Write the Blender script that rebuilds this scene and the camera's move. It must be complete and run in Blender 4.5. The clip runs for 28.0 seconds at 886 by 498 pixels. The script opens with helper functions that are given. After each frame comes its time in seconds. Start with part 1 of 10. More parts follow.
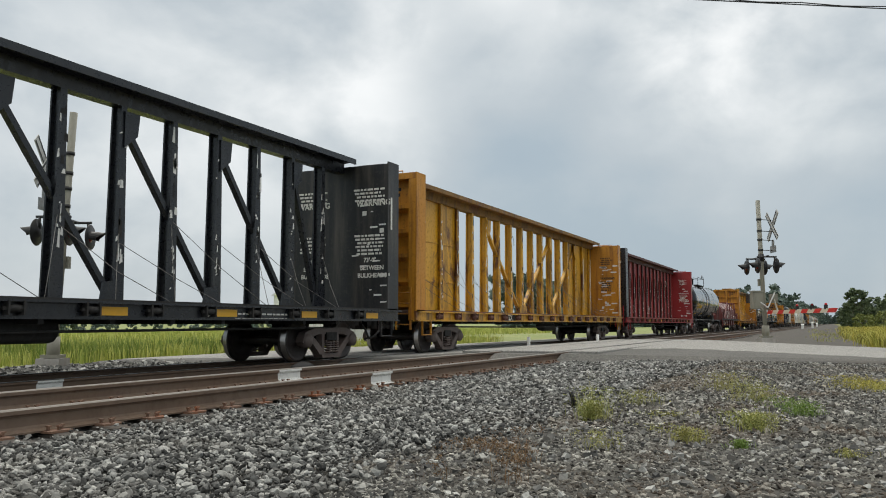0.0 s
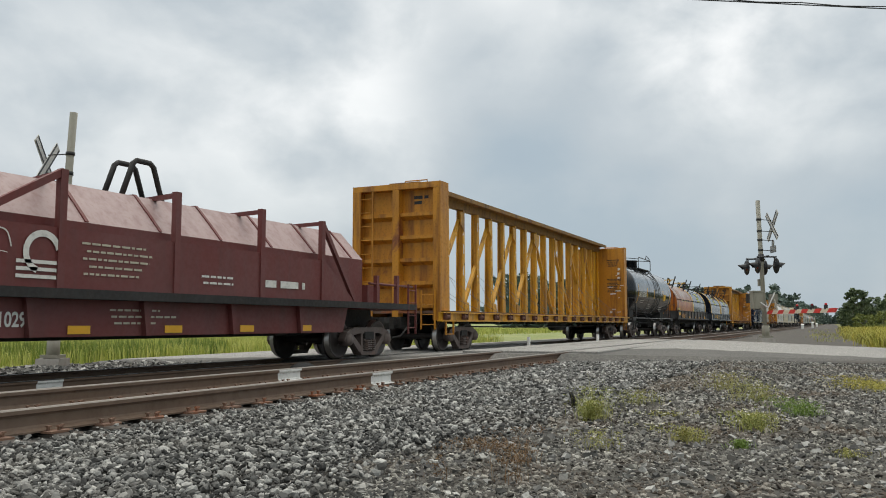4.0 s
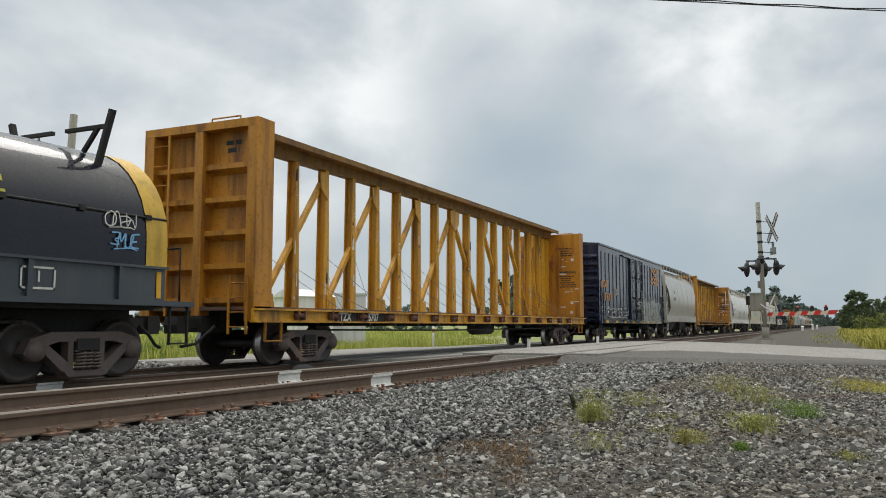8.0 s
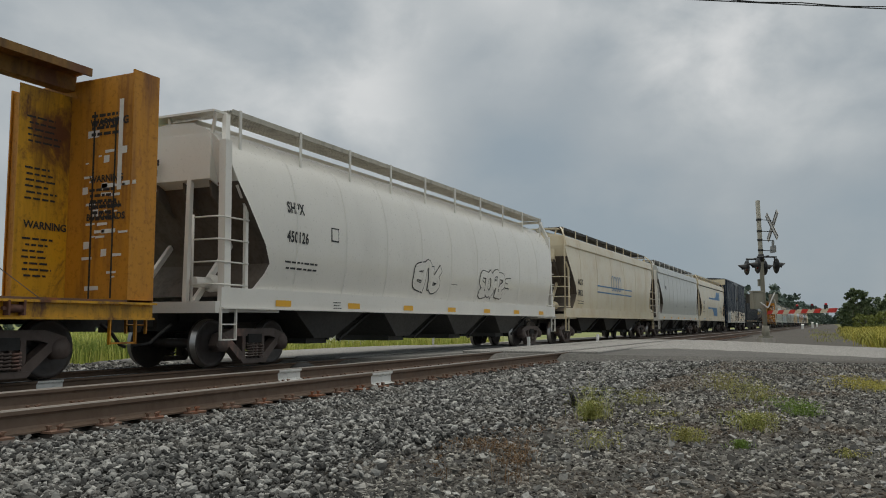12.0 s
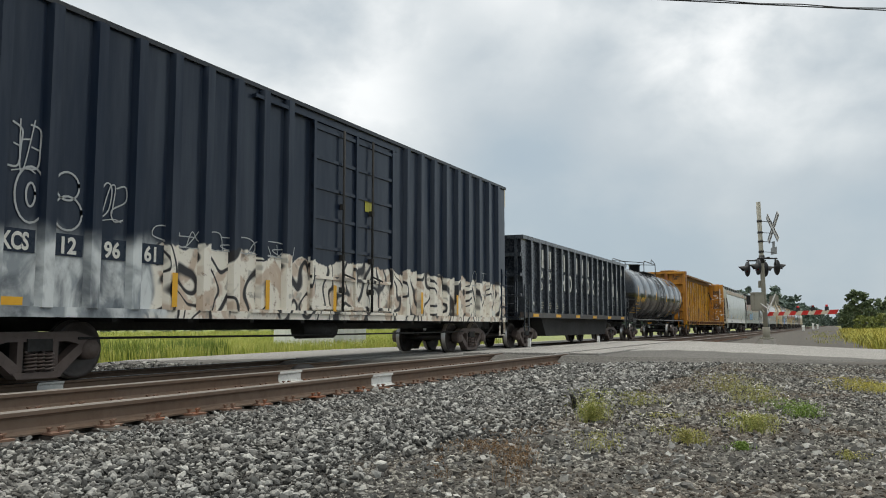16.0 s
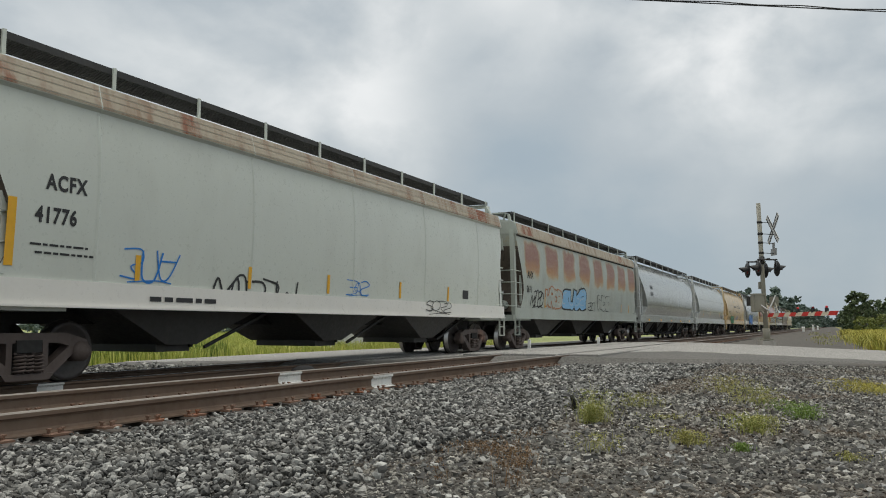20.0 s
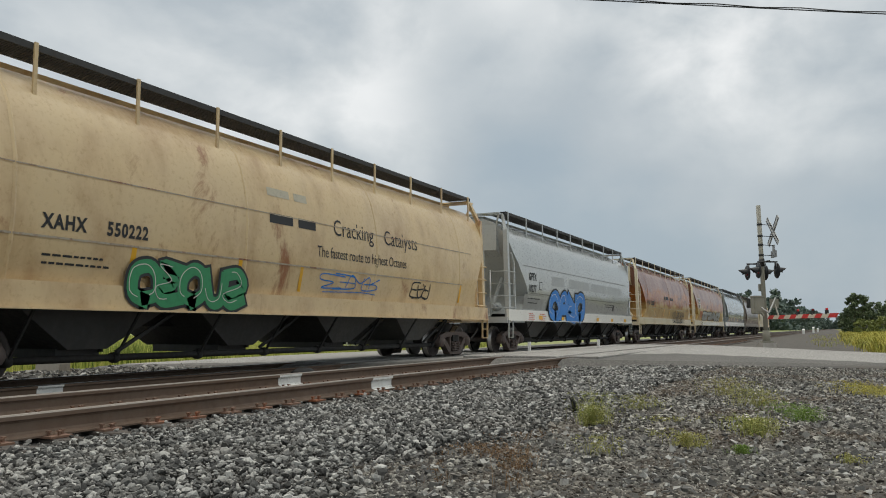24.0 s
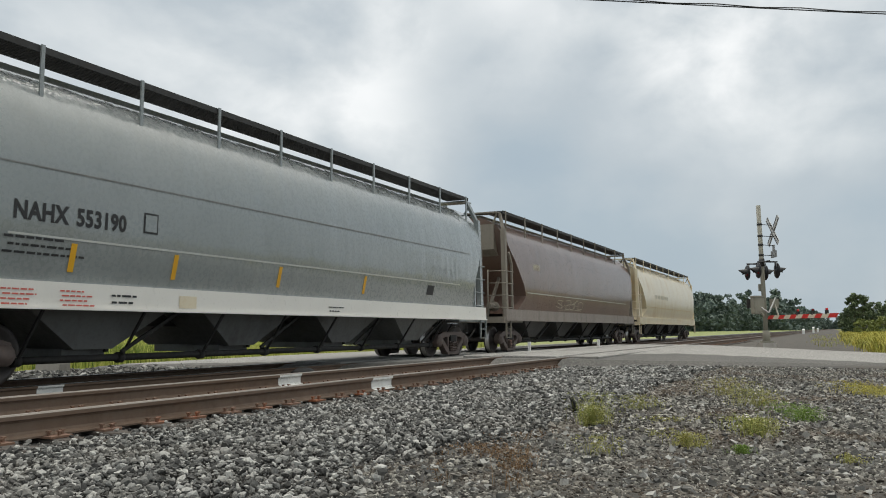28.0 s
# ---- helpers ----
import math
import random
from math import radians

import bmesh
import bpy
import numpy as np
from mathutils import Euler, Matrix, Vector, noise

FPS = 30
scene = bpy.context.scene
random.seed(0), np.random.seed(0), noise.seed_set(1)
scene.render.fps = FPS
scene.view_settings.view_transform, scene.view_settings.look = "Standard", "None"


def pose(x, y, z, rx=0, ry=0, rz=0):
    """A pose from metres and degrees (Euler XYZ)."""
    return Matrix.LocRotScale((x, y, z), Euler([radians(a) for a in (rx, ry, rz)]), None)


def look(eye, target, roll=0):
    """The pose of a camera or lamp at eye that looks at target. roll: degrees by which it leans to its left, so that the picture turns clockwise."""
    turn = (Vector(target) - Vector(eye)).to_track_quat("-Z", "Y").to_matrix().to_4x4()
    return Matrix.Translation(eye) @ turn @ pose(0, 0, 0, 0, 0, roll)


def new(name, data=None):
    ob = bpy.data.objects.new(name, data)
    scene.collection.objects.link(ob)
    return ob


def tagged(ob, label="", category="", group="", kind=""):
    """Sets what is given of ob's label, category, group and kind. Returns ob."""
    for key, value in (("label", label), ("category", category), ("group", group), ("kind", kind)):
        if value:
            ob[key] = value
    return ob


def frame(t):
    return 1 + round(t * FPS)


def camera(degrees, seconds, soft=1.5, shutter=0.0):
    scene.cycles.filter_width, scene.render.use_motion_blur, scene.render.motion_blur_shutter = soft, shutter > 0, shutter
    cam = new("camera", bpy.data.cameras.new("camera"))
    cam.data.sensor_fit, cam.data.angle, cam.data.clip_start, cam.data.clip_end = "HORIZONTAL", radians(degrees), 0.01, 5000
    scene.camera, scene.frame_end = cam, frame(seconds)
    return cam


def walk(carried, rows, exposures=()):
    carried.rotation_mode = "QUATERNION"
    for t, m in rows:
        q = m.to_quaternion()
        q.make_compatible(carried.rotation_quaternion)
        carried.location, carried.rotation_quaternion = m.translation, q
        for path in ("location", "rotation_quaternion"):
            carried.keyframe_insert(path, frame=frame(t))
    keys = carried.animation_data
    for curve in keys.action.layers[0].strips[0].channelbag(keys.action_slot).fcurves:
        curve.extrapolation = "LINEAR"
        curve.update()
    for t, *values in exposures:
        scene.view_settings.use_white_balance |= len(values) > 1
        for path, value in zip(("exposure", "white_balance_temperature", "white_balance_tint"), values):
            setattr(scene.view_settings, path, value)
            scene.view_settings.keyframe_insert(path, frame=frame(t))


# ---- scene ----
# The camera stands on the gravel beside a double track; the train runs on the far track.
# World: x along the track (the train comes from +x), y across it, z up; z = 0 is the far track's rail head.
EYE = (0.0, 0.0, 0.81)
FOV = 56.6
YAW, TILT, ROLL = 25.27, 5.18, 0.0
TRACK_Y = 11.15          # centre of the far track
NEAR_Y, NEAR_Z = 6.25, 0.18   # centre and rail-head height of the near track
SPEED = 20.2             # metres a second, towards -x
GAUGE = 0.7525           # half the distance between rail centres

cam = camera(FOV, 28.0, soft=1.0)


def aim(lift, side=0.0):
    """Camera pose, tilted up by lift more degrees than at the start."""
    t, s = radians(TILT + lift), radians(YAW + side)
    d = Vector((math.cos(t) * math.cos(s), math.cos(t) * math.sin(s), math.sin(t)))
    return look(EYE, Vector(EYE) + d * 10, ROLL)


# the tripod sags a little: seconds, degrees of extra tilt, degrees of extra turn
SAG = [(0, 0, 0), (5.5, 0.01, 0), (6, 0.055, 0), (7, 0.11, 0), (8, 0.14, 0), (8.5, 0.155, 0), (9, 0.125, 0), (9.5, 0.08, 0),
       (10, 0.06, 0), (11, 0.04, 0), (12, 0.01, 0), (12.5, 0.04, 0.01), (14.5, 0.12, 0.04), (15, 0.135, 0.04), (16, 0.115, 0.04),
       (17, 0.15, 0.04), (18, 0.125, 0.04), (19, 0.17, 0.04), (20, 0.2, 0.04), (21, 0.25, 0.04), (21.5, 0.255, 0.04),
       (23.5, 0.335, 0.04), (24, 0.35, 0.04), (28, 0.35, 0.04)]
# the camera darkens its picture while the white cars fill it
STOPS = [(0, 0.1), (5.5, 0.12), (6.5, 0.12), (7.2, 0.07), (9, 0.1), (10.5, 0.07), (11, 0.04), (11.5, -0.1), (12, -0.46), (12.5, -0.4), (14.5, -0.12), (15, 0.05), (16, 0.17), (17, 0.16), (19, 0.0), (20, -0.06), (21, -0.02),
         (24, -0.05), (25, 0.0), (26, 0.08), (28, 0.1)]
walk(cam, [(t, aim(a, b)) for t, a, b in SAG], STOPS)

# ---- world, sun and exposure ----
world = bpy.data.worlds.new("overcast_sky")
scene.world = world
world.use_nodes = True


def link(tree, a, b):
    tree.links.new(a, b)


def build_sky():
    """A hazy daylight sky under broken summer cloud."""
    t = world.node_tree
    n = t.nodes
    bg = n["Background"]
    sky = n.new("ShaderNodeTexSky")
    sky.sky_type = "NISHITA"
    sky.sun_disc = False
    sky.sun_elevation, sky.sun_rotation = radians(SUN_UP), radians(90 - SUN_TURN)
    sky.air_density, sky.dust_density = 1.0, 2.0
    coord = n.new("ShaderNodeTexCoord")
    stretch = n.new("ShaderNodeMapping")
    stretch.inputs["Scale"].default_value = (1.0, 1.0, 1.5)
    link(t, coord.outputs["Generated"], stretch.inputs["Vector"])
    big = n.new("ShaderNodeTexNoise")
    big.inputs["Scale"].default_value, big.inputs["Detail"].default_value, big.inputs["Roughness"].default_value = 2.7, 12.0, 0.52
    big.inputs["Distortion"].default_value = 0.1
    link(t, stretch.outputs[0], big.inputs["Vector"])
    crisp = n.new("ShaderNodeMapRange")
    crisp.inputs["From Min"].default_value, crisp.inputs["From Max"].default_value = 0.25, 0.75
    crisp.inputs["To Min"].default_value, crisp.inputs["To Max"].default_value = 0.34, 0.66
    crisp.clamp = False
    link(t, big.outputs[0], crisp.inputs["Value"])
    total = crisp.outputs[0]
    puff = n.new("ShaderNodeTexNoise")
    puff.inputs["Scale"].default_value, puff.inputs["Detail"].default_value, puff.inputs["Roughness"].default_value = 6.0, 10.0, 0.5
    puff.inputs["Distortion"].default_value = 0.15
    link(t, stretch.outputs[0], puff.inputs["Vector"])
    torn = n.new("ShaderNodeMapRange")
    torn.inputs["From Min"].default_value, torn.inputs["From Max"].default_value = 0.36, 0.6
    torn.inputs["To Min"].default_value, torn.inputs["To Max"].default_value = 0.45, 1.35
    link(t, puff.outputs[0], torn.inputs["Value"])
    # broad bright and dull parts of the cloud deck: direction, width, weight
    for k, (az, el, width, weight) in enumerate(CLOUDS):
        d = Vector((math.cos(radians(el)) * math.cos(radians(az)), math.cos(radians(el)) * math.sin(radians(az)), math.sin(radians(el))))
        dot = n.new("ShaderNodeVectorMath")
        dot.operation = "DOT_PRODUCT"
        dot.inputs[1].default_value = d
        link(t, coord.outputs["Generated"], dot.inputs[0])
        fall = n.new("ShaderNodeMapRange")
        fall.interpolation_type = "SMOOTHERSTEP"
        fall.inputs["From Min"].default_value, fall.inputs["From Max"].default_value = math.cos(radians(width)), 1.0
        fall.inputs["To Min"].default_value, fall.inputs["To Max"].default_value = 0.0, weight
        link(t, dot.outputs["Value"], fall.inputs["Value"])
        rag = n.new("ShaderNodeMath")      # ragged edges
        rag.operation = "MULTIPLY"
        link(t, fall.outputs[0], rag.inputs[0])
        link(t, torn.outputs[0], rag.inputs[1])
        add = n.new("ShaderNodeMath")
        add.operation = "ADD"
        link(t, total, add.inputs[0])
        link(t, rag.outputs[0], add.inputs[1])
        total = add.outputs[0]
    ramp = n.new("ShaderNodeValToRGB")
    r = ramp.color_ramp
    r.elements[0].position, r.elements[0].color = 0.25, (0.335, 0.415, 0.485, 1)
    r.elements[1].position, r.elements[1].color = 0.92, (0.88, 0.895, 0.89, 1)
    for p, c in ((0.42, (0.375, 0.45, 0.505)), (0.55, (0.46, 0.515, 0.55)), (0.7, (0.62, 0.66, 0.675))):
        r.elements.new(p).color = (*c, 1)
    link(t, total, ramp.inputs[0])
    mix = n.new("ShaderNodeMix")
    mix.data_type = "RGBA"
    mix.inputs["Factor"].default_value = 0.94
    scale = n.new("ShaderNodeVectorMath")
    scale.operation = "SCALE"
    scale.inputs["Scale"].default_value = 0.1
    link(t, sky.outputs[0], scale.inputs[0])
    link(t, scale.outputs[0], mix.inputs["A"])
    link(t, ramp.outputs[0], mix.inputs["B"])
    # an overcast sky is brightest overhead
    up = n.new("ShaderNodeSeparateXYZ")
    link(t, coord.outputs["Generated"], up.inputs[0])
    rise = n.new("ShaderNodeMapRange")
    rise.interpolation_type = "SMOOTHSTEP"
    rise.inputs["From Min"].default_value, rise.inputs["From Max"].default_value = 0.36, 0.95
    rise.inputs["To Min"].default_value, rise.inputs["To Max"].default_value = SKY, SKY * ZENITH
    link(t, up.outputs["Z"], rise.inputs["Value"])
    warm = n.new("ShaderNodeMapRange")
    warm.inputs["From Min"].default_value, warm.inputs["From Max"].default_value = 0.38, 0.7
    link(t, up.outputs["Z"], warm.inputs["Value"])
    veil = n.new("ShaderNodeMix")
    veil.data_type = "RGBA"
    veil.inputs["B"].default_value = (0.62, 0.615, 0.575, 1)
    link(t, warm.outputs[0], veil.inputs["Factor"])
    link(t, mix.outputs["Result"], veil.inputs["A"])
    link(t, veil.outputs["Result"], bg.inputs["Color"])
    link(t, rise.outputs[0], bg.inputs["Strength"])


SUN_UP, SUN_TURN = 55.0, 38.0     # elevation, and direction in the x-y plane from which the sun comes
SKY, ZENITH = 1.04, 2.35
CLOUDS = [(30, 21, 17, 0.13), (27, 15, 8, 0.045), (44, 18, 20, 0.125), (50, 8, 16, 0.08), (26, 25, 8, 0.08), (21.5, 14.5, 9, -0.07), (16.5, 9.5, 12, -0.06), (6, 4.5, 13, -0.05), (2, 19, 13, 0.26), (12, 21, 13, 0.16),
          (33, 12, 9, 0.06), (40, 60, 40, 0.15)]
build_sky()
sun = new("sun", bpy.data.lights.new("sun", "SUN"))
sun.data.energy, sun.data.angle, sun.data.color = 0.9, radians(28), (1.0, 0.96, 0.9)
sun.matrix_world = look((math.cos(radians(SUN_TURN)) * math.cos(radians(SUN_UP)) * 80, math.sin(radians(SUN_TURN)) * math.cos(radians(SUN_UP)) * 80,
                         math.sin(radians(SUN_UP)) * 80), (0, 0, 0))


# ---- materials ----
def node_mat(name):
    m = bpy.data.materials.new(name)
    m.use_nodes = True
    t = m.node_tree
    return m, t, t.nodes, t.nodes["Principled BSDF"]


def grain(t, vec, scale, detail=5.0, rough=0.55, dist=0.0):
    k = t.nodes.new("ShaderNodeTexNoise")
    k.inputs["Scale"].default_value, k.inputs["Detail"].default_value = scale, detail
    k.inputs["Roughness"].default_value, k.inputs["Distortion"].default_value = rough, dist
    link(t, vec, k.inputs["Vector"])
    return k.outputs[0]


def ramp(t, fac, a, b, lo=0.0, hi=1.0):
    k = t.nodes.new("ShaderNodeMapRange")
    k.inputs["From Min"].default_value, k.inputs["From Max"].default_value = a, b
    k.inputs["To Min"].default_value, k.inputs["To Max"].default_value = lo, hi
    k.interpolation_type = "SMOOTHSTEP"
    link(t, fac, k.inputs["Value"])
    return k.outputs[0]


def blend(t, fac, a, b, how="MIX"):
    k = t.nodes.new("ShaderNodeMix")
    k.data_type, k.blend_type = "RGBA", how
    for sock, v in (("Factor", fac), ("A", a), ("B", b)):
        if isinstance(v, (int, float)):
            k.inputs[sock].default_value = v
        elif isinstance(v, tuple):
            k.inputs[sock].default_value = (*v[:3], 1)
        else:
            link(t, v, k.inputs[sock])
    return k.outputs["Result"]


def coords(t, stretch=(1, 1, 1), world_space=False):
    """Object coordinates, shifted at random for every object, with a stretch."""
    c = t.nodes.new("ShaderNodeTexCoord")
    m = t.nodes.new("ShaderNodeMapping")
    m.inputs["Scale"].default_value = stretch
    link(t, c.outputs["Object"], m.inputs["Vector"])
    if not world_space:
        info = t.nodes.new("ShaderNodeObjectInfo")
        k = t.nodes.new("ShaderNodeMath")
        k.operation = "MULTIPLY"
        k.inputs[1].default_value = 37.0
        link(t, info.outputs["Random"], k.inputs[0])
        link(t, k.outputs[0], m.inputs["Location"])
    return m.outputs[0]


def bump(t, b, height, strength, dist=0.02):
    k = t.nodes.new("ShaderNodeBump")
    k.inputs["Strength"].default_value, k.inputs["Distance"].default_value = strength, dist
    link(t, height, k.inputs["Height"])
    link(t, k.outputs[0], b.inputs["Normal"])
    link(t, k.outputs[0], b.inputs["Coat Normal"])


def paint(name, col, rough=0.5, grime=0.45, dirt=(0.06, 0.05, 0.042), rust=0.0, rust_col=(0.16, 0.055, 0.022), fade=0.25, spec=0.5, ripple=0.0, coat=0.0, coat_rough=0.12):
    """Weathered paint: faded patches, streaks that run down, grime and rust; ripple: uneven sheet; coat: gloss on top."""
    m, t, n, b = node_mat(name)
    v = coords(t)
    streak = grain(t, coords(t, (0.5, 0.5, 0.3) if ripple > 0.1 else (1.6, 1.6, 0.16)), 2.2, 7.0, 0.6)
    patch = grain(t, v, 0.45, 6.0, 0.6)
    fine = grain(t, v, 14.0, 6.0, 0.65)
    c = blend(t, ramp(t, patch, 0.3, 0.75, 0.0, fade), col, tuple(min(1, 0.55 * x + 0.22 * (sum(col) / 3) + 0.1) for x in col))
    c = blend(t, ramp(t, streak, 0.42, 0.78, 0.0, grime), c, dirt)
    c = blend(t, ramp(t, fine, 0.5, 0.75, 0.0, grime * 0.5), c, dirt)
    r = ramp(t, fine, 0.3, 0.7, rough - 0.08, rough + 0.14)
    if rust:
        spot = grain(t, coords(t, (0.9, 0.9, 0.45)), 1.1, 8.0, 0.68, 0.4)
        where = ramp(t, spot, 0.74 - 0.4 * rust, 0.86 - 0.4 * rust)
        tone = blend(t, grain(t, v, 3.0, 7.0, 0.7), rust_col, tuple(min(1, x * 2.3) for x in rust_col))
        c = blend(t, where, c, tone)
    link(t, c, b.inputs["Base Color"])
    link(t, r, b.inputs["Roughness"])
    m["plain"] = [*col, *(min(1.0, 0.7 * x + 0.3 * y + 0.02) for x, y in zip(col, dirt)), rough]
    b.inputs["Specular IOR Level"].default_value = spec
    b.inputs["Coat Weight"].default_value, b.inputs["Coat Roughness"].default_value = coat, coat_rough
    if ripple:
        bump(t, b, grain(t, coords(t, (1.0, 1.0, 0.35)), 0.9, 3.0, 0.5), ripple, 0.12)
    else:
        bump(t, b, fine, 0.12, 0.01)
    return m


def flat(name, col, rough=0.6, metal=0.0, wear=0.25):
    m, t, n, b = node_mat(name)
    v = coords(t)
    c = blend(t, ramp(t, grain(t, v, 9.0, 6.0, 0.65), 0.45, 0.75, 0.0, wear), col, tuple(x * 0.45 for x in col))
    link(t, c, b.inputs["Base Color"])
    b.inputs["Roughness"].default_value, b.inputs["Metallic"].default_value = rough, metal
    return m


def sprayed(name, base, coat, top, ragged=0.45, x0=-99.0, x1=99.0, line=(0.03, 0.028, 0.03), tint=(0.3, 0.15, 0.06), tints=0.45, size=1.0, cover=1.0, haze=None):
    """An old coat of spray paint on the lower side of a car: pale fill with dark outlines and flaking, ragged at its upper edge."""
    m, t, n, b = node_mat(name)
    col = base.node_tree.nodes["Principled BSDF"]
    v = coords(t)
    tc = n.new("ShaderNodeTexCoord")
    sep = n.new("ShaderNodeSeparateXYZ")
    link(t, tc.outputs["Object"], sep.inputs[0])

    def calc(how, a, c):
        k = n.new("ShaderNodeMath")
        k.operation = how
        for s, q in zip(k.inputs, (a, c)):
            if isinstance(q, (int, float)):
                s.default_value = q
            else:
                link(t, q, s)
        return k.outputs[0]

    dark, pale, rough = base["plain"][0:3], base["plain"][3:6], base["plain"][6]
    under = blend(t, ramp(t, grain(t, coords(t, (1.6, 1.6, 0.16)), 1.6, 7.0, 0.6), 0.35, 0.75), tuple(dark), tuple(pale))
    shape = grain(t, coords(t, (1.0, 0.05, 0.75)), 1.25 * size, 1.0, 0.4, 0.25)
    lines = ramp(t, calc("ABSOLUTE", calc("SUBTRACT", shape, 0.5), 0.0), 0.012, 0.03, 1.0, 0.0)
    bands = ramp(t, calc("ABSOLUTE", calc("SUBTRACT", shape, 0.62), 0.0), 0.006, 0.02, 1.0, 0.0)
    fill = blend(t, ramp(t, grain(t, coords(t, (1.0, 0.05, 1.0)), 2.1 * size, 3.0, 0.5, 0.6), 0.52, 0.6, 0.0, tints), coat, tint)
    fill = blend(t, ramp(t, grain(t, coords(t, (1.0, 0.05, 1.0)), 3.3 * size, 2.0, 0.5, 0.4), 0.6, 0.68, 0.0, 0.6), fill, tuple(x * 0.35 for x in coat))
    fill = blend(t, ramp(t, grain(t, v, 7.0, 7.0, 0.7), 0.55, 0.72, 0.0, 0.75), fill, tuple(x * 0.5 for x in tint))
    fill = blend(t, calc("MAXIMUM", lines, bands), fill, line)
    edge = calc("ADD", sep.outputs["Z"], calc("MULTIPLY", calc("SUBTRACT", grain(t, coords(t, (0.9, 0.05, 0.3)), 1.6, 4.0, 0.5), 0.5), -2.0 * ragged))
    where = ramp(t, edge, top - 0.02, top + 0.02, cover, 0.0)
    for a, s in ((x0, 1), (x1, -1)):
        wob = calc("ADD", sep.outputs["X"], calc("MULTIPLY", calc("SUBTRACT", shape, 0.5), 1.6))
        where = calc("MULTIPLY", where, ramp(t, wob, a - 0.1, a + 0.1, 0.0 if s > 0 else 1.0, 1.0 if s > 0 else 0.0))
    if haze is not None:
        # a thin silver coat, washed out in patches, next to the thick one
        thin = ramp(t, grain(t, coords(t, (1.0, 0.05, 0.5)), 1.8, 6.0, 0.6, 0.6), 0.32, 0.56, 0.3, 0.97)
        thin = calc("MULTIPLY", thin, ramp(t, edge, top - 0.3, top + 0.1, 1.0, 0.0))
        for a, q in ((haze, (0.0, 1.0)), (x0 + 0.3, (1.0, 0.0))):
            thin = calc("MULTIPLY", thin, ramp(t, wob, a - 0.1, a + 0.1, *q))
        silver = blend(t, ramp(t, grain(t, coords(t, (1.0, 0.05, 0.7)), 2.6, 4.0, 0.5, 0.5), 0.4, 0.62), (0.72, 0.75, 0.75), (0.3, 0.33, 0.35))
        under = blend(t, thin, under, silver)
    link(t, blend(t, where, under, fill), b.inputs["Base Color"])
    b.inputs["Roughness"].default_value = rough
    b.inputs["Specular IOR Level"].default_value = col.inputs["Specular IOR Level"].default_value
    b.inputs["Coat Weight"].default_value, b.inputs["Coat Roughness"].default_value = col.inputs["Coat Weight"].default_value, 0.12
    bump(t, b, grain(t, coords(t, (1.0, 1.0, 0.35)), 0.9, 3.0, 0.5), 0.3, 0.12)
    return m


YELLOW = paint("yellow_paint", (0.68, 0.35, 0.012), 0.4, 1.0, (0.07, 0.03, 0.012), 0.56, (0.075, 0.027, 0.011), 0.1)
YELLOW_NEW = paint("bright_yellow_paint", (0.68, 0.34, 0.012), 0.42, 0.9, (0.12, 0.045, 0.014), 0.36, (0.11, 0.036, 0.014), 0.1)
YELLOW_END = paint("rust_stained_bulkhead_yellow", (0.55, 0.235, 0.012), 0.48, 1.0, (0.14, 0.045, 0.014), 0.42, (0.12, 0.036, 0.014), 0.1)
# chord: stained yellow, its base darkened to carry the underside's shade
CHORD = paint("stained_shaded_yellow_chord", (0.25, 0.125, 0.018), 0.6, 0.9, (0.06, 0.032, 0.016), 0.5, (0.09, 0.04, 0.02), 0.1)
DECK_RUST = paint("rusty_deck_steel", (0.13, 0.07, 0.045), 0.75, 0.5, rust=0.6)
BLACK_CAR = paint("black_car_paint", (0.009, 0.011, 0.016), 0.3, 0.35, (0.045, 0.042, 0.038), 0.06, fade=0.08)
RED_RIB = paint("dark_rusty_rib", (0.1, 0.03, 0.026), 0.6, 0.5, (0.05, 0.03, 0.025), 0.25)
RED_CAR = paint("oxide_red_paint", (0.33, 0.02, 0.022), 0.5, 0.5, (0.05, 0.02, 0.016), 0.1, fade=0.12)
BOX_BLUE = paint("dark_blue_paint", (0.006, 0.013, 0.04), 0.26, 0.75, (0.06, 0.072, 0.095), 0.08, fade=0.1, spec=0.3, coat=0.3, ripple=0.25)
BOX_BLACK = paint("black_boxcar_paint", (0.006, 0.014, 0.032), 0.3, 0.6, (0.032, 0.045, 0.066), 0.03, fade=0.05, spec=0.18, coat=0.3, ripple=0.35)
TANK = paint("black_tank_paint", (0.004, 0.006, 0.01), 0.26, 0.15, (0.011, 0.012, 0.015), 0.0, fade=0.01, spec=0.12, ripple=0.035, coat=0.9, coat_rough=0.04)
TANK_DULL = paint("duller_black_tank_paint", (0.007, 0.009, 0.014), 0.3, 0.3, (0.022, 0.024, 0.028), 0.0, fade=0.03, spec=0.3, ripple=0.05, coat=0.6, coat_rough=0.15)
GON_BLACK = paint("dented_black_paint", (0.012, 0.016, 0.024), 0.26, 0.9, (0.1, 0.115, 0.13), 0.1, fade=0.15, ripple=0.5, coat=0.35, spec=0.3)
UNDER = paint("grimy_underframe", (0.014, 0.013, 0.012), 0.75, 0.4, (0.045, 0.036, 0.03), 0.12)
TRUCK = paint("rusty_cast_steel", (0.125, 0.092, 0.079), 0.6, 0.5, (0.055, 0.042, 0.035), 0.38, (0.2, 0.11, 0.083))
WHEEL = paint("wheel_steel", (0.055, 0.043, 0.038), 0.5, 0.5, (0.035, 0.028, 0.024), 0.25)
CABLE = paint("dull_wire_rope", (0.16, 0.15, 0.14), 0.6, 0.4)
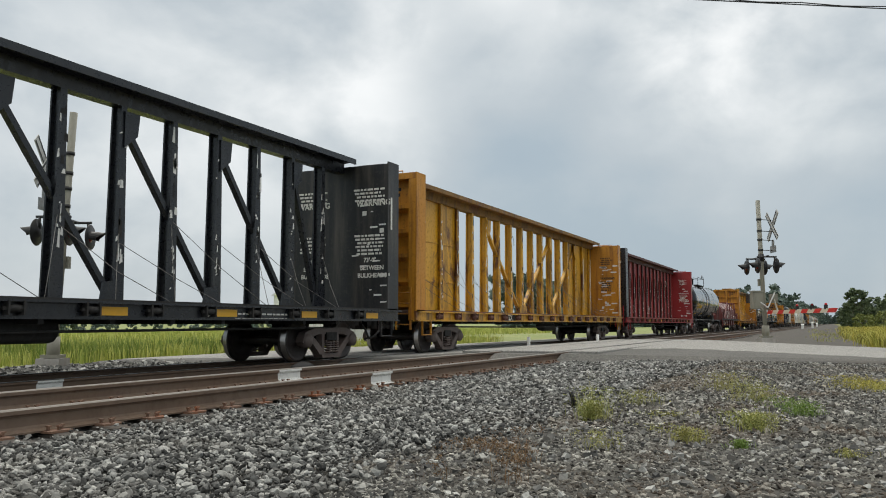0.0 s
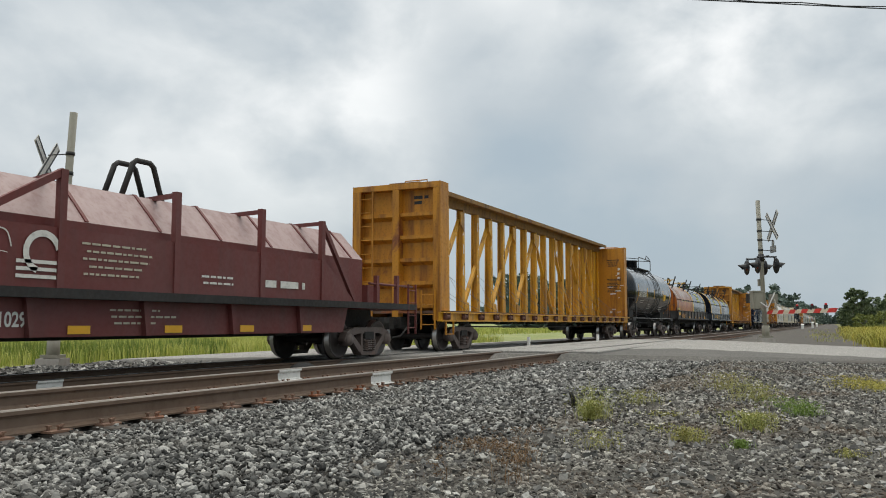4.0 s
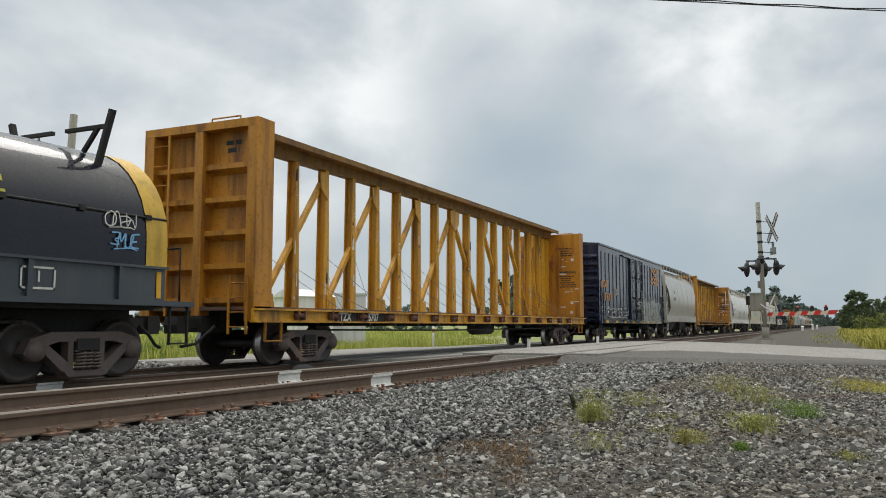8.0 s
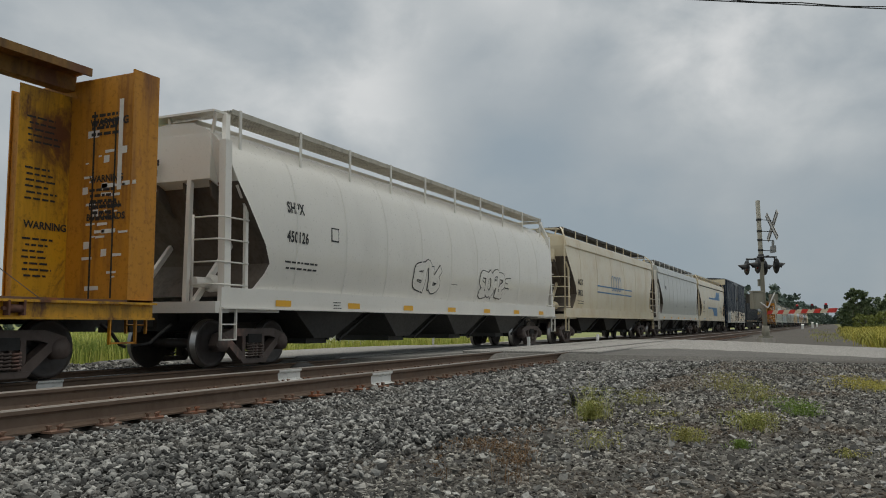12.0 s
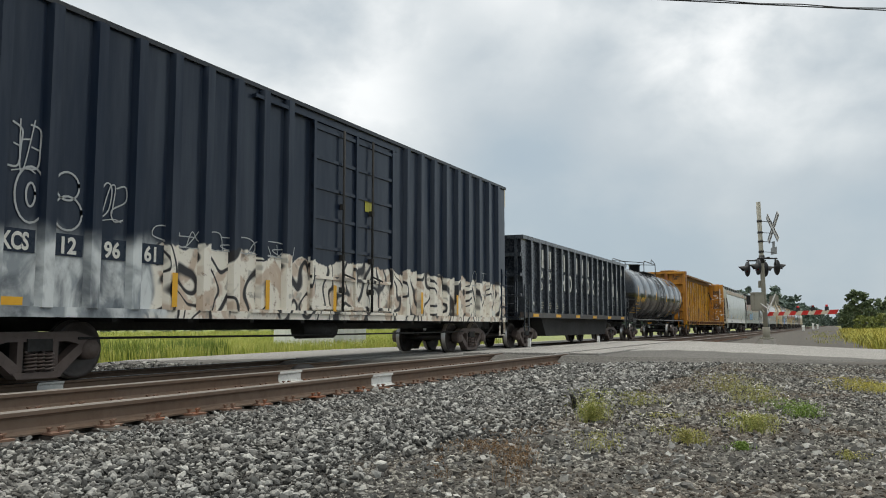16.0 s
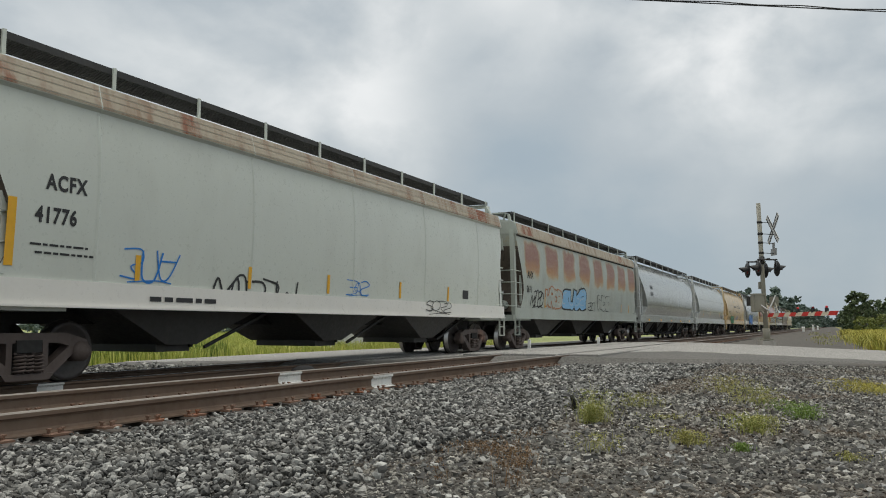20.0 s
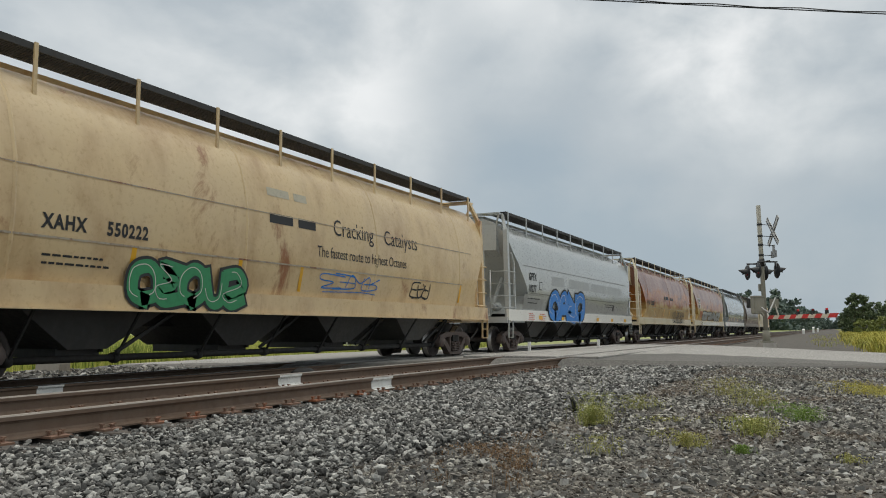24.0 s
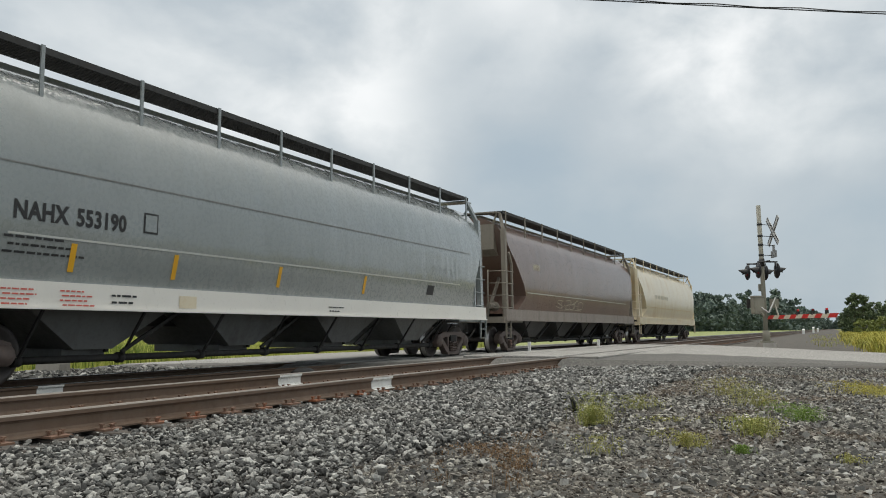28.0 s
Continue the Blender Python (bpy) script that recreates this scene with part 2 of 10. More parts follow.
WINCH = paint("rusty_winch", (0.15, 0.06, 0.038), 0.75, 0.5, (0.05, 0.03, 0.022), 0.4)
OUTLET = paint("dusty_outlet_steel", (0.045, 0.043, 0.04), 0.55, 0.5, (0.085, 0.077, 0.067), 0.12)
# end slopes: brake grime and the recess's shade in one dark colour
GRIME_SHADE = paint("grime_and_shade_on_slope_sheet", (0.11, 0.088, 0.07), 0.75, 0.8, (0.05, 0.04, 0.032), 0.25)
OUTLET_GREY = paint("grey_painted_outlet", (0.12, 0.123, 0.12), 0.5, 0.5, (0.06, 0.056, 0.05), 0.1)
TREAD = flat("polished_tread", (0.45, 0.43, 0.41), 0.3, 1.0, 0.2)
GRATE = paint("grating_steel", (0.035, 0.035, 0.036), 0.7, 0.3)
GRATE_PALE = paint("pale_grating_steel", (0.5, 0.47, 0.4), 0.6, 0.4)
GRATE_GREY = paint("grey_grating_steel", (0.2, 0.2, 0.195), 0.65, 0.4)
H_WHITE = paint("white_hopper_paint", (0.79, 0.765, 0.71), 0.33, 0.1, (0.2, 0.18, 0.15), 0.0, fade=0.2, ripple=0.25, coat=0.4)
H_STONE = paint("stone_white_hopper_paint", (0.5, 0.475, 0.42), 0.33, 0.15, (0.2, 0.18, 0.15), 0.0, fade=0.2, ripple=0.25, coat=0.4)
H_CREAM = paint("cream_hopper_paint", (0.74, 0.65, 0.47), 0.35, 0.6, (0.56, 0.38, 0.17), 0.24, (0.3, 0.19, 0.08), fade=0.4, ripple=0.25, coat=0.4)
H_TAN = paint("tan_hopper_paint", (0.7, 0.52, 0.28), 0.4, 0.7, (0.36, 0.19, 0.08), 0.4, (0.19, 0.075, 0.028), ripple=0.2, coat=0.3)
H_GREY = paint("grey_hopper_paint", (0.41, 0.425, 0.415), 0.3, 0.12, (0.15, 0.145, 0.135), 0.0, fade=0.3, ripple=0.35, coat=0.7)
H_SLATE = paint("bluish_grey_hopper_paint", (0.25, 0.275, 0.275), 0.26, 0.2, (0.13, 0.135, 0.135), 0.0, fade=0.35, ripple=0.6, coat=1.0)
H_LIGHT = paint("light_grey_hopper_paint", (0.52, 0.53, 0.51), 0.32, 0.12, (0.19, 0.18, 0.16), 0.03, fade=0.25, ripple=0.25, coat=0.5)
H_GREEN = paint("greenish_grey_hopper_paint", (0.6, 0.63, 0.57), 0.32, 0.12, (0.2, 0.17, 0.13), 0.1, (0.24, 0.09, 0.035), ripple=0.25, coat=0.5)
H_PATCH = paint("rust_patched_grey_paint", (0.4, 0.44, 0.4), 0.4, 0.35, (0.2, 0.16, 0.12), 0.05, (0.2, 0.07, 0.03), ripple=0.2)
BLACK_WORN = paint("scraped_black_paint", (0.01, 0.011, 0.014), 0.4, 0.9, (0.09, 0.078, 0.066), 0.15, (0.1, 0.06, 0.04), fade=0.1)
H_BROWN = paint("brown_hopper_paint", (0.16, 0.095, 0.07), 0.33, 0.35, (0.09, 0.07, 0.055), 0.05, fade=0.35, ripple=0.25, coat=0.5)
RUST_BAND = paint("rusted_roof_edge", (0.45, 0.39, 0.3), 0.55, 0.9, (0.25, 0.14, 0.08), 0.53, (0.15, 0.05, 0.022))


def bloomed(base, start, pitch, width):
    """Paint with soft-edged rust between the inner ribs: purple-brown above, orange below, a bay apart."""
    m = base.copy()
    m.name = "rust_bloomed_grey_paint"
    t = m.node_tree
    n = t.nodes
    b = n["Principled BSDF"]
    old = b.inputs["Base Color"].links[0].from_socket
    tc = n.new("ShaderNodeTexCoord")
    sep = n.new("ShaderNodeSeparateXYZ")
    link(t, tc.outputs["Object"], sep.inputs[0])

    def calc(how, p, q):
        k = n.new("ShaderNodeMath")
        k.operation = how
        for s, v in zip(k.inputs, (p, q)):
            if isinstance(v, (int, float)):
                s.default_value = v
            else:
                link(t, v, s)
        return k.outputs[0]

    rag = calc("MULTIPLY", calc("SUBTRACT", grain(t, tc.outputs["Object"], 1.6, 8.0, 0.62), 0.5), 1.0)
    u = calc("ADD", calc("FLOORED_MODULO", calc("SUBTRACT", sep.outputs["X"], start), pitch), calc("MULTIPLY", rag, 0.7))
    z = calc("ADD", sep.outputs["Z"], calc("MULTIPLY", rag, 0.75))
    mask = calc("MULTIPLY", ramp(t, u, -0.05, 0.38), ramp(t, u, width - 0.38, width + 0.05, 1.0, 0.0))
    mask = calc("MULTIPLY", mask, calc("MULTIPLY", ramp(t, z, 2.42, 2.95), ramp(t, z, 3.6, 3.98, 1.0, 0.0)))
    layers = grain(t, coords(t, (0.25, 0.25, 2.2)), 2.2, 6.0, 0.6)
    rust = blend(t, ramp(t, z, 2.7, 3.25), (0.4, 0.18, 0.045), (0.25, 0.1, 0.07))
    rust = blend(t, ramp(t, layers, 0.45, 0.7, 0.0, 0.8), rust, (0.34, 0.19, 0.13))
    c = blend(t, ramp(t, mask, 0.0, 0.5, 0.0, 0.6), old, (0.44, 0.33, 0.14))
    c = blend(t, ramp(t, mask, 0.12, 0.95, 0.0, 0.93), c, rust)
    # pale runs below the rust
    run = grain(t, coords(t, (2.2, 2.2, 0.5)), 2.0, 5.0, 0.6)
    c = blend(t, calc("MULTIPLY", ramp(t, run, 0.62, 0.7, 0.0, 0.5), ramp(t, sep.outputs["Z"], 2.9, 2.5)), c, (0.55, 0.57, 0.52))
    link(t, c, b.inputs["Base Color"])
    return m


def rusted(name, mid, pale, cover):
    """Rust on a hopper's bulging side: smooth purple-brown above, orange and dark blotches round mid height, stained pale paint below."""
    m, t, n, b = node_mat(name)
    tc = n.new("ShaderNodeTexCoord")
    sep = n.new("ShaderNodeSeparateXYZ")
    link(t, tc.outputs["Object"], sep.inputs[0])

    def calc(how, p, q):
        k = n.new("ShaderNodeMath")
        k.operation = how
        for s, v in zip(k.inputs, (p, q)):
            if isinstance(v, (int, float)):
                s.default_value = v
            else:
                link(t, v, s)
        return k.outputs[0]

    wide = grain(t, coords(t, (0.45, 0.45, 0.9)), 1.1, 7.0, 0.62, 0.3)
    fine = grain(t, coords(t), 9.0, 6.0, 0.65)
    z = calc("ADD", sep.outputs["Z"], calc("MULTIPLY", calc("SUBTRACT", wide, 0.5), -1.7))
    upper = blend(t, ramp(t, grain(t, coords(t, (0.6, 0.6, 0.25)), 1.0, 5.0), 0.35, 0.7), (0.21, 0.082, 0.052), (0.37, 0.2, 0.135))
    orange = blend(t, ramp(t, grain(t, coords(t, (0.7, 0.7, 0.8)), 1.5, 7.0, 0.65), 0.35, 0.65), (0.44, 0.15, 0.022), (0.33, 0.085, 0.018))
    dark = ramp(t, grain(t, coords(t, (0.4, 0.4, 0.9)), 1.6, 7.0, 0.6, 0.4), 0.52, 0.68, 0.0, 0.85)
    orange = blend(t, dark, orange, (0.12, 0.03, 0.012))
    low = blend(t, ramp(t, grain(t, coords(t, (0.7, 0.7, 0.35)), 1.7, 7.0, 0.62), 0.45, 0.7, 0.0, 0.75), pale, (0.42, 0.2, 0.05))
    low = blend(t, ramp(t, fine, 0.58, 0.72, 0.0, 0.5), low, (0.2, 0.09, 0.035))
    c = blend(t, ramp(t, z, mid - cover, mid - cover + 0.35), low, orange)
    c = blend(t, ramp(t, z, mid + 0.05, mid + 0.5), c, upper)
    link(t, c, b.inputs["Base Color"])
    link(t, ramp(t, fine, 0.3, 0.7, 0.38, 0.58), b.inputs["Roughness"])
    b.inputs["Coat Weight"].default_value, b.inputs["Coat Roughness"].default_value = 0.5, 0.15
    bump(t, b, grain(t, coords(t, (1.0, 1.0, 0.35)), 0.9, 3.0, 0.5), 0.25, 0.12)
    return m


H_RUST = rusted("rust_covered_tan_paint", 2.85, (0.56, 0.38, 0.15), 0.75)
H_RUSTY = rusted("rust_streaked_yellow_paint", 2.7, (0.58, 0.39, 0.13), 0.5)


def drips(name, seam):
    """Orange paint gone to rust: dark runs below the seam, brown rust and a pinkish-grey sky sheen coloured in over the
    round top.
    """
    m, t, n, b = node_mat(name)
    tc = n.new("ShaderNodeTexCoord")
    sep = n.new("ShaderNodeSeparateXYZ")
    link(t, tc.outputs["Object"], sep.inputs[0])
    fine = grain(t, coords(t), 11.0, 6.0, 0.65)
    low = blend(t, ramp(t, grain(t, coords(t, (1.0, 1.0, 0.5)), 0.9, 5.0, 0.6), 0.35, 0.65), (0.5, 0.18, 0.012), (0.4, 0.1, 0.012))
    low = blend(t, ramp(t, grain(t, coords(t, (2.6, 2.6, 0.22)), 2.0, 6.0, 0.6), 0.5, 0.58, 0.0, 0.8), low, (0.085, 0.025, 0.013))
    low = blend(t, ramp(t, grain(t, coords(t, (1.1, 1.1, 0.8)), 1.1, 6.0, 0.65, 0.5), 0.56, 0.62, 0.0, 0.85), low, (0.07, 0.035, 0.024))
    # upper tones: rust, with the sky's pale sheen mixed into the colour
    high = blend(t, ramp(t, grain(t, coords(t, (0.8, 0.8, 0.5)), 1.0, 7.0, 0.65, 0.3), 0.42, 0.58), (0.33, 0.16, 0.1), (0.4, 0.32, 0.28))
    high = blend(t, ramp(t, grain(t, coords(t, (0.8, 0.8, 1.1)), 1.5, 7.0, 0.65, 0.5), 0.54, 0.62, 0.0, 0.85), high, (0.13, 0.1, 0.09))
    high = blend(t, ramp(t, grain(t, coords(t, (1.2, 1.2, 0.5)), 1.9, 6.0, 0.6), 0.58, 0.7, 0.0, 0.8), high, (0.4, 0.13, 0.03))
    edge = n.new("ShaderNodeMath")
    edge.operation = "MULTIPLY_ADD"
    edge.inputs[1].default_value = -0.9
    link(t, grain(t, coords(t, (0.9, 0.9, 0.5)), 1.4, 6.0, 0.6), edge.inputs[0])
    link(t, sep.outputs["Z"], edge.inputs[2])
    c = blend(t, ramp(t, edge.outputs[0], seam - 0.55, seam + 0.15), low, high)
    c = blend(t, ramp(t, fine, 0.55, 0.75, 0.0, 0.5), c, (0.12, 0.045, 0.02))
    link(t, c, b.inputs["Base Color"])
    link(t, ramp(t, fine, 0.3, 0.7, 0.36, 0.56), b.inputs["Roughness"])
    b.inputs["Coat Weight"].default_value, b.inputs["Coat Roughness"].default_value = 0.3, 0.2
    bump(t, b, fine, 0.15, 0.01)
    return m


COIL_RUST = drips("rusty_orange_hood", 2.4)
COIL_FACE = drips("rusty_orange_hood_end", 4.6)
COIL_SILL = paint("dusty_navy_sill", (0.024, 0.036, 0.052), 0.4, 0.6, (0.075, 0.075, 0.07), 0.12, (0.13, 0.06, 0.035), fade=0.3, coat=0.4)
COIL_BLUE = paint("dark_blue_hood", (0.004, 0.006, 0.014), 0.3, 0.35, (0.02, 0.021, 0.025), 0.05, fade=0.02, spec=0.1, ripple=0.06, coat=0.75, coat_rough=0.07)
BAND = paint("yellow_band_paint", (0.66, 0.4, 0.03), 0.5, 0.6, (0.12, 0.08, 0.03), 0.2)
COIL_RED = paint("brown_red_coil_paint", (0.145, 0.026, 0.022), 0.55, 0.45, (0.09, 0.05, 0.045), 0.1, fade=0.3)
COIL_PALE = paint("pale_red_coil_paint", (0.4, 0.29, 0.28), 0.6, 0.5, (0.16, 0.06, 0.055), 0.15)
COIL_GREY = paint("grey_black_sill", (0.03, 0.03, 0.033), 0.45, 0.9, (0.13, 0.1, 0.08), 0.42, (0.13, 0.065, 0.045), fade=0.4)
L_WHITE = flat("white_lettering", (0.72, 0.71, 0.66), 0.6, wear=0.6)
L_BLACK = flat("black_lettering", (0.025, 0.025, 0.027), 0.6, wear=0.2)
L_YELLOW = flat("yellow_lettering", (0.75, 0.43, 0.02), 0.6, wear=0.3)
L_DULL = flat("dull_yellow_lettering", (0.5, 0.47, 0.06), 0.5, wear=0.45)
L_ORANGE = flat("faded_orange_lettering", (0.6, 0.29, 0.1), 0.65, wear=0.5)
L_RED = flat("faded_red_lettering", (0.6, 0.13, 0.1), 0.6, wear=0.3)
L_BLUE = flat("blue_stripe_paint", (0.06, 0.2, 0.42), 0.5, wear=0.3)
L_PALE = flat("worn_pale_marking", (0.5, 0.46, 0.36), 0.7, wear=0.6)
REFLECT = flat("yellow_reflector", (0.8, 0.42, 0.02), 0.4, wear=0.15)
STRAP = flat("white_marker_strip", (0.74, 0.73, 0.7), 0.5, wear=0.2)
G_BLUE = flat("blue_spray_paint", (0.004, 0.19, 0.62), 0.4, wear=0.2)
G_SKY = flat("light_blue_spray_paint", (0.2, 0.45, 0.72), 0.4, wear=0.3)
G_GREEN = flat("green_spray_paint", (0.03, 0.26, 0.1), 0.4, wear=0.35)
G_SILVER = flat("silver_spray_paint", (0.42, 0.43, 0.43), 0.35, 0.3, 0.2)
G_WHITE = flat("white_spray_paint", (0.62, 0.6, 0.55), 0.5, wear=0.5)
G_RED = flat("red_spray_paint", (0.5, 0.05, 0.05), 0.5, wear=0.3)
G_ORANGE = flat("orange_spray_paint", (0.5, 0.19, 0.07), 0.5, wear=0.4)


# ---- mesh helpers ----
def box(bm, x0, x1, y0, y1, z0, z1):
    v = [bm.verts.new(p) for p in ((x0, y0, z0), (x1, y0, z0), (x1, y1, z0), (x0, y1, z0), (x0, y0, z1), (x1, y0, z1), (x1, y1, z1), (x0, y1, z1))]
    for f in ((3, 2, 1, 0), (4, 5, 6, 7), (0, 1, 5, 4), (1, 2, 6, 5), (2, 3, 7, 6), (3, 0, 4, 7)):
        bm.faces.new([v[i] for i in f])
    return v


def beam(bm, p, q, w, h, side=(0, 1, 0)):
    """A bar from p to q, w wide along side and h deep across it."""
    p, q = Vector(p), Vector(q)
    d = (q - p).normalized()
    s = Vector(side)
    s = (s - d * s.dot(d)).normalized()
    u = d.cross(s)
    ring = [[bm.verts.new(e + s * a * w / 2 + u * b * h / 2) for a, b in ((-1, -1), (1, -1), (1, 1), (-1, 1))] for e in (p, q)]
    for i in range(4):
        bm.faces.new((ring[0][i], ring[0][(i + 1) % 4], ring[1][(i + 1) % 4], ring[1][i]))
    bm.faces.new(ring[0][::-1])
    bm.faces.new(ring[1])


def pipe(bm, pts, r, seg=6, smooth=True):
    """A round bar along a line of points."""
    pts = [Vector(p) for p in pts]
    rings = []
    for i, p in enumerate(pts):
        d = (pts[min(i + 1, len(pts) - 1)] - pts[max(i - 1, 0)]).normalized()
        a = d.cross(Vector((0, 0, 1)))
        if a.length < 0.05:
            a = d.cross(Vector((0, 1, 0)))
        a.normalize()
        b = d.cross(a)
        rr = r[i] if isinstance(r, (list, tuple)) else r
        rings.append([bm.verts.new(p + (a * math.cos(2 * math.pi * k / seg) + b * math.sin(2 * math.pi * k / seg)) * rr) for k in range(seg)])
    for m, k in zip(rings, rings[1:]):
        for i in range(seg):
            f = bm.faces.new((m[i], m[(i + 1) % seg], k[(i + 1) % seg], k[i]))
            f.smooth = smooth
    bm.faces.new(rings[0][::-1])
    bm.faces.new(rings[-1])


def prism(bm, pts, y0, y1):
    """A polygon in the x-z plane, extruded from y0 to y1."""
    a = [bm.verts.new((x, y0, z)) for x, z in pts]
    b = [bm.verts.new((x, y1, z)) for x, z in pts]
    n = len(pts)
    for i in range(n):
        bm.faces.new((a[i], a[(i + 1) % n], b[(i + 1) % n], b[i]))
    bm.faces.new(a[::-1])
    bm.faces.new(b)


def lathe(bm, profile, seg=24, y=0.0, smooth=True):
    """A profile of (radius, y) turned about the y axis."""
    rings = []
    for r, h in profile:
        if r < 1e-4:
            rings.append([bm.verts.new((0, y + h, 0))])
        else:
            rings.append([bm.verts.new((r * math.cos(2 * math.pi * k / seg), y + h, r * math.sin(2 * math.pi * k / seg))) for k in range(seg)])
    for a, b in zip(rings, rings[1:]):
        for i in range(seg):
            j = (i + 1) % seg
            vs = [a[0], b[j], b[i]] if len(a) == 1 else [a[i], a[j], b[0]] if len(b) == 1 else [a[i], a[j], b[j], b[i]]
            bm.faces.new(vs).smooth = smooth


def shift(bm, m, start=0):
    bm.verts.ensure_lookup_table()
    for v in list(bm.verts)[start:]:
        v.co = m @ v.co


def finish(name, bm, material):
    bmesh.ops.recalc_face_normals(bm, faces=bm.faces)
    me = bpy.data.meshes.new(name)
    bm.to_mesh(me)
    bm.free()
    for m in material if isinstance(material, (list, tuple)) else [material]:
        me.materials.append(m)
    return me


def part(name, bm, material, parent=None, label=""):
    """One mesh object under a thing or under a part."""
    ob = new(name, finish(name, bm, material))
    ob.parent = parent
    return tagged(ob, label)


def again(name, me, parent, m=None, label=""):
    """One more object on a mesh that is there already."""
    ob = new(name, me)
    ob.parent = parent
    if m is not None:
        ob.matrix_basis = m
    return tagged(ob, label)


def thing(name, label, category, group="", kind=""):
    return tagged(new(name), label, category, group, kind)

# ---- the ground ----
def stone_mat(name, dark, light, warm=(0.2, 0.16, 0.12), warmth=0.25, drift=1.3):
    m, t, n, b = node_mat(name)
    geo = n.new("ShaderNodeNewGeometry")
    v = coords(t, world_space=True)
    k = geo.outputs["Random Per Island"]
    power = n.new("ShaderNodeMath")
    power.operation = "POWER"
    power.inputs[1].default_value = 2.0
    link(t, k, power.inputs[0])
    c = blend(t, power.outputs[0], dark, light)
    c = blend(t, ramp(t, grain(t, v, drift, 4.0), 0.45, 0.68, 0.0, warmth), c, warm)
    c = blend(t, ramp(t, grain(t, v, 60.0, 4.0, 0.7), 0.4, 0.75, 0.0, 0.4), c, tuple(x * 0.5 for x in dark))
    link(t, c, b.inputs["Base Color"])
    b.inputs["Roughness"].default_value = 0.85
    return m


def soil_mat(name, a, b_, c_, size=1.0, strength=0.6):
    """Loose stony ground: two tones in patches over a bed of small stones."""
    m, t, n, b = node_mat(name)
    v = coords(t, world_space=True)
    cell = n.new("ShaderNodeTexVoronoi")
    cell.inputs["Scale"].default_value = 26.0 * size
    link(t, v, cell.inputs["Vector"])
    c = blend(t, ramp(t, grain(t, v, 0.55, 6.0, 0.6), 0.38, 0.66), a, b_)
    c = blend(t, ramp(t, grain(t, v, 3.2, 6.0, 0.65), 0.45, 0.75, 0.0, 0.6), c, c_)
    tone = n.new("ShaderNodeSeparateColor")
    link(t, cell.outputs["Color"], tone.inputs[0])
    c = blend(t, 0.55, c, blend(t, tone.outputs[0], tuple(x * 0.45 for x in a), tuple(min(1, x * 1.6) for x in a)))
    c = blend(t, ramp(t, cell.outputs["Distance"], 0.3, 0.7, 0.0, 0.55), c, tuple(x * 0.3 for x in a))
    link(t, c, b.inputs["Base Color"])
    b.inputs["Roughness"].default_value = 0.92
    bump(t, b, cell.outputs["Distance"], -strength, 0.03)
    return m


def grass_mat(name, a, b_, c_, scale=0.25):
    m, t, n, b = node_mat(name)
    v = coords(t, world_space=True)
    c = blend(t, ramp(t, grain(t, v, scale, 6.0, 0.6), 0.35, 0.65), a, b_)
    c = blend(t, ramp(t, grain(t, v, scale * 9, 6.0, 0.65), 0.45, 0.75, 0.0, 0.7), c, c_)
    link(t, c, b.inputs["Base Color"])
    b.inputs["Roughness"].default_value = 0.85
    bump(t, b, grain(t, v, 5.0, 5.0, 0.7), 0.6, 0.1)
    return m


def blade_mat(name, a, b_, c_):
    """Leaves and stalks: every one its own shade, light passing through a little."""
    m, t, n, b = node_mat(name)
    geo = n.new("ShaderNodeNewGeometry")
    c = blend(t, geo.outputs["Random Per Island"], a, b_)
    c = blend(t, ramp(t, grain(t, coords(t, world_space=True), 0.6, 4.0), 0.4, 0.7, 0.0, 0.7), c, c_)
    link(t, c, b.inputs["Base Color"])
    b.inputs["Roughness"].default_value = 0.7
    b.inputs["Transmission Weight"].default_value = 0.0
    return m


BALLAST = stone_mat("grey_ballast_stone", (0.045, 0.045, 0.043), (0.52, 0.515, 0.485), (0.19, 0.165, 0.13), 0.2)
PEBBLE = stone_mat("brown_grey_pebble", (0.034, 0.032, 0.029), (0.46, 0.445, 0.395), (0.15, 0.1, 0.06), 0.5, 0.8)
BED = soil_mat("ballast_bed", (0.04, 0.038, 0.036), (0.055, 0.048, 0.04), (0.028, 0.026, 0.024), 0.8)
LOT = soil_mat("stony_lot_soil", (0.062, 0.058, 0.05), (0.1, 0.078, 0.055), (0.042, 0.037, 0.03), 1.3)
FAR_GRAVEL = soil_mat("brown_grey_far_gravel", (0.085, 0.076, 0.064), (0.12, 0.1, 0.078), (0.05, 0.044, 0.036), 0.5)
APRON = soil_mat("broken_dark_asphalt", (0.12, 0.115, 0.105), (0.17, 0.16, 0.145), (0.06, 0.057, 0.052), 1.2, 0.35)
FIELD = grass_mat("field_grass", (0.19, 0.23, 0.065), (0.27, 0.29, 0.1), (0.13, 0.165, 0.05))
VERGE = grass_mat("verge_grass", (0.12, 0.13, 0.03), (0.2, 0.17, 0.045), (0.07, 0.08, 0.025), 0.5)
ASPHALT = soil_mat("worn_pale_road", (0.33, 0.32, 0.3), (0.4, 0.385, 0.36), (0.25, 0.235, 0.22), 2.0, 0.15)
CONCRETE = paint("weathered_concrete", (0.36, 0.34, 0.31), 0.85, 0.5, (0.16, 0.14, 0.12))
RAIL = paint("rust_brown_rail", (0.14, 0.09, 0.058), 0.72, 0.4, (0.07, 0.045, 0.033), 0.25, (0.13, 0.06, 0.034))
RAIL_TOP = flat("worn_rail_head", (0.24, 0.215, 0.19), 0.5, 0.6, 0.4)
RAIL_DARK = flat("dark_rail_head", (0.05, 0.048, 0.046), 0.35, 0.6, 0.3)
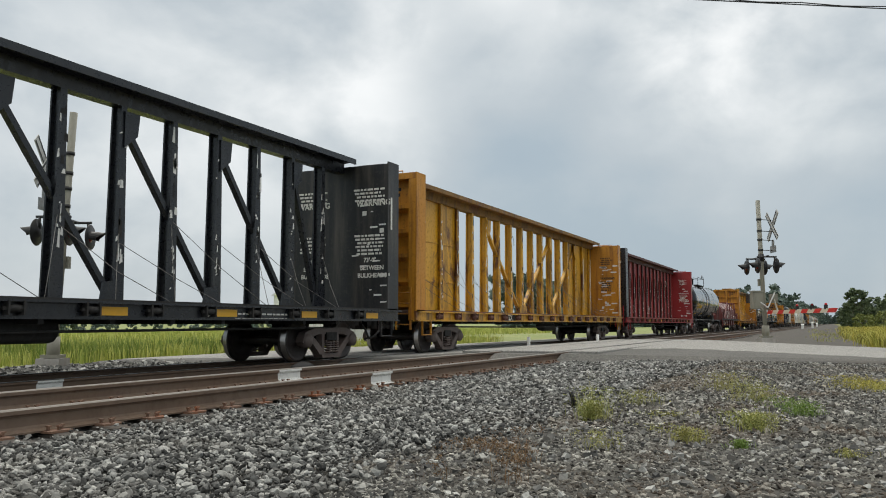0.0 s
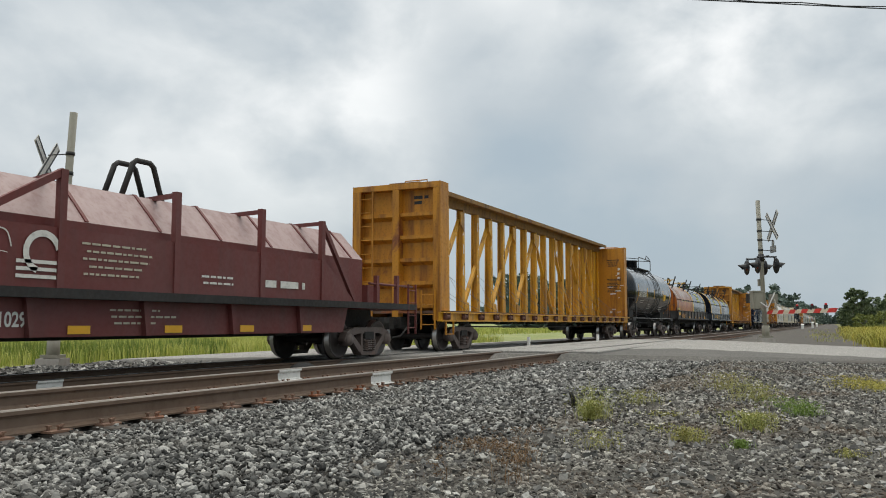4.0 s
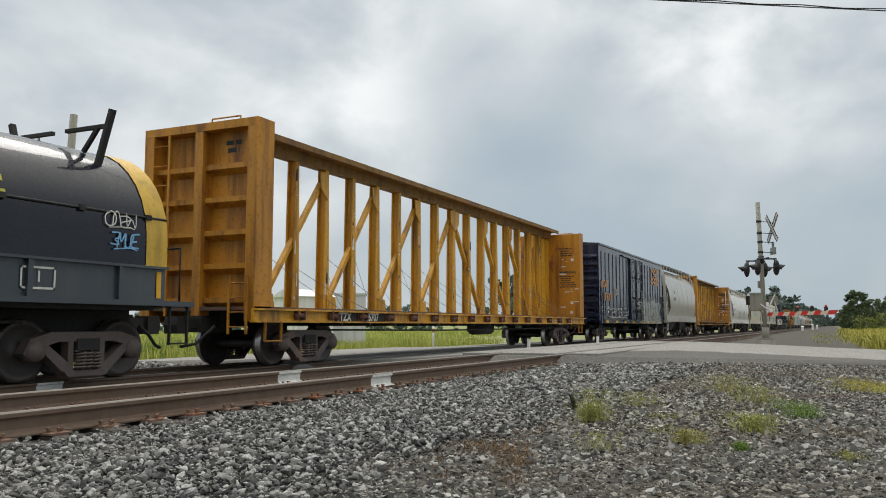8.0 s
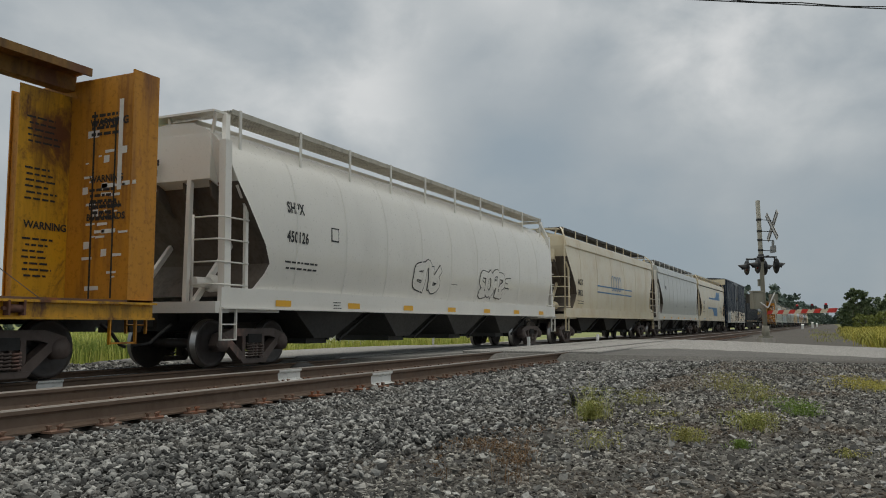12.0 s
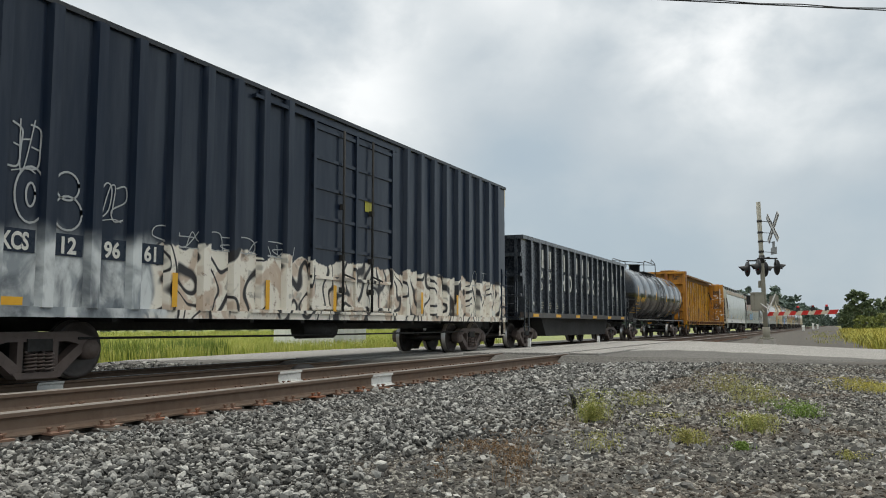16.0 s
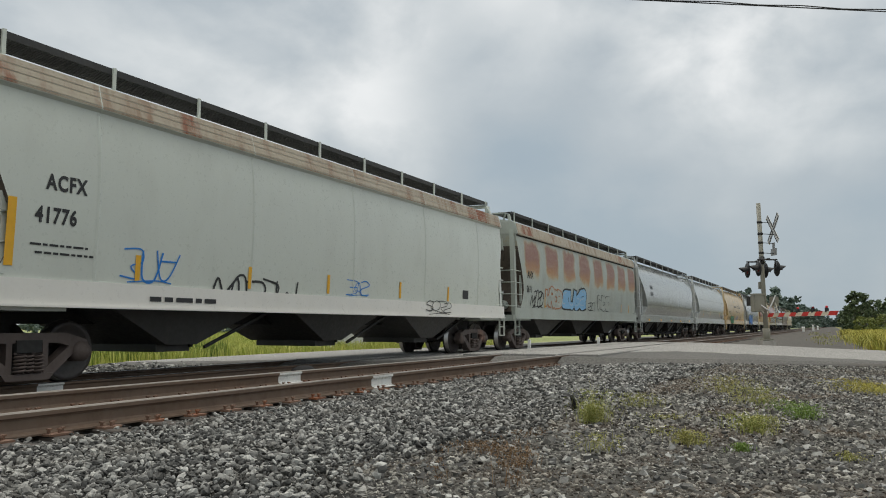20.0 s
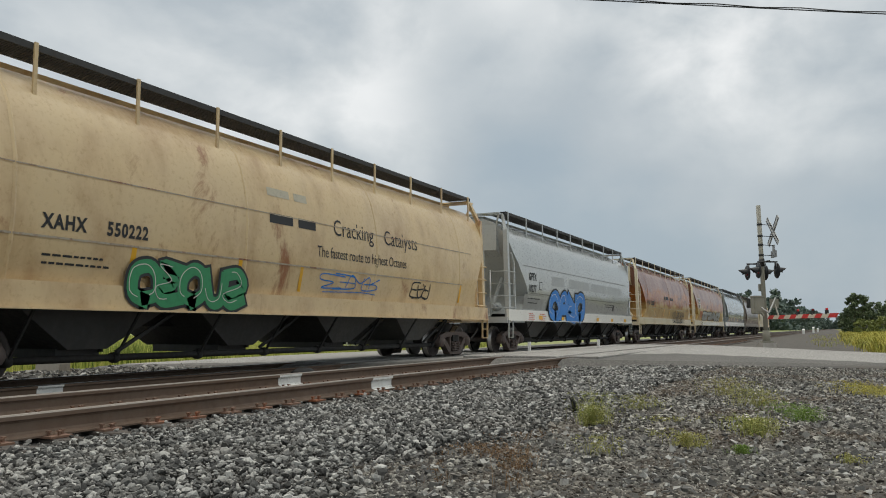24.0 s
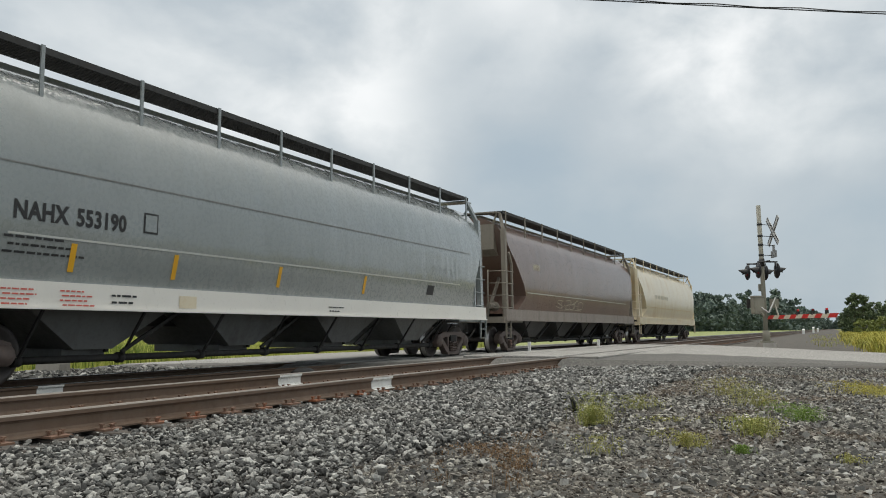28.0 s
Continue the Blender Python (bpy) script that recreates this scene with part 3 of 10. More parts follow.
PLATE = paint("rusty_tie_plate", (0.2, 0.11, 0.07), 0.8, 0.4, rust=0.5)
WOOD = paint("creosoted_tie", (0.045, 0.035, 0.028), 0.85, 0.5, (0.09, 0.075, 0.06))
WHITE_MARK = flat("white_rail_paint", (0.72, 0.72, 0.69), 0.6, wear=0.4)
RUBBER = flat("black_rubber", (0.018, 0.017, 0.017), 0.7)

PROFILE = [(-4500, -1.0), (-60, -0.35), (-14, -0.12), (-5, -0.02), (-1.6, -0.01), (2.0, 0.0), (2.6, -0.035), (4.4, -0.06), (5.0, -0.045), (7.6, -0.045), (8.3, -0.11), (9.5, -0.2),
           (12.9, -0.2), (13.8, -0.13), (15.7, -0.15), (17.6, -0.24), (24, -0.3), (70, -0.35), (200, -0.5), (4500, -1.0)]


def ground_z(y):
    return float(np.interp(y, [p[0] for p in PROFILE], [p[1] for p in PROFILE]))


def build_ground():
    bm = bmesh.new()
    xs = [-400, -40, -4, 4, 12, 20, 34, 60, 120, 300, 900, 4500]
    ys = [p[0] for p in PROFILE]
    grid = [[bm.verts.new((x, y, ground_z(y))) for y in ys] for x in xs]
    for i in range(len(xs) - 1):
        for j in range(len(ys) - 1):
            f = bm.faces.new((grid[i][j], grid[i + 1][j], grid[i + 1][j + 1], grid[i][j + 1]))
            y, x = (ys[j] + ys[j + 1]) / 2, (xs[i] + xs[i + 1]) / 2
            f.material_index = 2 if y > 17.5 else 4 if y > 15.7 else 3 if (y < -14 or (y < -2.0 and x > 30)) else 5 if (x > 20 and y < 9.4) else 0 if y > 2.1 else 1
    tagged(part("ground", bm, [BED, LOT, FIELD, VERGE, ASPHALT, FAR_GRAVEL]), "stony trackside ground running out into grass fields", "ground", kind="structure")


build_ground()

CHIP = [(-1, -1, -1), (1, -1, -1), (1, 1, -1), (-1, 1, -1), (-1, -1, 1), (1, -1, 1), (1, 1, 1), (-1, 1, 1)]
CHIP_FACES = np.array([(3, 2, 1), (3, 1, 0), (4, 5, 6), (4, 6, 7), (0, 1, 5), (0, 5, 4), (1, 2, 6), (1, 6, 5), (2, 3, 7), (2, 7, 6), (3, 0, 4), (3, 4, 7)])


def quick_mesh(name, verts, faces, material):
    """A mesh of triangles or quads straight from arrays."""
    me = bpy.data.meshes.new(name)
    k = faces.shape[1]
    me.vertices.add(len(verts))
    me.vertices.foreach_set("co", verts.astype(np.float32).ravel())
    me.loops.add(faces.size)
    me.loops.foreach_set("vertex_index", faces.astype(np.int32).ravel())
    me.polygons.add(len(faces))
    me.polygons.foreach_set("loop_start", np.arange(0, faces.size, k, dtype=np.int32))
    me.polygons.foreach_set("loop_total", np.full(len(faces), k, dtype=np.int32))
    me.update()
    me.validate()
    me.materials.append(material)
    return me


GOLD = (1 + 5 ** 0.5) / 2
LUMP = np.array([(-1, GOLD, 0), (1, GOLD, 0), (-1, -GOLD, 0), (1, -GOLD, 0), (0, -1, GOLD), (0, 1, GOLD), (0, -1, -GOLD), (0, 1, -GOLD), (GOLD, 0, -1), (GOLD, 0, 1), (-GOLD, 0, -1), (-GOLD, 0, 1)]) / 1.75
LUMP_FACES = np.array([(0, 11, 5), (0, 5, 1), (0, 1, 7), (0, 7, 10), (0, 10, 11), (1, 5, 9), (5, 11, 4), (11, 10, 2), (10, 7, 6), (7, 1, 8),
                       (3, 9, 4), (3, 4, 2), (3, 2, 6), (3, 6, 8), (3, 8, 9), (4, 9, 5), (2, 4, 11), (6, 2, 10), (8, 6, 7), (9, 8, 1)])


def stones(name, label, spots, sizes, material, rng, sink=0.25, near=0.0):
    """Many flattish broken stones, joined: spots are (x, y, z), sizes their radii; those nearer than x = near have more facets."""
    parts, base = [], 0
    for few in (False, True):
        pick = (spots[:, 0] >= near) == few
        sp_, sz = spots[pick], sizes[pick]
        n = len(sp_)
        if not n:
            continue
        shape, faces = (np.array(CHIP), CHIP_FACES) if few else (LUMP, LUMP_FACES)
        body = shape[None] * (1 + rng.uniform(-0.45, 0.2, (n, len(shape), 3)))
        body = body * rng.uniform(0.6, 1.25, (n, 1, 3)) * np.array([1.0, 1.0, 0.62]) * (sz * 0.85)[:, None, None]
        q = rng.normal(0, 1, (n, 4)) * np.array([1, 0.28, 0.28, 1])
        w, x, y, z = (q / np.linalg.norm(q, axis=1)[:, None]).T
        turn = np.stack([1 - 2 * (y * y + z * z), 2 * (x * y - w * z), 2 * (x * z + w * y), 2 * (x * y + w * z), 1 - 2 * (x * x + z * z), 2 * (y * z - w * x),
                         2 * (x * z - w * y), 2 * (y * z + w * x), 1 - 2 * (x * x + y * y)], axis=1).reshape(n, 3, 3)
        out = np.einsum("nij,nkj->nki", turn, body) + sp_[:, None, :]
        out[:, :, 2] += (sz * (0.5 - sink))[:, None]
        parts.append((out.reshape(-1, 3), (faces[None] + (np.arange(n) * len(shape))[:, None, None]).reshape(-1, 3) + base))
        base += n * len(shape)
    me = quick_mesh(name, np.concatenate([v for v, f in parts]), np.concatenate([f for v, f in parts]), material)
    me.shade_flat()
    return tagged(new(name, me), label, "gravel", kind="stuff")


def spread(rng, n, x0, x1, y0, y1, power=1.0):
    x = x0 + (x1 - x0) * rng.random(n) ** power
    y = y0 + (y1 - y0) * rng.random(n)
    z = np.interp(y, [p[0] for p in PROFILE], [p[1] for p in PROFILE])
    return np.stack([x, y, z], axis=1)


rng = np.random.default_rng(5)
sp = spread(rng, 66000, 1.4, 18.2, 2.15, 5.42, 1.35)
edge = 2.5 + 0.25 * np.sin(sp[:, 0] * 1.7) + rng.normal(0, 0.22, len(sp))
sp = sp[(sp[:, 1] > edge) & ~((sp[:, 1] > 5.08) & (rng.random(len(sp)) < 0.85))]
sp[:, 2] += rng.uniform(0.0, 0.035, len(sp)) + 0.03 * np.exp(-((sp[:, 1] - 3.6) / 0.9) ** 2)
stones("ballast", "loose grey crushed-stone ballast beside the rails", sp, rng.gamma(5.5, 0.0035, len(sp)).clip(0.008, 0.04), BALLAST, rng, near=9.0)
sp = spread(rng, 5200, 2.0, 17.5, 5.6, 6.9)
stones("ballast", "grey ballast between the near rails", sp, rng.gamma(5.5, 0.0045, len(sp)).clip(0.012, 0.05), BALLAST, rng)
sp = spread(rng, 9000, 3.0, 22, 7.15, 10.3)
stones("ballast", "dark ballast between the two tracks", sp, rng.gamma(5.5, 0.0055, len(sp)).clip(0.015, 0.06), BALLAST, rng)
sp = spread(rng, 9000, 4.0, 24, 12.1, 16.4)
stones("ballast", "grey ballast shoulder beyond the far track", sp, rng.gamma(5.5, 0.0065, len(sp)).clip(0.018, 0.07), BALLAST, rng)
sp = spread(rng, 80000, 2.6, 19.0, -1.3, 2.9, 1.6)
sp = sp[sp[:, 1] < 2.75 + rng.normal(0, 0.25, len(sp))]
stones("gravel", "brownish-grey small gravel trodden into the soil", sp, rng.gamma(4.0, 0.003, len(sp)).clip(0.005, 0.032), PEBBLE, rng, 0.4, 6.5)
sp = spread(rng, 5200, 2.6, 19.0, -1.3, 2.9, 1.5)
stones("gravel", "scattered larger grey stones on the lot", sp, rng.gamma(5.0, 0.0036, len(sp)).clip(0.01, 0.032), BALLAST, rng, 0.35)

# the same ground goes on beside and behind, more thinly strewn
sp = np.concatenate([spread(rng, 6000, -16, 1.8, 2.3, 5.4), spread(rng, 3000, 17.0, 18.6, 2.3, 5.3), spread(rng, 3000, -16, 3.2, 7.2, 10.2), spread(rng, 3000, -16, 4.2, 12.2, 15.6)])
more = spread(np.random.default_rng(7), 12000, 1.4, 1.4, 2.35, 5.3)
more[:, 0] -= np.random.default_rng(9).exponential(2.2, len(more))
sp = np.concatenate([sp, more])
stones("ballast", "grey crushed stone spread along the line", sp, rng.gamma(5.5, 0.0048, len(sp)).clip(0.012, 0.05), BALLAST, rng)
sp = np.concatenate([spread(rng, 5000, -16, 3.2, -9, 2.7), spread(rng, 5000, 2.4, 20, -9, -1.1)])
sides = np.random.default_rng(8)
for n, x0, x1, y0, y1, side in ((14000, 2.7, 2.7, -1.3, 2.7, 0), (14000, 2.6, 19.0, -1.3, -1.3, 1), (7000, 2.7, 2.7, -1.3, -1.3, 2)):
    more = spread(sides, n, x0, x1, y0, y1, 1.6)
    for axis in {0: (0,), 1: (1,), 2: (0, 1)}[side]:
        more[:, axis] -= sides.exponential(1.6, n)
    sp = np.concatenate([sp, more])
stones("gravel", "small brownish gravel strewn over the lot", sp, rng.gamma(4.0, 0.0045, len(sp)).clip(0.008, 0.04), PEBBLE, rng, 0.4)


# ---- the two tracks ----
def rail_mesh(x0, x1, top):
    """A T-rail: foot, web and rounded head, along x; the head's top has its own sheen."""
    half = [(0.0, -0.185), (0.076, -0.185), (0.076, -0.172), (0.02, -0.155), (0.0095, -0.135), (0.0095, -0.065), (0.016, -0.05), (0.037, -0.042), (0.037, -0.012), (0.028, -0.002), (0.0, 0.0)]
    ring = half + [(-y, z) for y, z in half[-2:0:-1]]
    bm = bmesh.new()
    a = [bm.verts.new((x0, y, z)) for y, z in ring]
    b = [bm.verts.new((x1, y, z)) for y, z in ring]
    n = len(ring)
    for i in range(n):
        f = bm.faces.new((a[i], a[(i + 1) % n], b[(i + 1) % n], b[i]))
        if min(ring[i][1], ring[(i + 1) % n][1]) > -0.013:
            f.material_index = 1
    bm.faces.new(a)
    bm.faces.new(b)
    return finish("rail", bm, [RAIL, top])


def tie_mesh():
    bm = bmesh.new()
    box(bm, -0.115, 0.115, -1.3, 1.3, -0.36, -0.19)
    bmesh.ops.bevel(bm, geom=list(bm.edges), offset=0.012, segments=1, affect="EDGES")
    return finish("tie", bm, WOOD)


def plate_mesh():
    """A tie plate with its four spikes."""
    bm = bmesh.new()
    box(bm, -0.1, 0.1, -0.18, 0.18, -0.193, -0.176)
    for x, y in ((-0.06, -0.1), (0.06, -0.1), (-0.05, 0.1), (0.06, 0.1), (0.0, -0.145)):
        box(bm, x - 0.009, x + 0.009, y - 0.009, y + 0.009, -0.18, -0.145)
        box(bm, x - 0.016, x + 0.016, y - 0.02, y + 0.014, -0.15, -0.138)
    return finish("tie_plate", bm, PLATE)


TIE, TIE_PLATE = tie_mesh(), plate_mesh()


def track(name, y, z, top, label, x_ties):
    t = thing(name, label, "railway track", kind="structure")
    t.matrix_basis = pose(0, y, z)
    me = rail_mesh(-60, 1800, top)
    for s in (-1, 1):
        again("rail", me, t, pose(0, s * GAUGE, 0), "rust-brown steel rail with worn bright head")
    jitter = random.Random(int(y * 10))
    x = x_ties[0]
    while x < x_ties[1]:
        if not 17.4 < x < 30.5:
            again("tie", TIE, t, pose(x + jitter.uniform(-0.02, 0.02), jitter.uniform(-0.03, 0.03), jitter.uniform(-0.012, 0.0), 0, 0, jitter.uniform(-0.6, 0.6)))
            for s in (-1, 1):
                again("tie_plate", TIE_PLATE, t, pose(x, s * GAUGE, 0))
        x += 0.5
    return t


near_track = track("near_track", NEAR_Y, NEAR_Z, RAIL_TOP, "rusty near railway track on creosoted ties", (-1.0, 60.0))
far_track = track("far_track", TRACK_Y, 0.0, RAIL_DARK, "far railway track that carries the train", (2.0, 60.0))


def rail_mark(tr, x0, x1, s):
    """White paint on the near side of a rail."""
    bm = bmesh.new()
    pts = [(-0.038, -0.013), (-0.0385, -0.042), (-0.018, -0.051), (-0.012, -0.066), (-0.012, -0.135), (-0.022, -0.153), (-0.077, -0.17)]
    for (ya, za), (yb, zb) in zip(pts, pts[1:]):
        bm.faces.new([bm.verts.new(p) for p in ((x0, ya - 0.002, za), (x1, ya - 0.002, za), (x1, yb - 0.002, zb + 0.001), (x0, yb - 0.002, zb + 0.001))])
    ob = part("paint_mark", bm, WHITE_MARK, tr, "rough white paint mark")
    ob.matrix_basis = pose(0, s * GAUGE, 0)


rail_mark(near_track, 9.41, 9.95, -1)
rail_mark(near_track, 9.44, 9.97, 1)
rail_mark(far_track, 8.31, 8.76, -1)


# ---- the road over the tracks ----
NEAR_EDGE = [(40, 10.5), (14, 15.6), (9, 16.9), (7, 17.3), (5.5, 17.7), (4, 18.3), (2, 19.6), (0, 20.6), (-3, 21.8), (-9, 23.5), (-40, 45)]
FAR_EDGE = [(40, 24.0), (14, 31.0), (9, 33.2), (7, 34.2), (5.5, 34.4), (4, 34.2), (2.4, 33.3), (0, 31.2), (-1.5, 29.8), (-3, 29.8), (-9, 32), (-40, 52)]
# where the pale wearing course begins behind the broken edge of the asphalt
PALE_EDGE = [(40, 11.3), (14, 16.4), (9, 17.6), (7, 18.0), (5.2, 18.6), (4.6, 22.2), (3.8, 23.4), (1.7, 22.9), (-0.3, 21.9), (-1.0, 21.1), (-3, 22.2), (-9, 24.0), (-40, 45.6)]


def road_z(y):
    return float(np.interp(y, [-60, -6, 0, 3.8, 4.9, 7.6, 9.4, 10.0, 12.4, 15, 22, 60], [-0.25, 0.0, 0.06, 0.14, 0.17, 0.17, 0.03, -0.004, -0.004, -0.06, -0.2, -0.3]))


def edge_x(side, y):
    pts = sorted(side)
    return float(np.interp(y, [p[0] for p in pts], [p[1] for p in pts]))


def build_road():
    wob = random.Random(3)
    bm = bmesh.new()
    # gaps at the rails keep the flangeways open
    cuts = [(-40.0, NEAR_Y - GAUGE - 0.06), (NEAR_Y - GAUGE + 0.1, NEAR_Y + GAUGE - 0.1), (NEAR_Y + GAUGE + 0.06, TRACK_Y - GAUGE - 0.06),
            (TRACK_Y - GAUGE + 0.1, TRACK_Y + GAUGE - 0.1), (TRACK_Y + GAUGE + 0.06, 16.6)]
    for a, b in cuts:
        n = max(2, int((b - a) / 0.3))
        rows = []
        for i in range(n + 1):
            y = a + (b - a) * i / n
            x0, x1, xp, z = edge_x(NEAR_EDGE, y), edge_x(FAR_EDGE, y), edge_x(PALE_EDGE, y), road_z(y)
            w = wob.uniform(-0.12, 0.12) if b - a > 2 else 0
            g = ground_z(y) - 0.05
            rows.append([bm.verts.new(p) for p in ((x0 - 0.75 + w * 2, y, g), (x0 + w, y, z - 0.03), (xp + w * 3, y, z - 0.012), (xp + 0.1 + w * 3, y, z), (x0 + 6.5, y, z + 0.02), (x1 - 4, y, z + 0.02), (x1, y, z), (x1 + 0.7, y, g))])
        for p, q in zip(rows, rows[1:]):
            for i in range(7):
                bm.faces.new((p[i], p[i + 1], q[i + 1], q[i])).material_index = 1 if i < 2 else 0
    return tagged(part("road", bm, [ASPHALT, APRON]), "worn pale asphalt road crossing both tracks", "road", kind="structure")


road = build_road()
for y0, y1, z in ((NEAR_Y - GAUGE + 0.11, NEAR_Y + GAUGE - 0.11, 0.18), (TRACK_Y - GAUGE + 0.11, TRACK_Y + GAUGE - 0.11, 0.006), (NEAR_Y + GAUGE + 0.07, NEAR_Y + GAUGE + 0.75, 0.177),
                  (NEAR_Y - GAUGE - 0.75, NEAR_Y - GAUGE - 0.07, 0.175)):
    for k in range(6):
        x0 = edge_x(NEAR_EDGE, (y0 + y1) / 2) + 0.25 + k * 2.45
        bm = bmesh.new()
        box(bm, x0, x0 + 2.42, y0, y1, z - 0.12, z + 0.02)
        bmesh.ops.bevel(bm, geom=list(bm.edges), offset=0.015, segments=1, affect="EDGES")
        part("crossing_panel", bm, ASPHALT, road, "worn grey crossing panel")
bm = bmesh.new()
lathe(bm, [(0.0, -0.42), (0.09, -0.36), (0.13, -0.1), (0.12, 0.2), (0.08, 0.4), (0.0, 0.45)], 10)
shift(bm, pose(13.4, 9.35, -0.06, 0, 0, -80))
tagged(part("rubber_lump", bm, RUBBER), "dark lump of rubber beside the far rail", "rubber")
bm = bmesh.new()
pipe(bm, [(0, 0, -0.03), (0.005, 0.01, 0.06), (-0.015, 0.02, 0.08), (-0.01, 0.03, 0.115)], [0.028, 0.032, 0.022, 0.028], 8)
shift(bm, pose(8.0, 2.34, 0.02))
tagged(part("rubber_stub", bm, RUBBER), "short black rubber stub standing in the gravel", "stub")


# ---- crossing signals ----
GALV = paint("weathered_galvanised", (0.27, 0.26, 0.21), 0.55, 0.45, (0.14, 0.12, 0.08))
SIGN = paint("dull_white_sign", (0.55, 0.55, 0.53), 0.55, 0.3)
SIGN_BACK = flat("grey_sign_back", (0.27, 0.28, 0.28), 0.5, 0.2)
BLACK = flat("black_signal_paint", (0.014, 0.014, 0.015), 0.45)
LENS = flat("dark_red_lens", (0.16, 0.01, 0.012), 0.15)
ARM_WHITE = flat("white_gate_paint", (0.62, 0.56, 0.44), 0.5)
ARM_RED = flat("red_gate_reflector", (0.6, 0.03, 0.025), 0.4)
GLOW, gt, gn, gb = node_mat("lit_red_lamp")
gb.inputs["Base Color"].default_value = (0.3, 0.01, 0.012, 1)
gb.inputs["Emission Color"].default_value = (1.0, 0.03, 0.03, 1)
gb.inputs["Emission Strength"].default_value = 0.12


def disc_lamp(parent, x, y, z, facing, name="lamp"):
    """A flasher: black backing disc, red lens and long hood; facing: -1 or 1 along y."""
    bm = bmesh.new()
    lathe(bm, [(0.0, 0.05), (0.1, 0.05), (0.14, 0.0), (0.295, -0.01), (0.3, -0.02), (0.29, -0.03), (0.0, -0.035)], 20)
    m = pose(x, y, z, 0, 0, 0 if facing < 0 else 180)
    shift(bm, m)
    lamp = part(name, bm, BLACK, parent, "black round flasher lamp with red lens")
    bm = bmesh.new()
    lathe(bm, [(0.0, -0.06), (0.1, -0.05), (0.13, -0.036), (0.13, -0.03), (0.0, -0.03)], 16)
    shift(bm, m)
    part("lens", bm, LENS, lamp)
    bm = bmesh.new()
    rows = []
    for k in range(13):
        a = math.pi * (-0.12 + 1.24 * k / 12)
        reach = 0.34 * (0.45 + 0.55 * max(0, math.sin(a)))
        rows.append([bm.verts.new(m @ Vector(p)) for p in ((0.145 * math.cos(a), -0.03, 0.145 * math.sin(a)), (0.12 * math.cos(a), -0.03 - reach, 0.135 * math.sin(a) - 0.03),
                                                             (0.108 * math.cos(a), -0.03 - reach, 0.123 * math.sin(a) - 0.03), (0.133 * math.cos(a), -0.03, 0.133 * math.sin(a)))])
    for p, q in zip(rows, rows[1:]):
        for i in range(4):
            bm.faces.new((p[i], p[(i + 1) % 4], q[(i + 1) % 4], q[i]))
    part("hood", bm, BLACK, lamp)


ROAD_TURN = 26.0      # the signals stand square to the road, which crosses the tracks askew


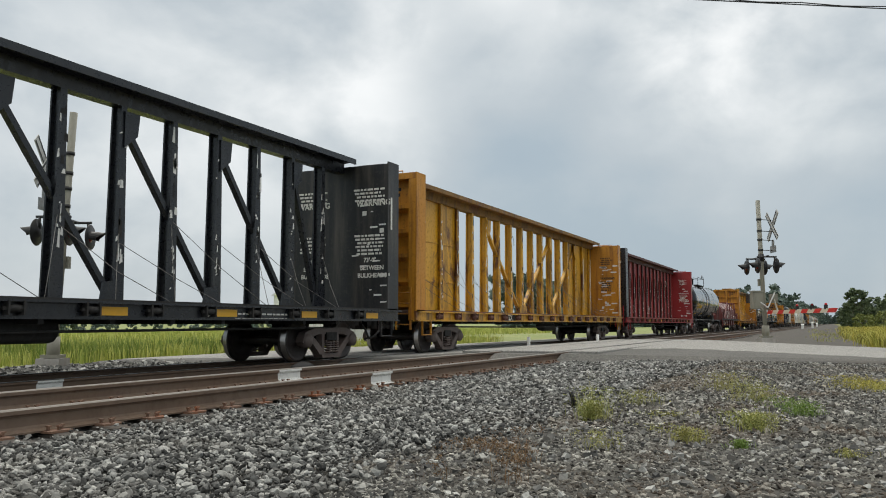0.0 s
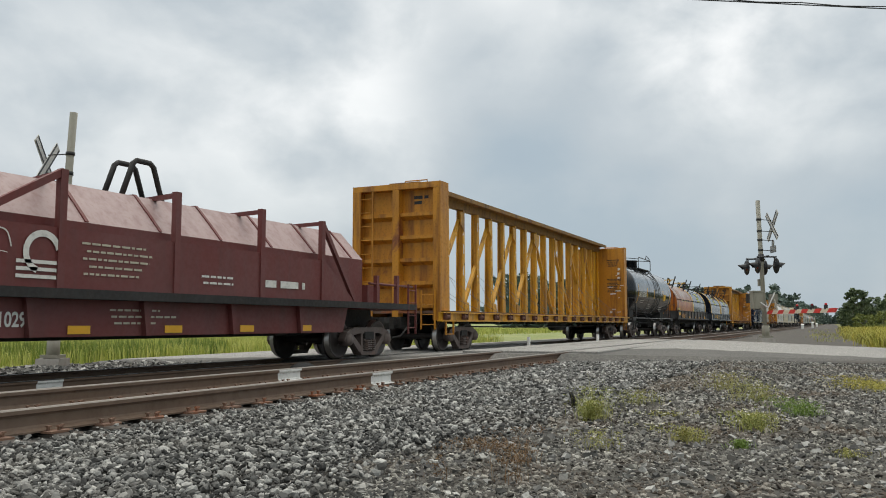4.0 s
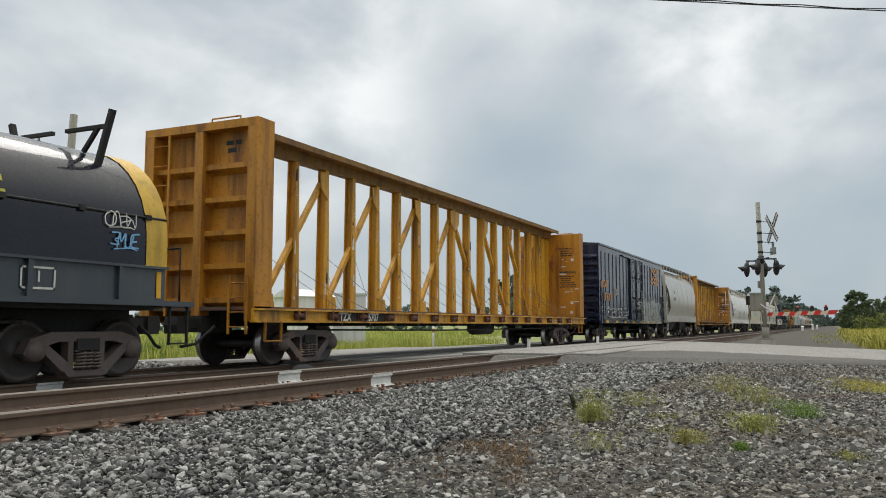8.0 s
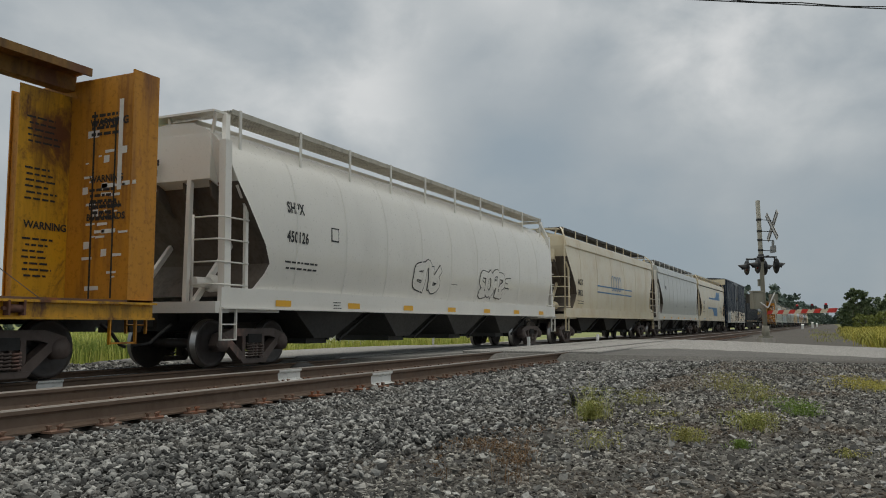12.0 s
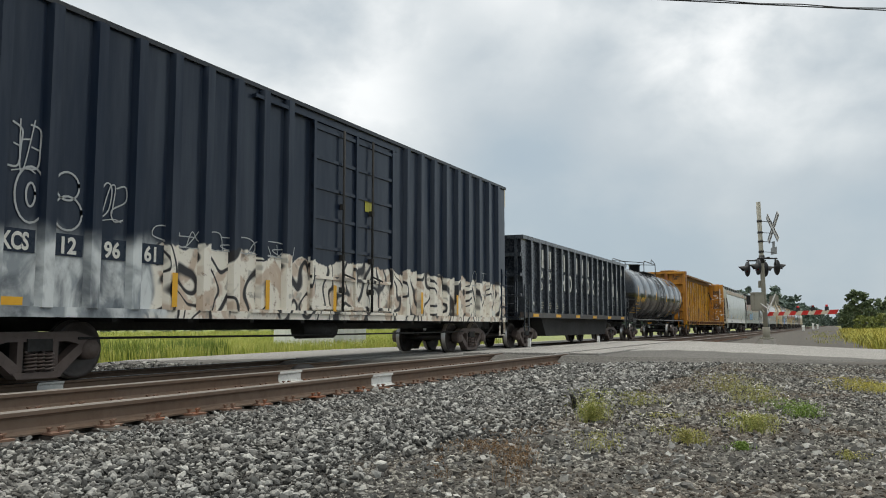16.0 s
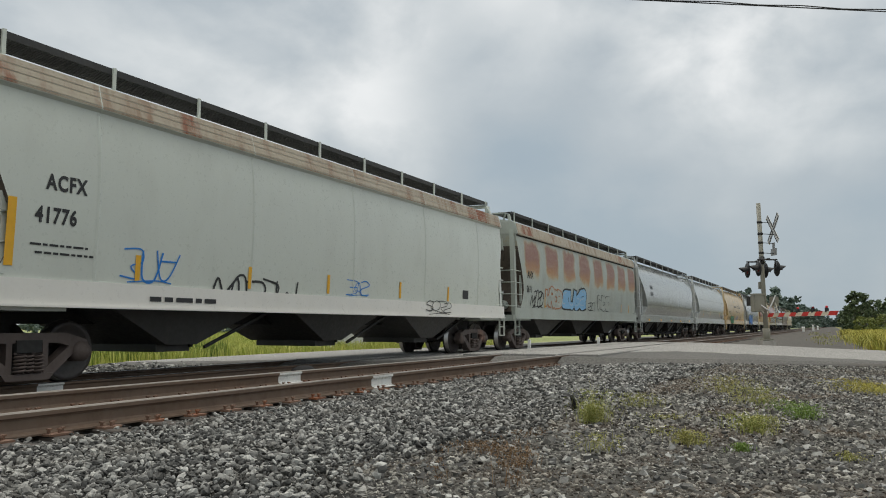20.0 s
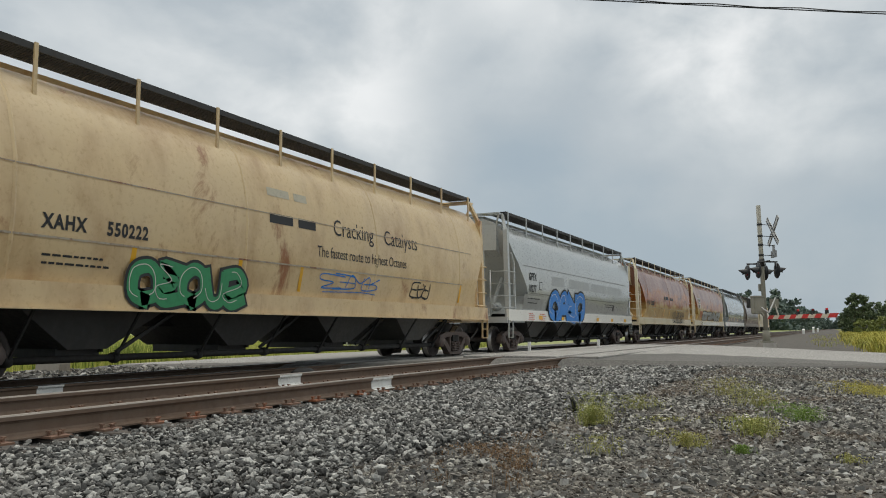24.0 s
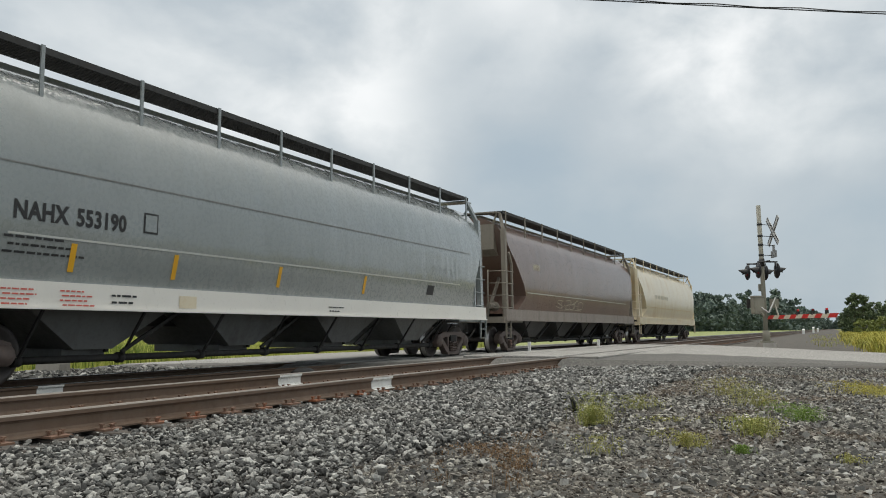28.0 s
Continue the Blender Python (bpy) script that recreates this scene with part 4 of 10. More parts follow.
def signal(x, y, z, lean, sign_side, gate, label, top=5.5):
    """A crossing signal mast; sign_side: the side (along y) that carries the crossbuck; gate: the way of the arm."""
    s = thing("crossing_signal", label, "crossing signal", "crossing signals")
    s.matrix_basis = pose(x, y, z, 0, 0, ROAD_TURN)
    c_, s_ = math.cos(radians(ROAD_TURN)), math.sin(radians(ROAD_TURN))
    lean = (lean[0] * c_ + lean[1] * s_, -lean[0] * s_ + lean[1] * c_)
    bm = bmesh.new()
    prism(bm, [(-0.26, 0.14), (0.26, 0.14), (0.36, -0.35), (-0.36, -0.35)], -0.26, 0.26)
    part("foundation", bm, CONCRETE, s, "stained concrete foundation")
    bm = bmesh.new()
    pipe(bm, [(0, 0, 0.1), (lean[0] * 0.5, lean[1] * 0.5, top / 2), (lean[0], lean[1], top)], 0.085, 14)
    part("mast", bm, GALV, s, "weathered galvanised mast")
    bm = bmesh.new()
    pipe(bm, [(0, 0, 0.1), (0, 0, 0.62)], 0.14, 14)
    box(bm, -0.2, 0.2, -0.2, 0.2, 0.15, 0.22)
    part("base_casting", bm, GALV, s)
    at = lambda h: (lean[0] * h / top, lean[1] * h / top)
    # crossbuck
    cx, cy = at(4.5)
    for k, (sgn, mat_) in enumerate(((1, SIGN), (-1, SIGN))):
        bm = bmesh.new()
        beam(bm, (cx - sgn * 0.5, cy + sign_side * (0.5 + 0.03 * k), 4.5 - 0.52), (cx + sgn * 0.5, cy + sign_side * (0.5 + 0.03 * k), 4.5 + 0.52), 0.02, 0.23)
        blade = part("crossbuck_blade", bm, mat_, s, "grey-white crossbuck blade with dark edge stripes")
        bm = bmesh.new()
        for o in (-0.085, 0.085):
            d = Vector((sgn * 1.0, 0, 1.04)).normalized()
            n = Vector((-d.z, 0, d.x)) * o
            for side in (-0.013, 0.013):
                beam(bm, Vector((cx - sgn * 0.48, cy + sign_side * (0.5 + 0.03 * k) + side, 4.5 - 0.5)) + n, Vector((cx + sgn * 0.48, cy + sign_side * (0.5 + 0.03 * k) + side, 4.5 + 0.5)) + n, 0.004, 0.045)
        part("edge_stripe", bm, BLACK, blade)
    for h in (4.75, 4.3, 3.95, 3.55):
        bm = bmesh.new()
        a = at(h)
        pipe(bm, [(a[0], a[1], h), (a[0], a[1] + sign_side * 0.5, h - 0.03)], 0.014, 5)
        pipe(bm, [(a[0], a[1], h - 0.04), (a[0], a[1], h + 0.04)], 0.1, 12)
        part("sign_bracket", bm, BLACK, s)
    a = at(3.65)
    bm = bmesh.new()
    box(bm, a[0] - 0.26, a[0] + 0.26, a[1] + sign_side * 0.5 - 0.012, a[1] + sign_side * 0.5 + 0.012, 3.45, 3.72)
    box(bm, a[0] - 0.1, a[0] + 0.1, a[1] + sign_side * 0.5 - 0.012, a[1] + sign_side * 0.5 + 0.012, 3.72, 3.95)
    part("track_plate", bm, SIGN_BACK, s, "plain grey sign plate")
    # flashers on their cross-arm
    a = at(3.25)
    bm = bmesh.new()
    pipe(bm, [(a[0] - 0.72, a[1], 3.26), (a[0] + 0.72, a[1], 3.26)], 0.035, 8)
    for k in (-0.55, 0.55):
        pipe(bm, [(a[0] + k, a[1] - 0.38, 3.24), (a[0] + k, a[1] + 0.38, 3.24)], 0.03, 8)
        for f in (-1, 1):
            pipe(bm, [(a[0] + k, a[1] + f * 0.3, 3.24), (a[0] + k, a[1] + f * 0.3, 2.98)], 0.03, 8)
    pipe(bm, [(a[0], a[1], 3.1), (a[0], a[1], 3.4)], 0.11, 12)
    part("lamp_arm", bm, BLACK, s)
    for k in (-0.55, 0.55):
        for f in (-1, 1):
            disc_lamp(s, a[0] + k, a[1] + f * 0.34, 2.9, f)
    bm = bmesh.new()
    box(bm, a[0] + 0.06, a[0] + 0.2, a[1] - 0.09, a[1] + 0.09, 2.15, 2.42)
    part("junction_box", bm, GALV, s)
    if gate:
        g = Vector((gate[0], gate[1], 0)).normalized()
        side = Vector((-g.y, g.x, 0))
        hz = 1.22
        bm = bmesh.new()
        box(bm, -0.2, 0.22, 0.1, 0.5, 1.25, 1.92)
        bmesh.ops.bevel(bm, geom=list(bm.edges), offset=0.03, segments=2, affect="EDGES")
        machine = part("gate_machine", bm, GALV, s, "grey gate-motor housing")
        bm = bmesh.new()
        box(bm, -0.22, 0.24, 0.08, 0.52, 1.9, 1.96)
        part("lid", bm, GALV, machine)
        bm = bmesh.new()
        box(bm, -0.215, -0.2, 0.16, 0.44, 1.36, 1.8)
        part("door", bm, GALV, machine)
        for o in (-0.34, 0.58):
            bm = bmesh.new()
            beam(bm, g * 0.35 + side * o * 0.6 + Vector((0, 0, hz - 0.05)), -g * 0.55 + side * o + Vector((0, 0, 1.72)), 0.035, 0.09, side)
            arm = part("gate_arm_lever", bm, GALV, s, "pale steel lever of the gate arm")
            for k in range(3):
                bm = bmesh.new()
                beam(bm, -g * (0.4 + 0.17 * k) + side * o + Vector((0, 0, 1.5)), -g * (0.4 + 0.17 * k) + side * o + Vector((0, 0, 1.86)), 0.16, 0.15, side)
                part("counterweight", bm, GALV if o > 0 else BLACK, arm, "cast counterweight slab")
        for o in (-0.42, 0.36):
            bm = bmesh.new()
            beam(bm, g * 0.12 + side * o + Vector((0, 0, 1.66 if o < 0 else 1.9)), g * 0.3 + Vector((0, 0, 1.3)), 0.04, 0.05, side)
            part("strut", bm, SIGN, s)
        length, n = 5.35, 11
        rise = 0.0
        for i in range(n):
            p, q = g * (0.3 + length * i / n), g * (0.3 + length * (i + 1) / n)
            bm = bmesh.new()
            b = [Vector((0, 0, hz - 0.1 + rise * length * i / n)), Vector((0, 0, hz - 0.1 + rise * length * (i + 1) / n))]
            tall = 0.14
            sl = g * 0.09
            vs = []
            for o in (-0.03, 0.03):
                vs.append([bm.verts.new(w) for w in (p + b[0] + side * o - Vector((0, 0, tall / 2)) - sl, q + b[1] + side * o - Vector((0, 0, tall / 2)) - sl,
                                                     q + b[1] + side * o + Vector((0, 0, tall / 2)) + sl, p + b[0] + side * o + Vector((0, 0, tall / 2)) + sl)])
            for k in range(4):
                bm.faces.new((vs[0][k], vs[0][(k + 1) % 4], vs[1][(k + 1) % 4], vs[1][k]))
            bm.faces.new(vs[0])
            bm.faces.new(vs[1])
            part("gate_stripe", bm, ARM_RED if i % 2 == 0 else ARM_WHITE, s, "red stripe" if i % 2 == 0 else "white stripe")
        for k, lit in ((0.475, GLOW), (0.69, LENS), (0.875, GLOW)):
            p = g * (0.3 + length * k) + Vector((0, 0, hz + rise * length * k))
            bm = bmesh.new()
            lathe(bm, [(0.0, -0.03), (0.038, -0.03), (0.042, 0.0), (0.038, 0.03), (0.0, 0.03)], 12)
            shift(bm, pose(p.x, p.y, p.z + 0.11))
            gl = part("gate_lamp", bm, lit, s, "small red gate lamp")
            bm = bmesh.new()
            box(bm, p.x - 0.045, p.x + 0.045, p.y - 0.045, p.y + 0.045, p.z - 0.06, p.z + 0.08)
            part("lamp_base", bm, BLACK, gl)
    return s


signal(34.3, 2.37, 0.12, (-0.12, 0.12), -1, (-1.0, 0.0), "leaning crossing signal with its striped gate lowered")
signal(13.0, 15.75, -0.1, (0.05, -0.28), 1, None, "crossing signal beyond the tracks, crossbuck seen from behind", 5.7)

# ---- signal huts and post beyond the tracks ----
HUT_WHITE = paint("white_hut_paint", (0.86, 0.86, 0.84), 0.5, 0.25)
HUT_GREY = paint("silver_hut_metal", (0.66, 0.68, 0.7), 0.4, 0.25)


def hut(x, y, w, d, h, mat_, gable, label, turn=0):
    e = thing("signal_hut", label, "hut")
    z = ground_z(y)
    e.matrix_basis = pose(x, y, z, 0, 0, turn)
    bm = bmesh.new()
    box(bm, -w / 2, w / 2, -d / 2, d / 2, 0.1, h)
    part("wall", bm, mat_, e)
    bm = bmesh.new()
    box(bm, -w / 2 - 0.08, w / 2 + 0.08, -d / 2 - 0.08, d / 2 + 0.08, -0.1, 0.1)
    part("footing", bm, CONCRETE, e)
    bm = bmesh.new()
    if gable:
        prism(bm, [(-w / 2 - 0.1, h), (w / 2 + 0.1, h), (0, h + 0.35)], -d / 2 - 0.1, d / 2 + 0.1)
    else:
        box(bm, -w / 2 - 0.06, w / 2 + 0.06, -d / 2 - 0.06, d / 2 + 0.06, h, h + 0.08)
        pipe(bm, [(0, 0, h + 0.08), (0, 0, h + 0.22)], 0.12, 10)
        pipe(bm, [(0, 0, h + 0.22), (0, 0, h + 0.28)], 0.22, 10)
    part("roof", bm, mat_, e)
    n = int(w / 0.45)
    for i in range(n):
        bm = bmesh.new()
        a = -w / 2 + 0.05 + (w - 0.1) * i / n
        box(bm, a, a + (w - 0.1) / n - 0.035, -d / 2 - 0.02, -d / 2 + 0.01, 0.2, h - 0.06)
        part("panel", bm, mat_, e)
    bm = bmesh.new()
    box(bm, w / 2 - 0.01, w / 2 + 0.035, -0.45, 0.45, 0.2, min(h - 0.1, 2.2))
    door = part("door", bm, mat_, e)
    bm = bmesh.new()
    box(bm, w / 2 + 0.03, w / 2 + 0.07, 0.28, 0.34, 1.0, 1.15)
    part("handle", bm, BLACK, door)


hut(30.7, 21.4, 2.2, 1.8, 2.35, HUT_WHITE, True, "white metal signal hut with a low gable", 64)
hut(33.0, 20.6, 1.5, 1.2, 2.5, HUT_GREY, False, "silver-grey equipment cabinet with a roof vent", 64)
p = thing("marker_post", "short white marker post with an orange band", "post")
p.matrix_basis = pose(33.5, 16.3, ground_z(16.3))
bm = bmesh.new()
pipe(bm, [(0, 0, -0.05), (0, 0, 1.0)], 0.05, 10)
part("shaft", bm, HUT_WHITE, p)
bm = bmesh.new()
pipe(bm, [(0, 0, 0.68), (0, 0, 0.85)], 0.055, 10)
part("band", bm, flat("orange_band", (0.6, 0.2, 0.05), 0.5), p)
for x, y in ((25.9, 9.1), (31.3, 8.2)):
    p = thing("track_stake", "short pale stake standing between the tracks", "stake", "track stakes")
    p.matrix_basis = pose(x, y, ground_z(y))
    bm = bmesh.new()
    box(bm, -0.05, 0.05, -0.04, 0.04, -0.05, 0.55 if x < 28 else 0.5)
    part("shaft", bm, HUT_WHITE, p)

for x, y, h in ((150, 4.6, 0.7), (190, 3.9, 1.1), (230, 3.7, 0.9)):
    p = thing("trackside_cabinet", "small white cabinet standing far along the line", "cabinet", "cabinets along the line")
    p.matrix_basis = pose(x, y, ground_z(y))
    bm = bmesh.new()
    box(bm, -0.2, 0.2, -0.2, 0.2, -0.1, h)
    bmesh.ops.bevel(bm, geom=list(bm.edges), offset=0.03, segments=1, affect="EDGES")
    part("housing", bm, HUT_WHITE, p)
    bm = bmesh.new()
    prism(bm, [(-0.25, h), (0.25, h), (0.0, h + 0.12)], -0.25, 0.25)
    part("roof", bm, HUT_WHITE, p)

# ---- overhead wire ----
bm = bmesh.new()
a, b = Vector((18.25, 2.96, 8.03)), Vector((20.8, -1.37, 7.97))
d = (b - a).normalized()
for o in (0.0, 0.05):
    pipe(bm, [a + d * s + Vector((0, 0, 0.00016 * s * s + (o if int(s) % 2 else o * 0.3))) for s in range(-60, 50, 1)], 0.014, 5)
tagged(part("overhead_wire", bm, BLACK), "twisted black overhead wire above the road", "wire")


# ---- plants ----
def blades(name, label, category, spots, height, width, material, rng, lean=0.5, per=1, spreading=0.06):
    """Grass and stalks: narrow bent leaves of two quads each, joined."""
    n = len(spots) * per
    base = np.repeat(spots, per, axis=0) + np.concatenate([rng.normal(0, spreading, (n, 2)) * (per > 1), np.zeros((n, 1))], axis=1)
    h = np.repeat(height, per) * rng.uniform(0.6, 1.2, n)
    a = rng.uniform(0, 2 * np.pi, n)
    d = np.stack([np.cos(a), np.sin(a), 0 * a], axis=1)
    w = np.stack([-np.sin(a), np.cos(a), 0 * a], axis=1) * (width * rng.uniform(0.7, 1.3, n))[:, None]
    k = (lean * rng.uniform(0.2, 1.0, n))[:, None]
    up = np.array([0, 0, 1.0])[None]
    mid = base + up * (h * 0.6)[:, None] + d * k * (h * 0.3)[:, None]
    tip = base + up * h[:, None] + d * k * (h * 0.9)[:, None]
    v = np.stack([base - w, base + w, mid + w * 0.8, mid - w * 0.8, tip + w * 0.1, tip - w * 0.1], axis=1).reshape(-1, 3)
    i = (np.arange(n) * 6)[:, None]
    f = np.concatenate([i + np.array([[0, 1, 2, 3]]), i + np.array([[3, 2, 4, 5]])], axis=0)
    return tagged(new(name, quick_mesh(name, v, f, material)), label, category, kind="stuff")


GRASS = blade_mat("meadow_grass_blade", (0.3, 0.35, 0.06), (0.58, 0.55, 0.16), (0.26, 0.34, 0.06))
REED = blade_mat("dark_green_reed", (0.09, 0.16, 0.025), (0.2, 0.28, 0.05), (0.24, 0.28, 0.05))
STRAW = blade_mat("yellow_weed_stalk", (0.36, 0.33, 0.05), (0.55, 0.46, 0.08), (0.26, 0.3, 0.05))
WEED = blade_mat("green_weed_leaf", (0.2, 0.25, 0.05), (0.4, 0.38, 0.11), (0.34, 0.27, 0.09))
GREEN = blade_mat("bright_green_weed", (0.1, 0.2, 0.03), (0.22, 0.3, 0.05), (0.16, 0.24, 0.04))
DRY = blade_mat("dry_brown_weed", (0.16, 0.085, 0.035), (0.24, 0.15, 0.07), (0.11, 0.06, 0.03))
FLOWER = flat("white_flower", (0.72, 0.7, 0.62), 0.7, wear=0.1)
rng = np.random.default_rng(8)
sp = spread(rng, 15000, -4, 46, 17.6, 31, 1.0)
blades("meadow_grass", "tall yellow-green meadow grass beyond the tracks", "grass", sp, np.full(len(sp), 0.42), 0.012, GRASS, rng, 0.6, 3)
sp = spread(rng, 2600, -4, 22, 18.2, 20.4)
sp = sp[np.sin(sp[:, 0] * 2.1) + np.sin(sp[:, 0] * 0.83 + 1) > -0.3]
blades("tall_reeds", "clumps of dark green reeds at the field edge", "reeds", sp, np.full(len(sp), 0.62), 0.012, REED, rng, 0.35, 3)
sp = spread(rng, 16000, -20, 140, 30, 76)
blades("meadow_grass", "sunlit field grass running to the hedge", "grass", sp, np.full(len(sp), 0.5), 0.035, GRASS, rng, 0.6, 2)
# weeds on the verge beyond the road
sp = np.concatenate([spread(rng, 7000, 30.5, 46, -6, -1.5), spread(rng, 9000, 40, 80, -9, -0.9), spread(rng, 9000, 60, 150, -16, -1.0)])
sp = sp[rng.random(len(sp)) < np.clip((-sp[:, 1]) * 0.45, 0.12, 1)]
blades("verge_weeds", "tall yellow flowering weeds along the verge", "weeds", sp, 0.35 + 0.5 * np.clip(-sp[:, 1] / 8, 0, 1), 0.013, STRAW, rng, 1.0, 4, 0.3)
blades("verge_weeds", "green weeds among the yellow ones", "weeds", sp[::2], 0.3 + 0.4 * np.clip(-sp[::2, 1] / 8, 0, 1), 0.016, WEED, rng, 1.0, 3, 0.3)


def leaf_cloud(name, clumps, per, size, material, rng, flat_=0.8):
    """Small four-sided leaves in many clumps: clumps are (x, y, z, radius)."""
    c = np.repeat(clumps, per, axis=0)
    n = len(c)
    q = rng.normal(0, 1, (n, 3))
    q /= np.linalg.norm(q, axis=1)[:, None]
    p = c[:, :3] + q * (c[:, 3] * rng.uniform(0.35, 1.0, n))[:, None] * np.array([1, 1, flat_])
    u = rng.normal(0, 1, (n, 3))
    u /= np.linalg.norm(u, axis=1)[:, None]
    v = np.cross(u, q + rng.normal(0, 0.6, (n, 3)))
    v /= np.linalg.norm(v, axis=1)[:, None] + 1e-6
    s = (size * rng.uniform(0.6, 1.3, n))[:, None]
    verts = np.stack([p - u * s, p + v * s * 0.6, p + u * s, p - v * s * 0.6], axis=1).reshape(-1, 3)
    return quick_mesh(name, verts, np.arange(n * 4).reshape(-1, 4), material)


sp = np.concatenate([spread(rng, 34, 40, 75, -0.9, 1.2), spread(rng, 26, 60, 120, 0.3, 2.4)])
blades("track_weeds", "sparse green tufts in the trackside gravel", "weeds", sp, np.full(len(sp), 0.16), 0.01, WEED, rng, 1.0, 9, 0.25)


def weed(x, y, r, h, n, material, label, seed, flowers=0):
    g = np.random.default_rng(seed)
    q = g.normal(0, r * 0.6, (n, 2))
    spots = np.stack([x + q[:, 0], y + q[:, 1], np.full(n, ground_z(y) - 0.005)], axis=1)
    e = thing("weed", label, "weed", "weeds on the gravel")
    k = max(4, int(n * 0.7))
    ob = blades("leaves", "", "", spots[:k], h * g.uniform(0.3, 1.3, k), 0.0016, material, g, 1.2, 2, 0.04)
    del ob["kind"]
    ob.parent = e
    # small leaves and seed heads along the stalks
    m = n * 2
    a, u = g.integers(0, n, m), g.uniform(0.15, 1.0, m) ** 0.8
    tufts = np.stack([spots[a, 0] + g.normal(0, r * 0.25, m), spots[a, 1] + g.normal(0, r * 0.25, m), spots[a, 2] + h * u, np.full(m, 0.016)], axis=1)
    tagged(new("small_leaves", leaf_cloud("small_leaves", tufts, 5, 0.0065, material, g)), kind="stuff").parent = e
    if flowers:
        bm = bmesh.new()
        for i in range(flowers):
            a, b = x + g.normal(0, r * 0.5), y + g.normal(0, r * 0.5)
            z = ground_z(y) + h * g.uniform(0.5, 1.0)
            for k in range(5):
                t = 2 * math.pi * k / 5
                bm.faces.new([bm.verts.new(p_) for p_ in ((a, b, z), (a + 0.014 * math.cos(t - 0.4), b + 0.014 * math.sin(t - 0.4), z + 0.006), (a + 0.02 * math.cos(t), b + 0.02 * math.sin(t), z + 0.01),
                                                        (a + 0.014 * math.cos(t + 0.4), b + 0.014 * math.sin(t + 0.4), z + 0.006))])
        tagged(part("blossom", bm, FLOWER, e), "small white flowers", kind="stuff")


LOW = "yellow-green weed growing in the gravel"
# x, y, radius, height, leaves
for i, (x, y, r, h, n, m_, fl, lab) in enumerate((
        (6.85, 1.86, 0.07, 0.17, 150, WEED, 4, "bushy yellow-green weed with white flowers in gravel"), (7.2, 1.93, 0.14, 0.26, 80, WEED, 8, "bushy yellow-green weed with white flowers in gravel"),
        (8.4, 1.78, 0.13, 0.15, 70, WEED, 2, LOW), (10.7, 1.2, 0.26, 0.22, 110, WEED, 6, "flowering weed growing in the gravel"), (9.3, 0.76, 0.2, 0.19, 130, WEED, 8, "spreading flowering weed in the gravel"),
        (6.75, 0.56, 0.1, 0.14, 150, WEED, 3, "spreading flowering weed in the gravel"), (7.15, 0.66, 0.2, 0.12, 80, WEED, 10, "spreading flowering weed in the gravel"),
        (8.05, 0.27, 0.14, 0.12, 130, GREEN, 3, "low green weed patch in the gravel"), (8.6, 0.4, 0.18, 0.12, 60, GREEN, 5, "low green weed patch in the gravel"),
        (5.95, 0.94, 0.09, 0.1, 95, WEED, 0, "small yellow-green weed tuft in gravel"), (5.8, 0.58, 0.035, 0.055, 70, GREEN, 0, "small bright green weed tuft"),
        (11.5, -0.4, 0.3, 0.12, 210, STRAW, 0, "flat yellow weed patch on the lot"), (12.6, -0.2, 0.3, 0.12, 90, STRAW, 0, "flat yellow weed patch on the lot"), (5.7, -0.06, 0.06, 0.05, 30, WEED, 0, "tiny green weed in gravel"),
        (5.35, 1.43, 0.12, 0.13, 36, WEED, 2, LOW), (7.4, 1.39, 0.2, 0.06, 34, WEED, 9, "sparse white-flowered sprouts in gravel"), (6.5, 1.3, 0.2, 0.05, 22, WEED, 5, "sparse white-flowered sprouts in gravel"),
        (4.55, 1.66, 0.1, 0.12, 46, DRY, 0, "dry reddish-brown weed patch"), (4.95, 1.96, 0.12, 0.09, 40, DRY, 0, "dry reddish-brown weed patch"), (3.95, 1.9, 0.03, 0.13, 9, DRY, 0, "dry brown weed stalks in gravel"),
        (4.0, 1.5, 0.04, 0.16, 12, DRY, 0, "dry brown weed stalks in gravel"), (5.1, 2.25, 0.12, 0.07, 30, DRY, 0, "low reddish weed in gravel"), (5.9, 2.1, 0.2, 0.05, 28, DRY, 0, "low reddish weed in gravel"))):
    weed(x, y, r, h, n, m_, lab, 100 + i, fl)

# ---- trees ----
BARK = flat("grey_brown_bark", (0.1, 0.08, 0.06), 0.9)
LEAF = blade_mat("tree_leaf", (0.06, 0.09, 0.045), (0.14, 0.185, 0.08), (0.1, 0.135, 0.065))
# distant leaves: the air's haze is put into their paler, bluer colour
LEAF_HAZED = blade_mat("hazed_far_tree_leaf", (0.085, 0.125, 0.108), (0.14, 0.18, 0.145), (0.11, 0.155, 0.13))
BUSH = blade_mat("shrub_leaf", (0.11, 0.15, 0.035), (0.24, 0.26, 0.06), (0.16, 0.19, 0.045))


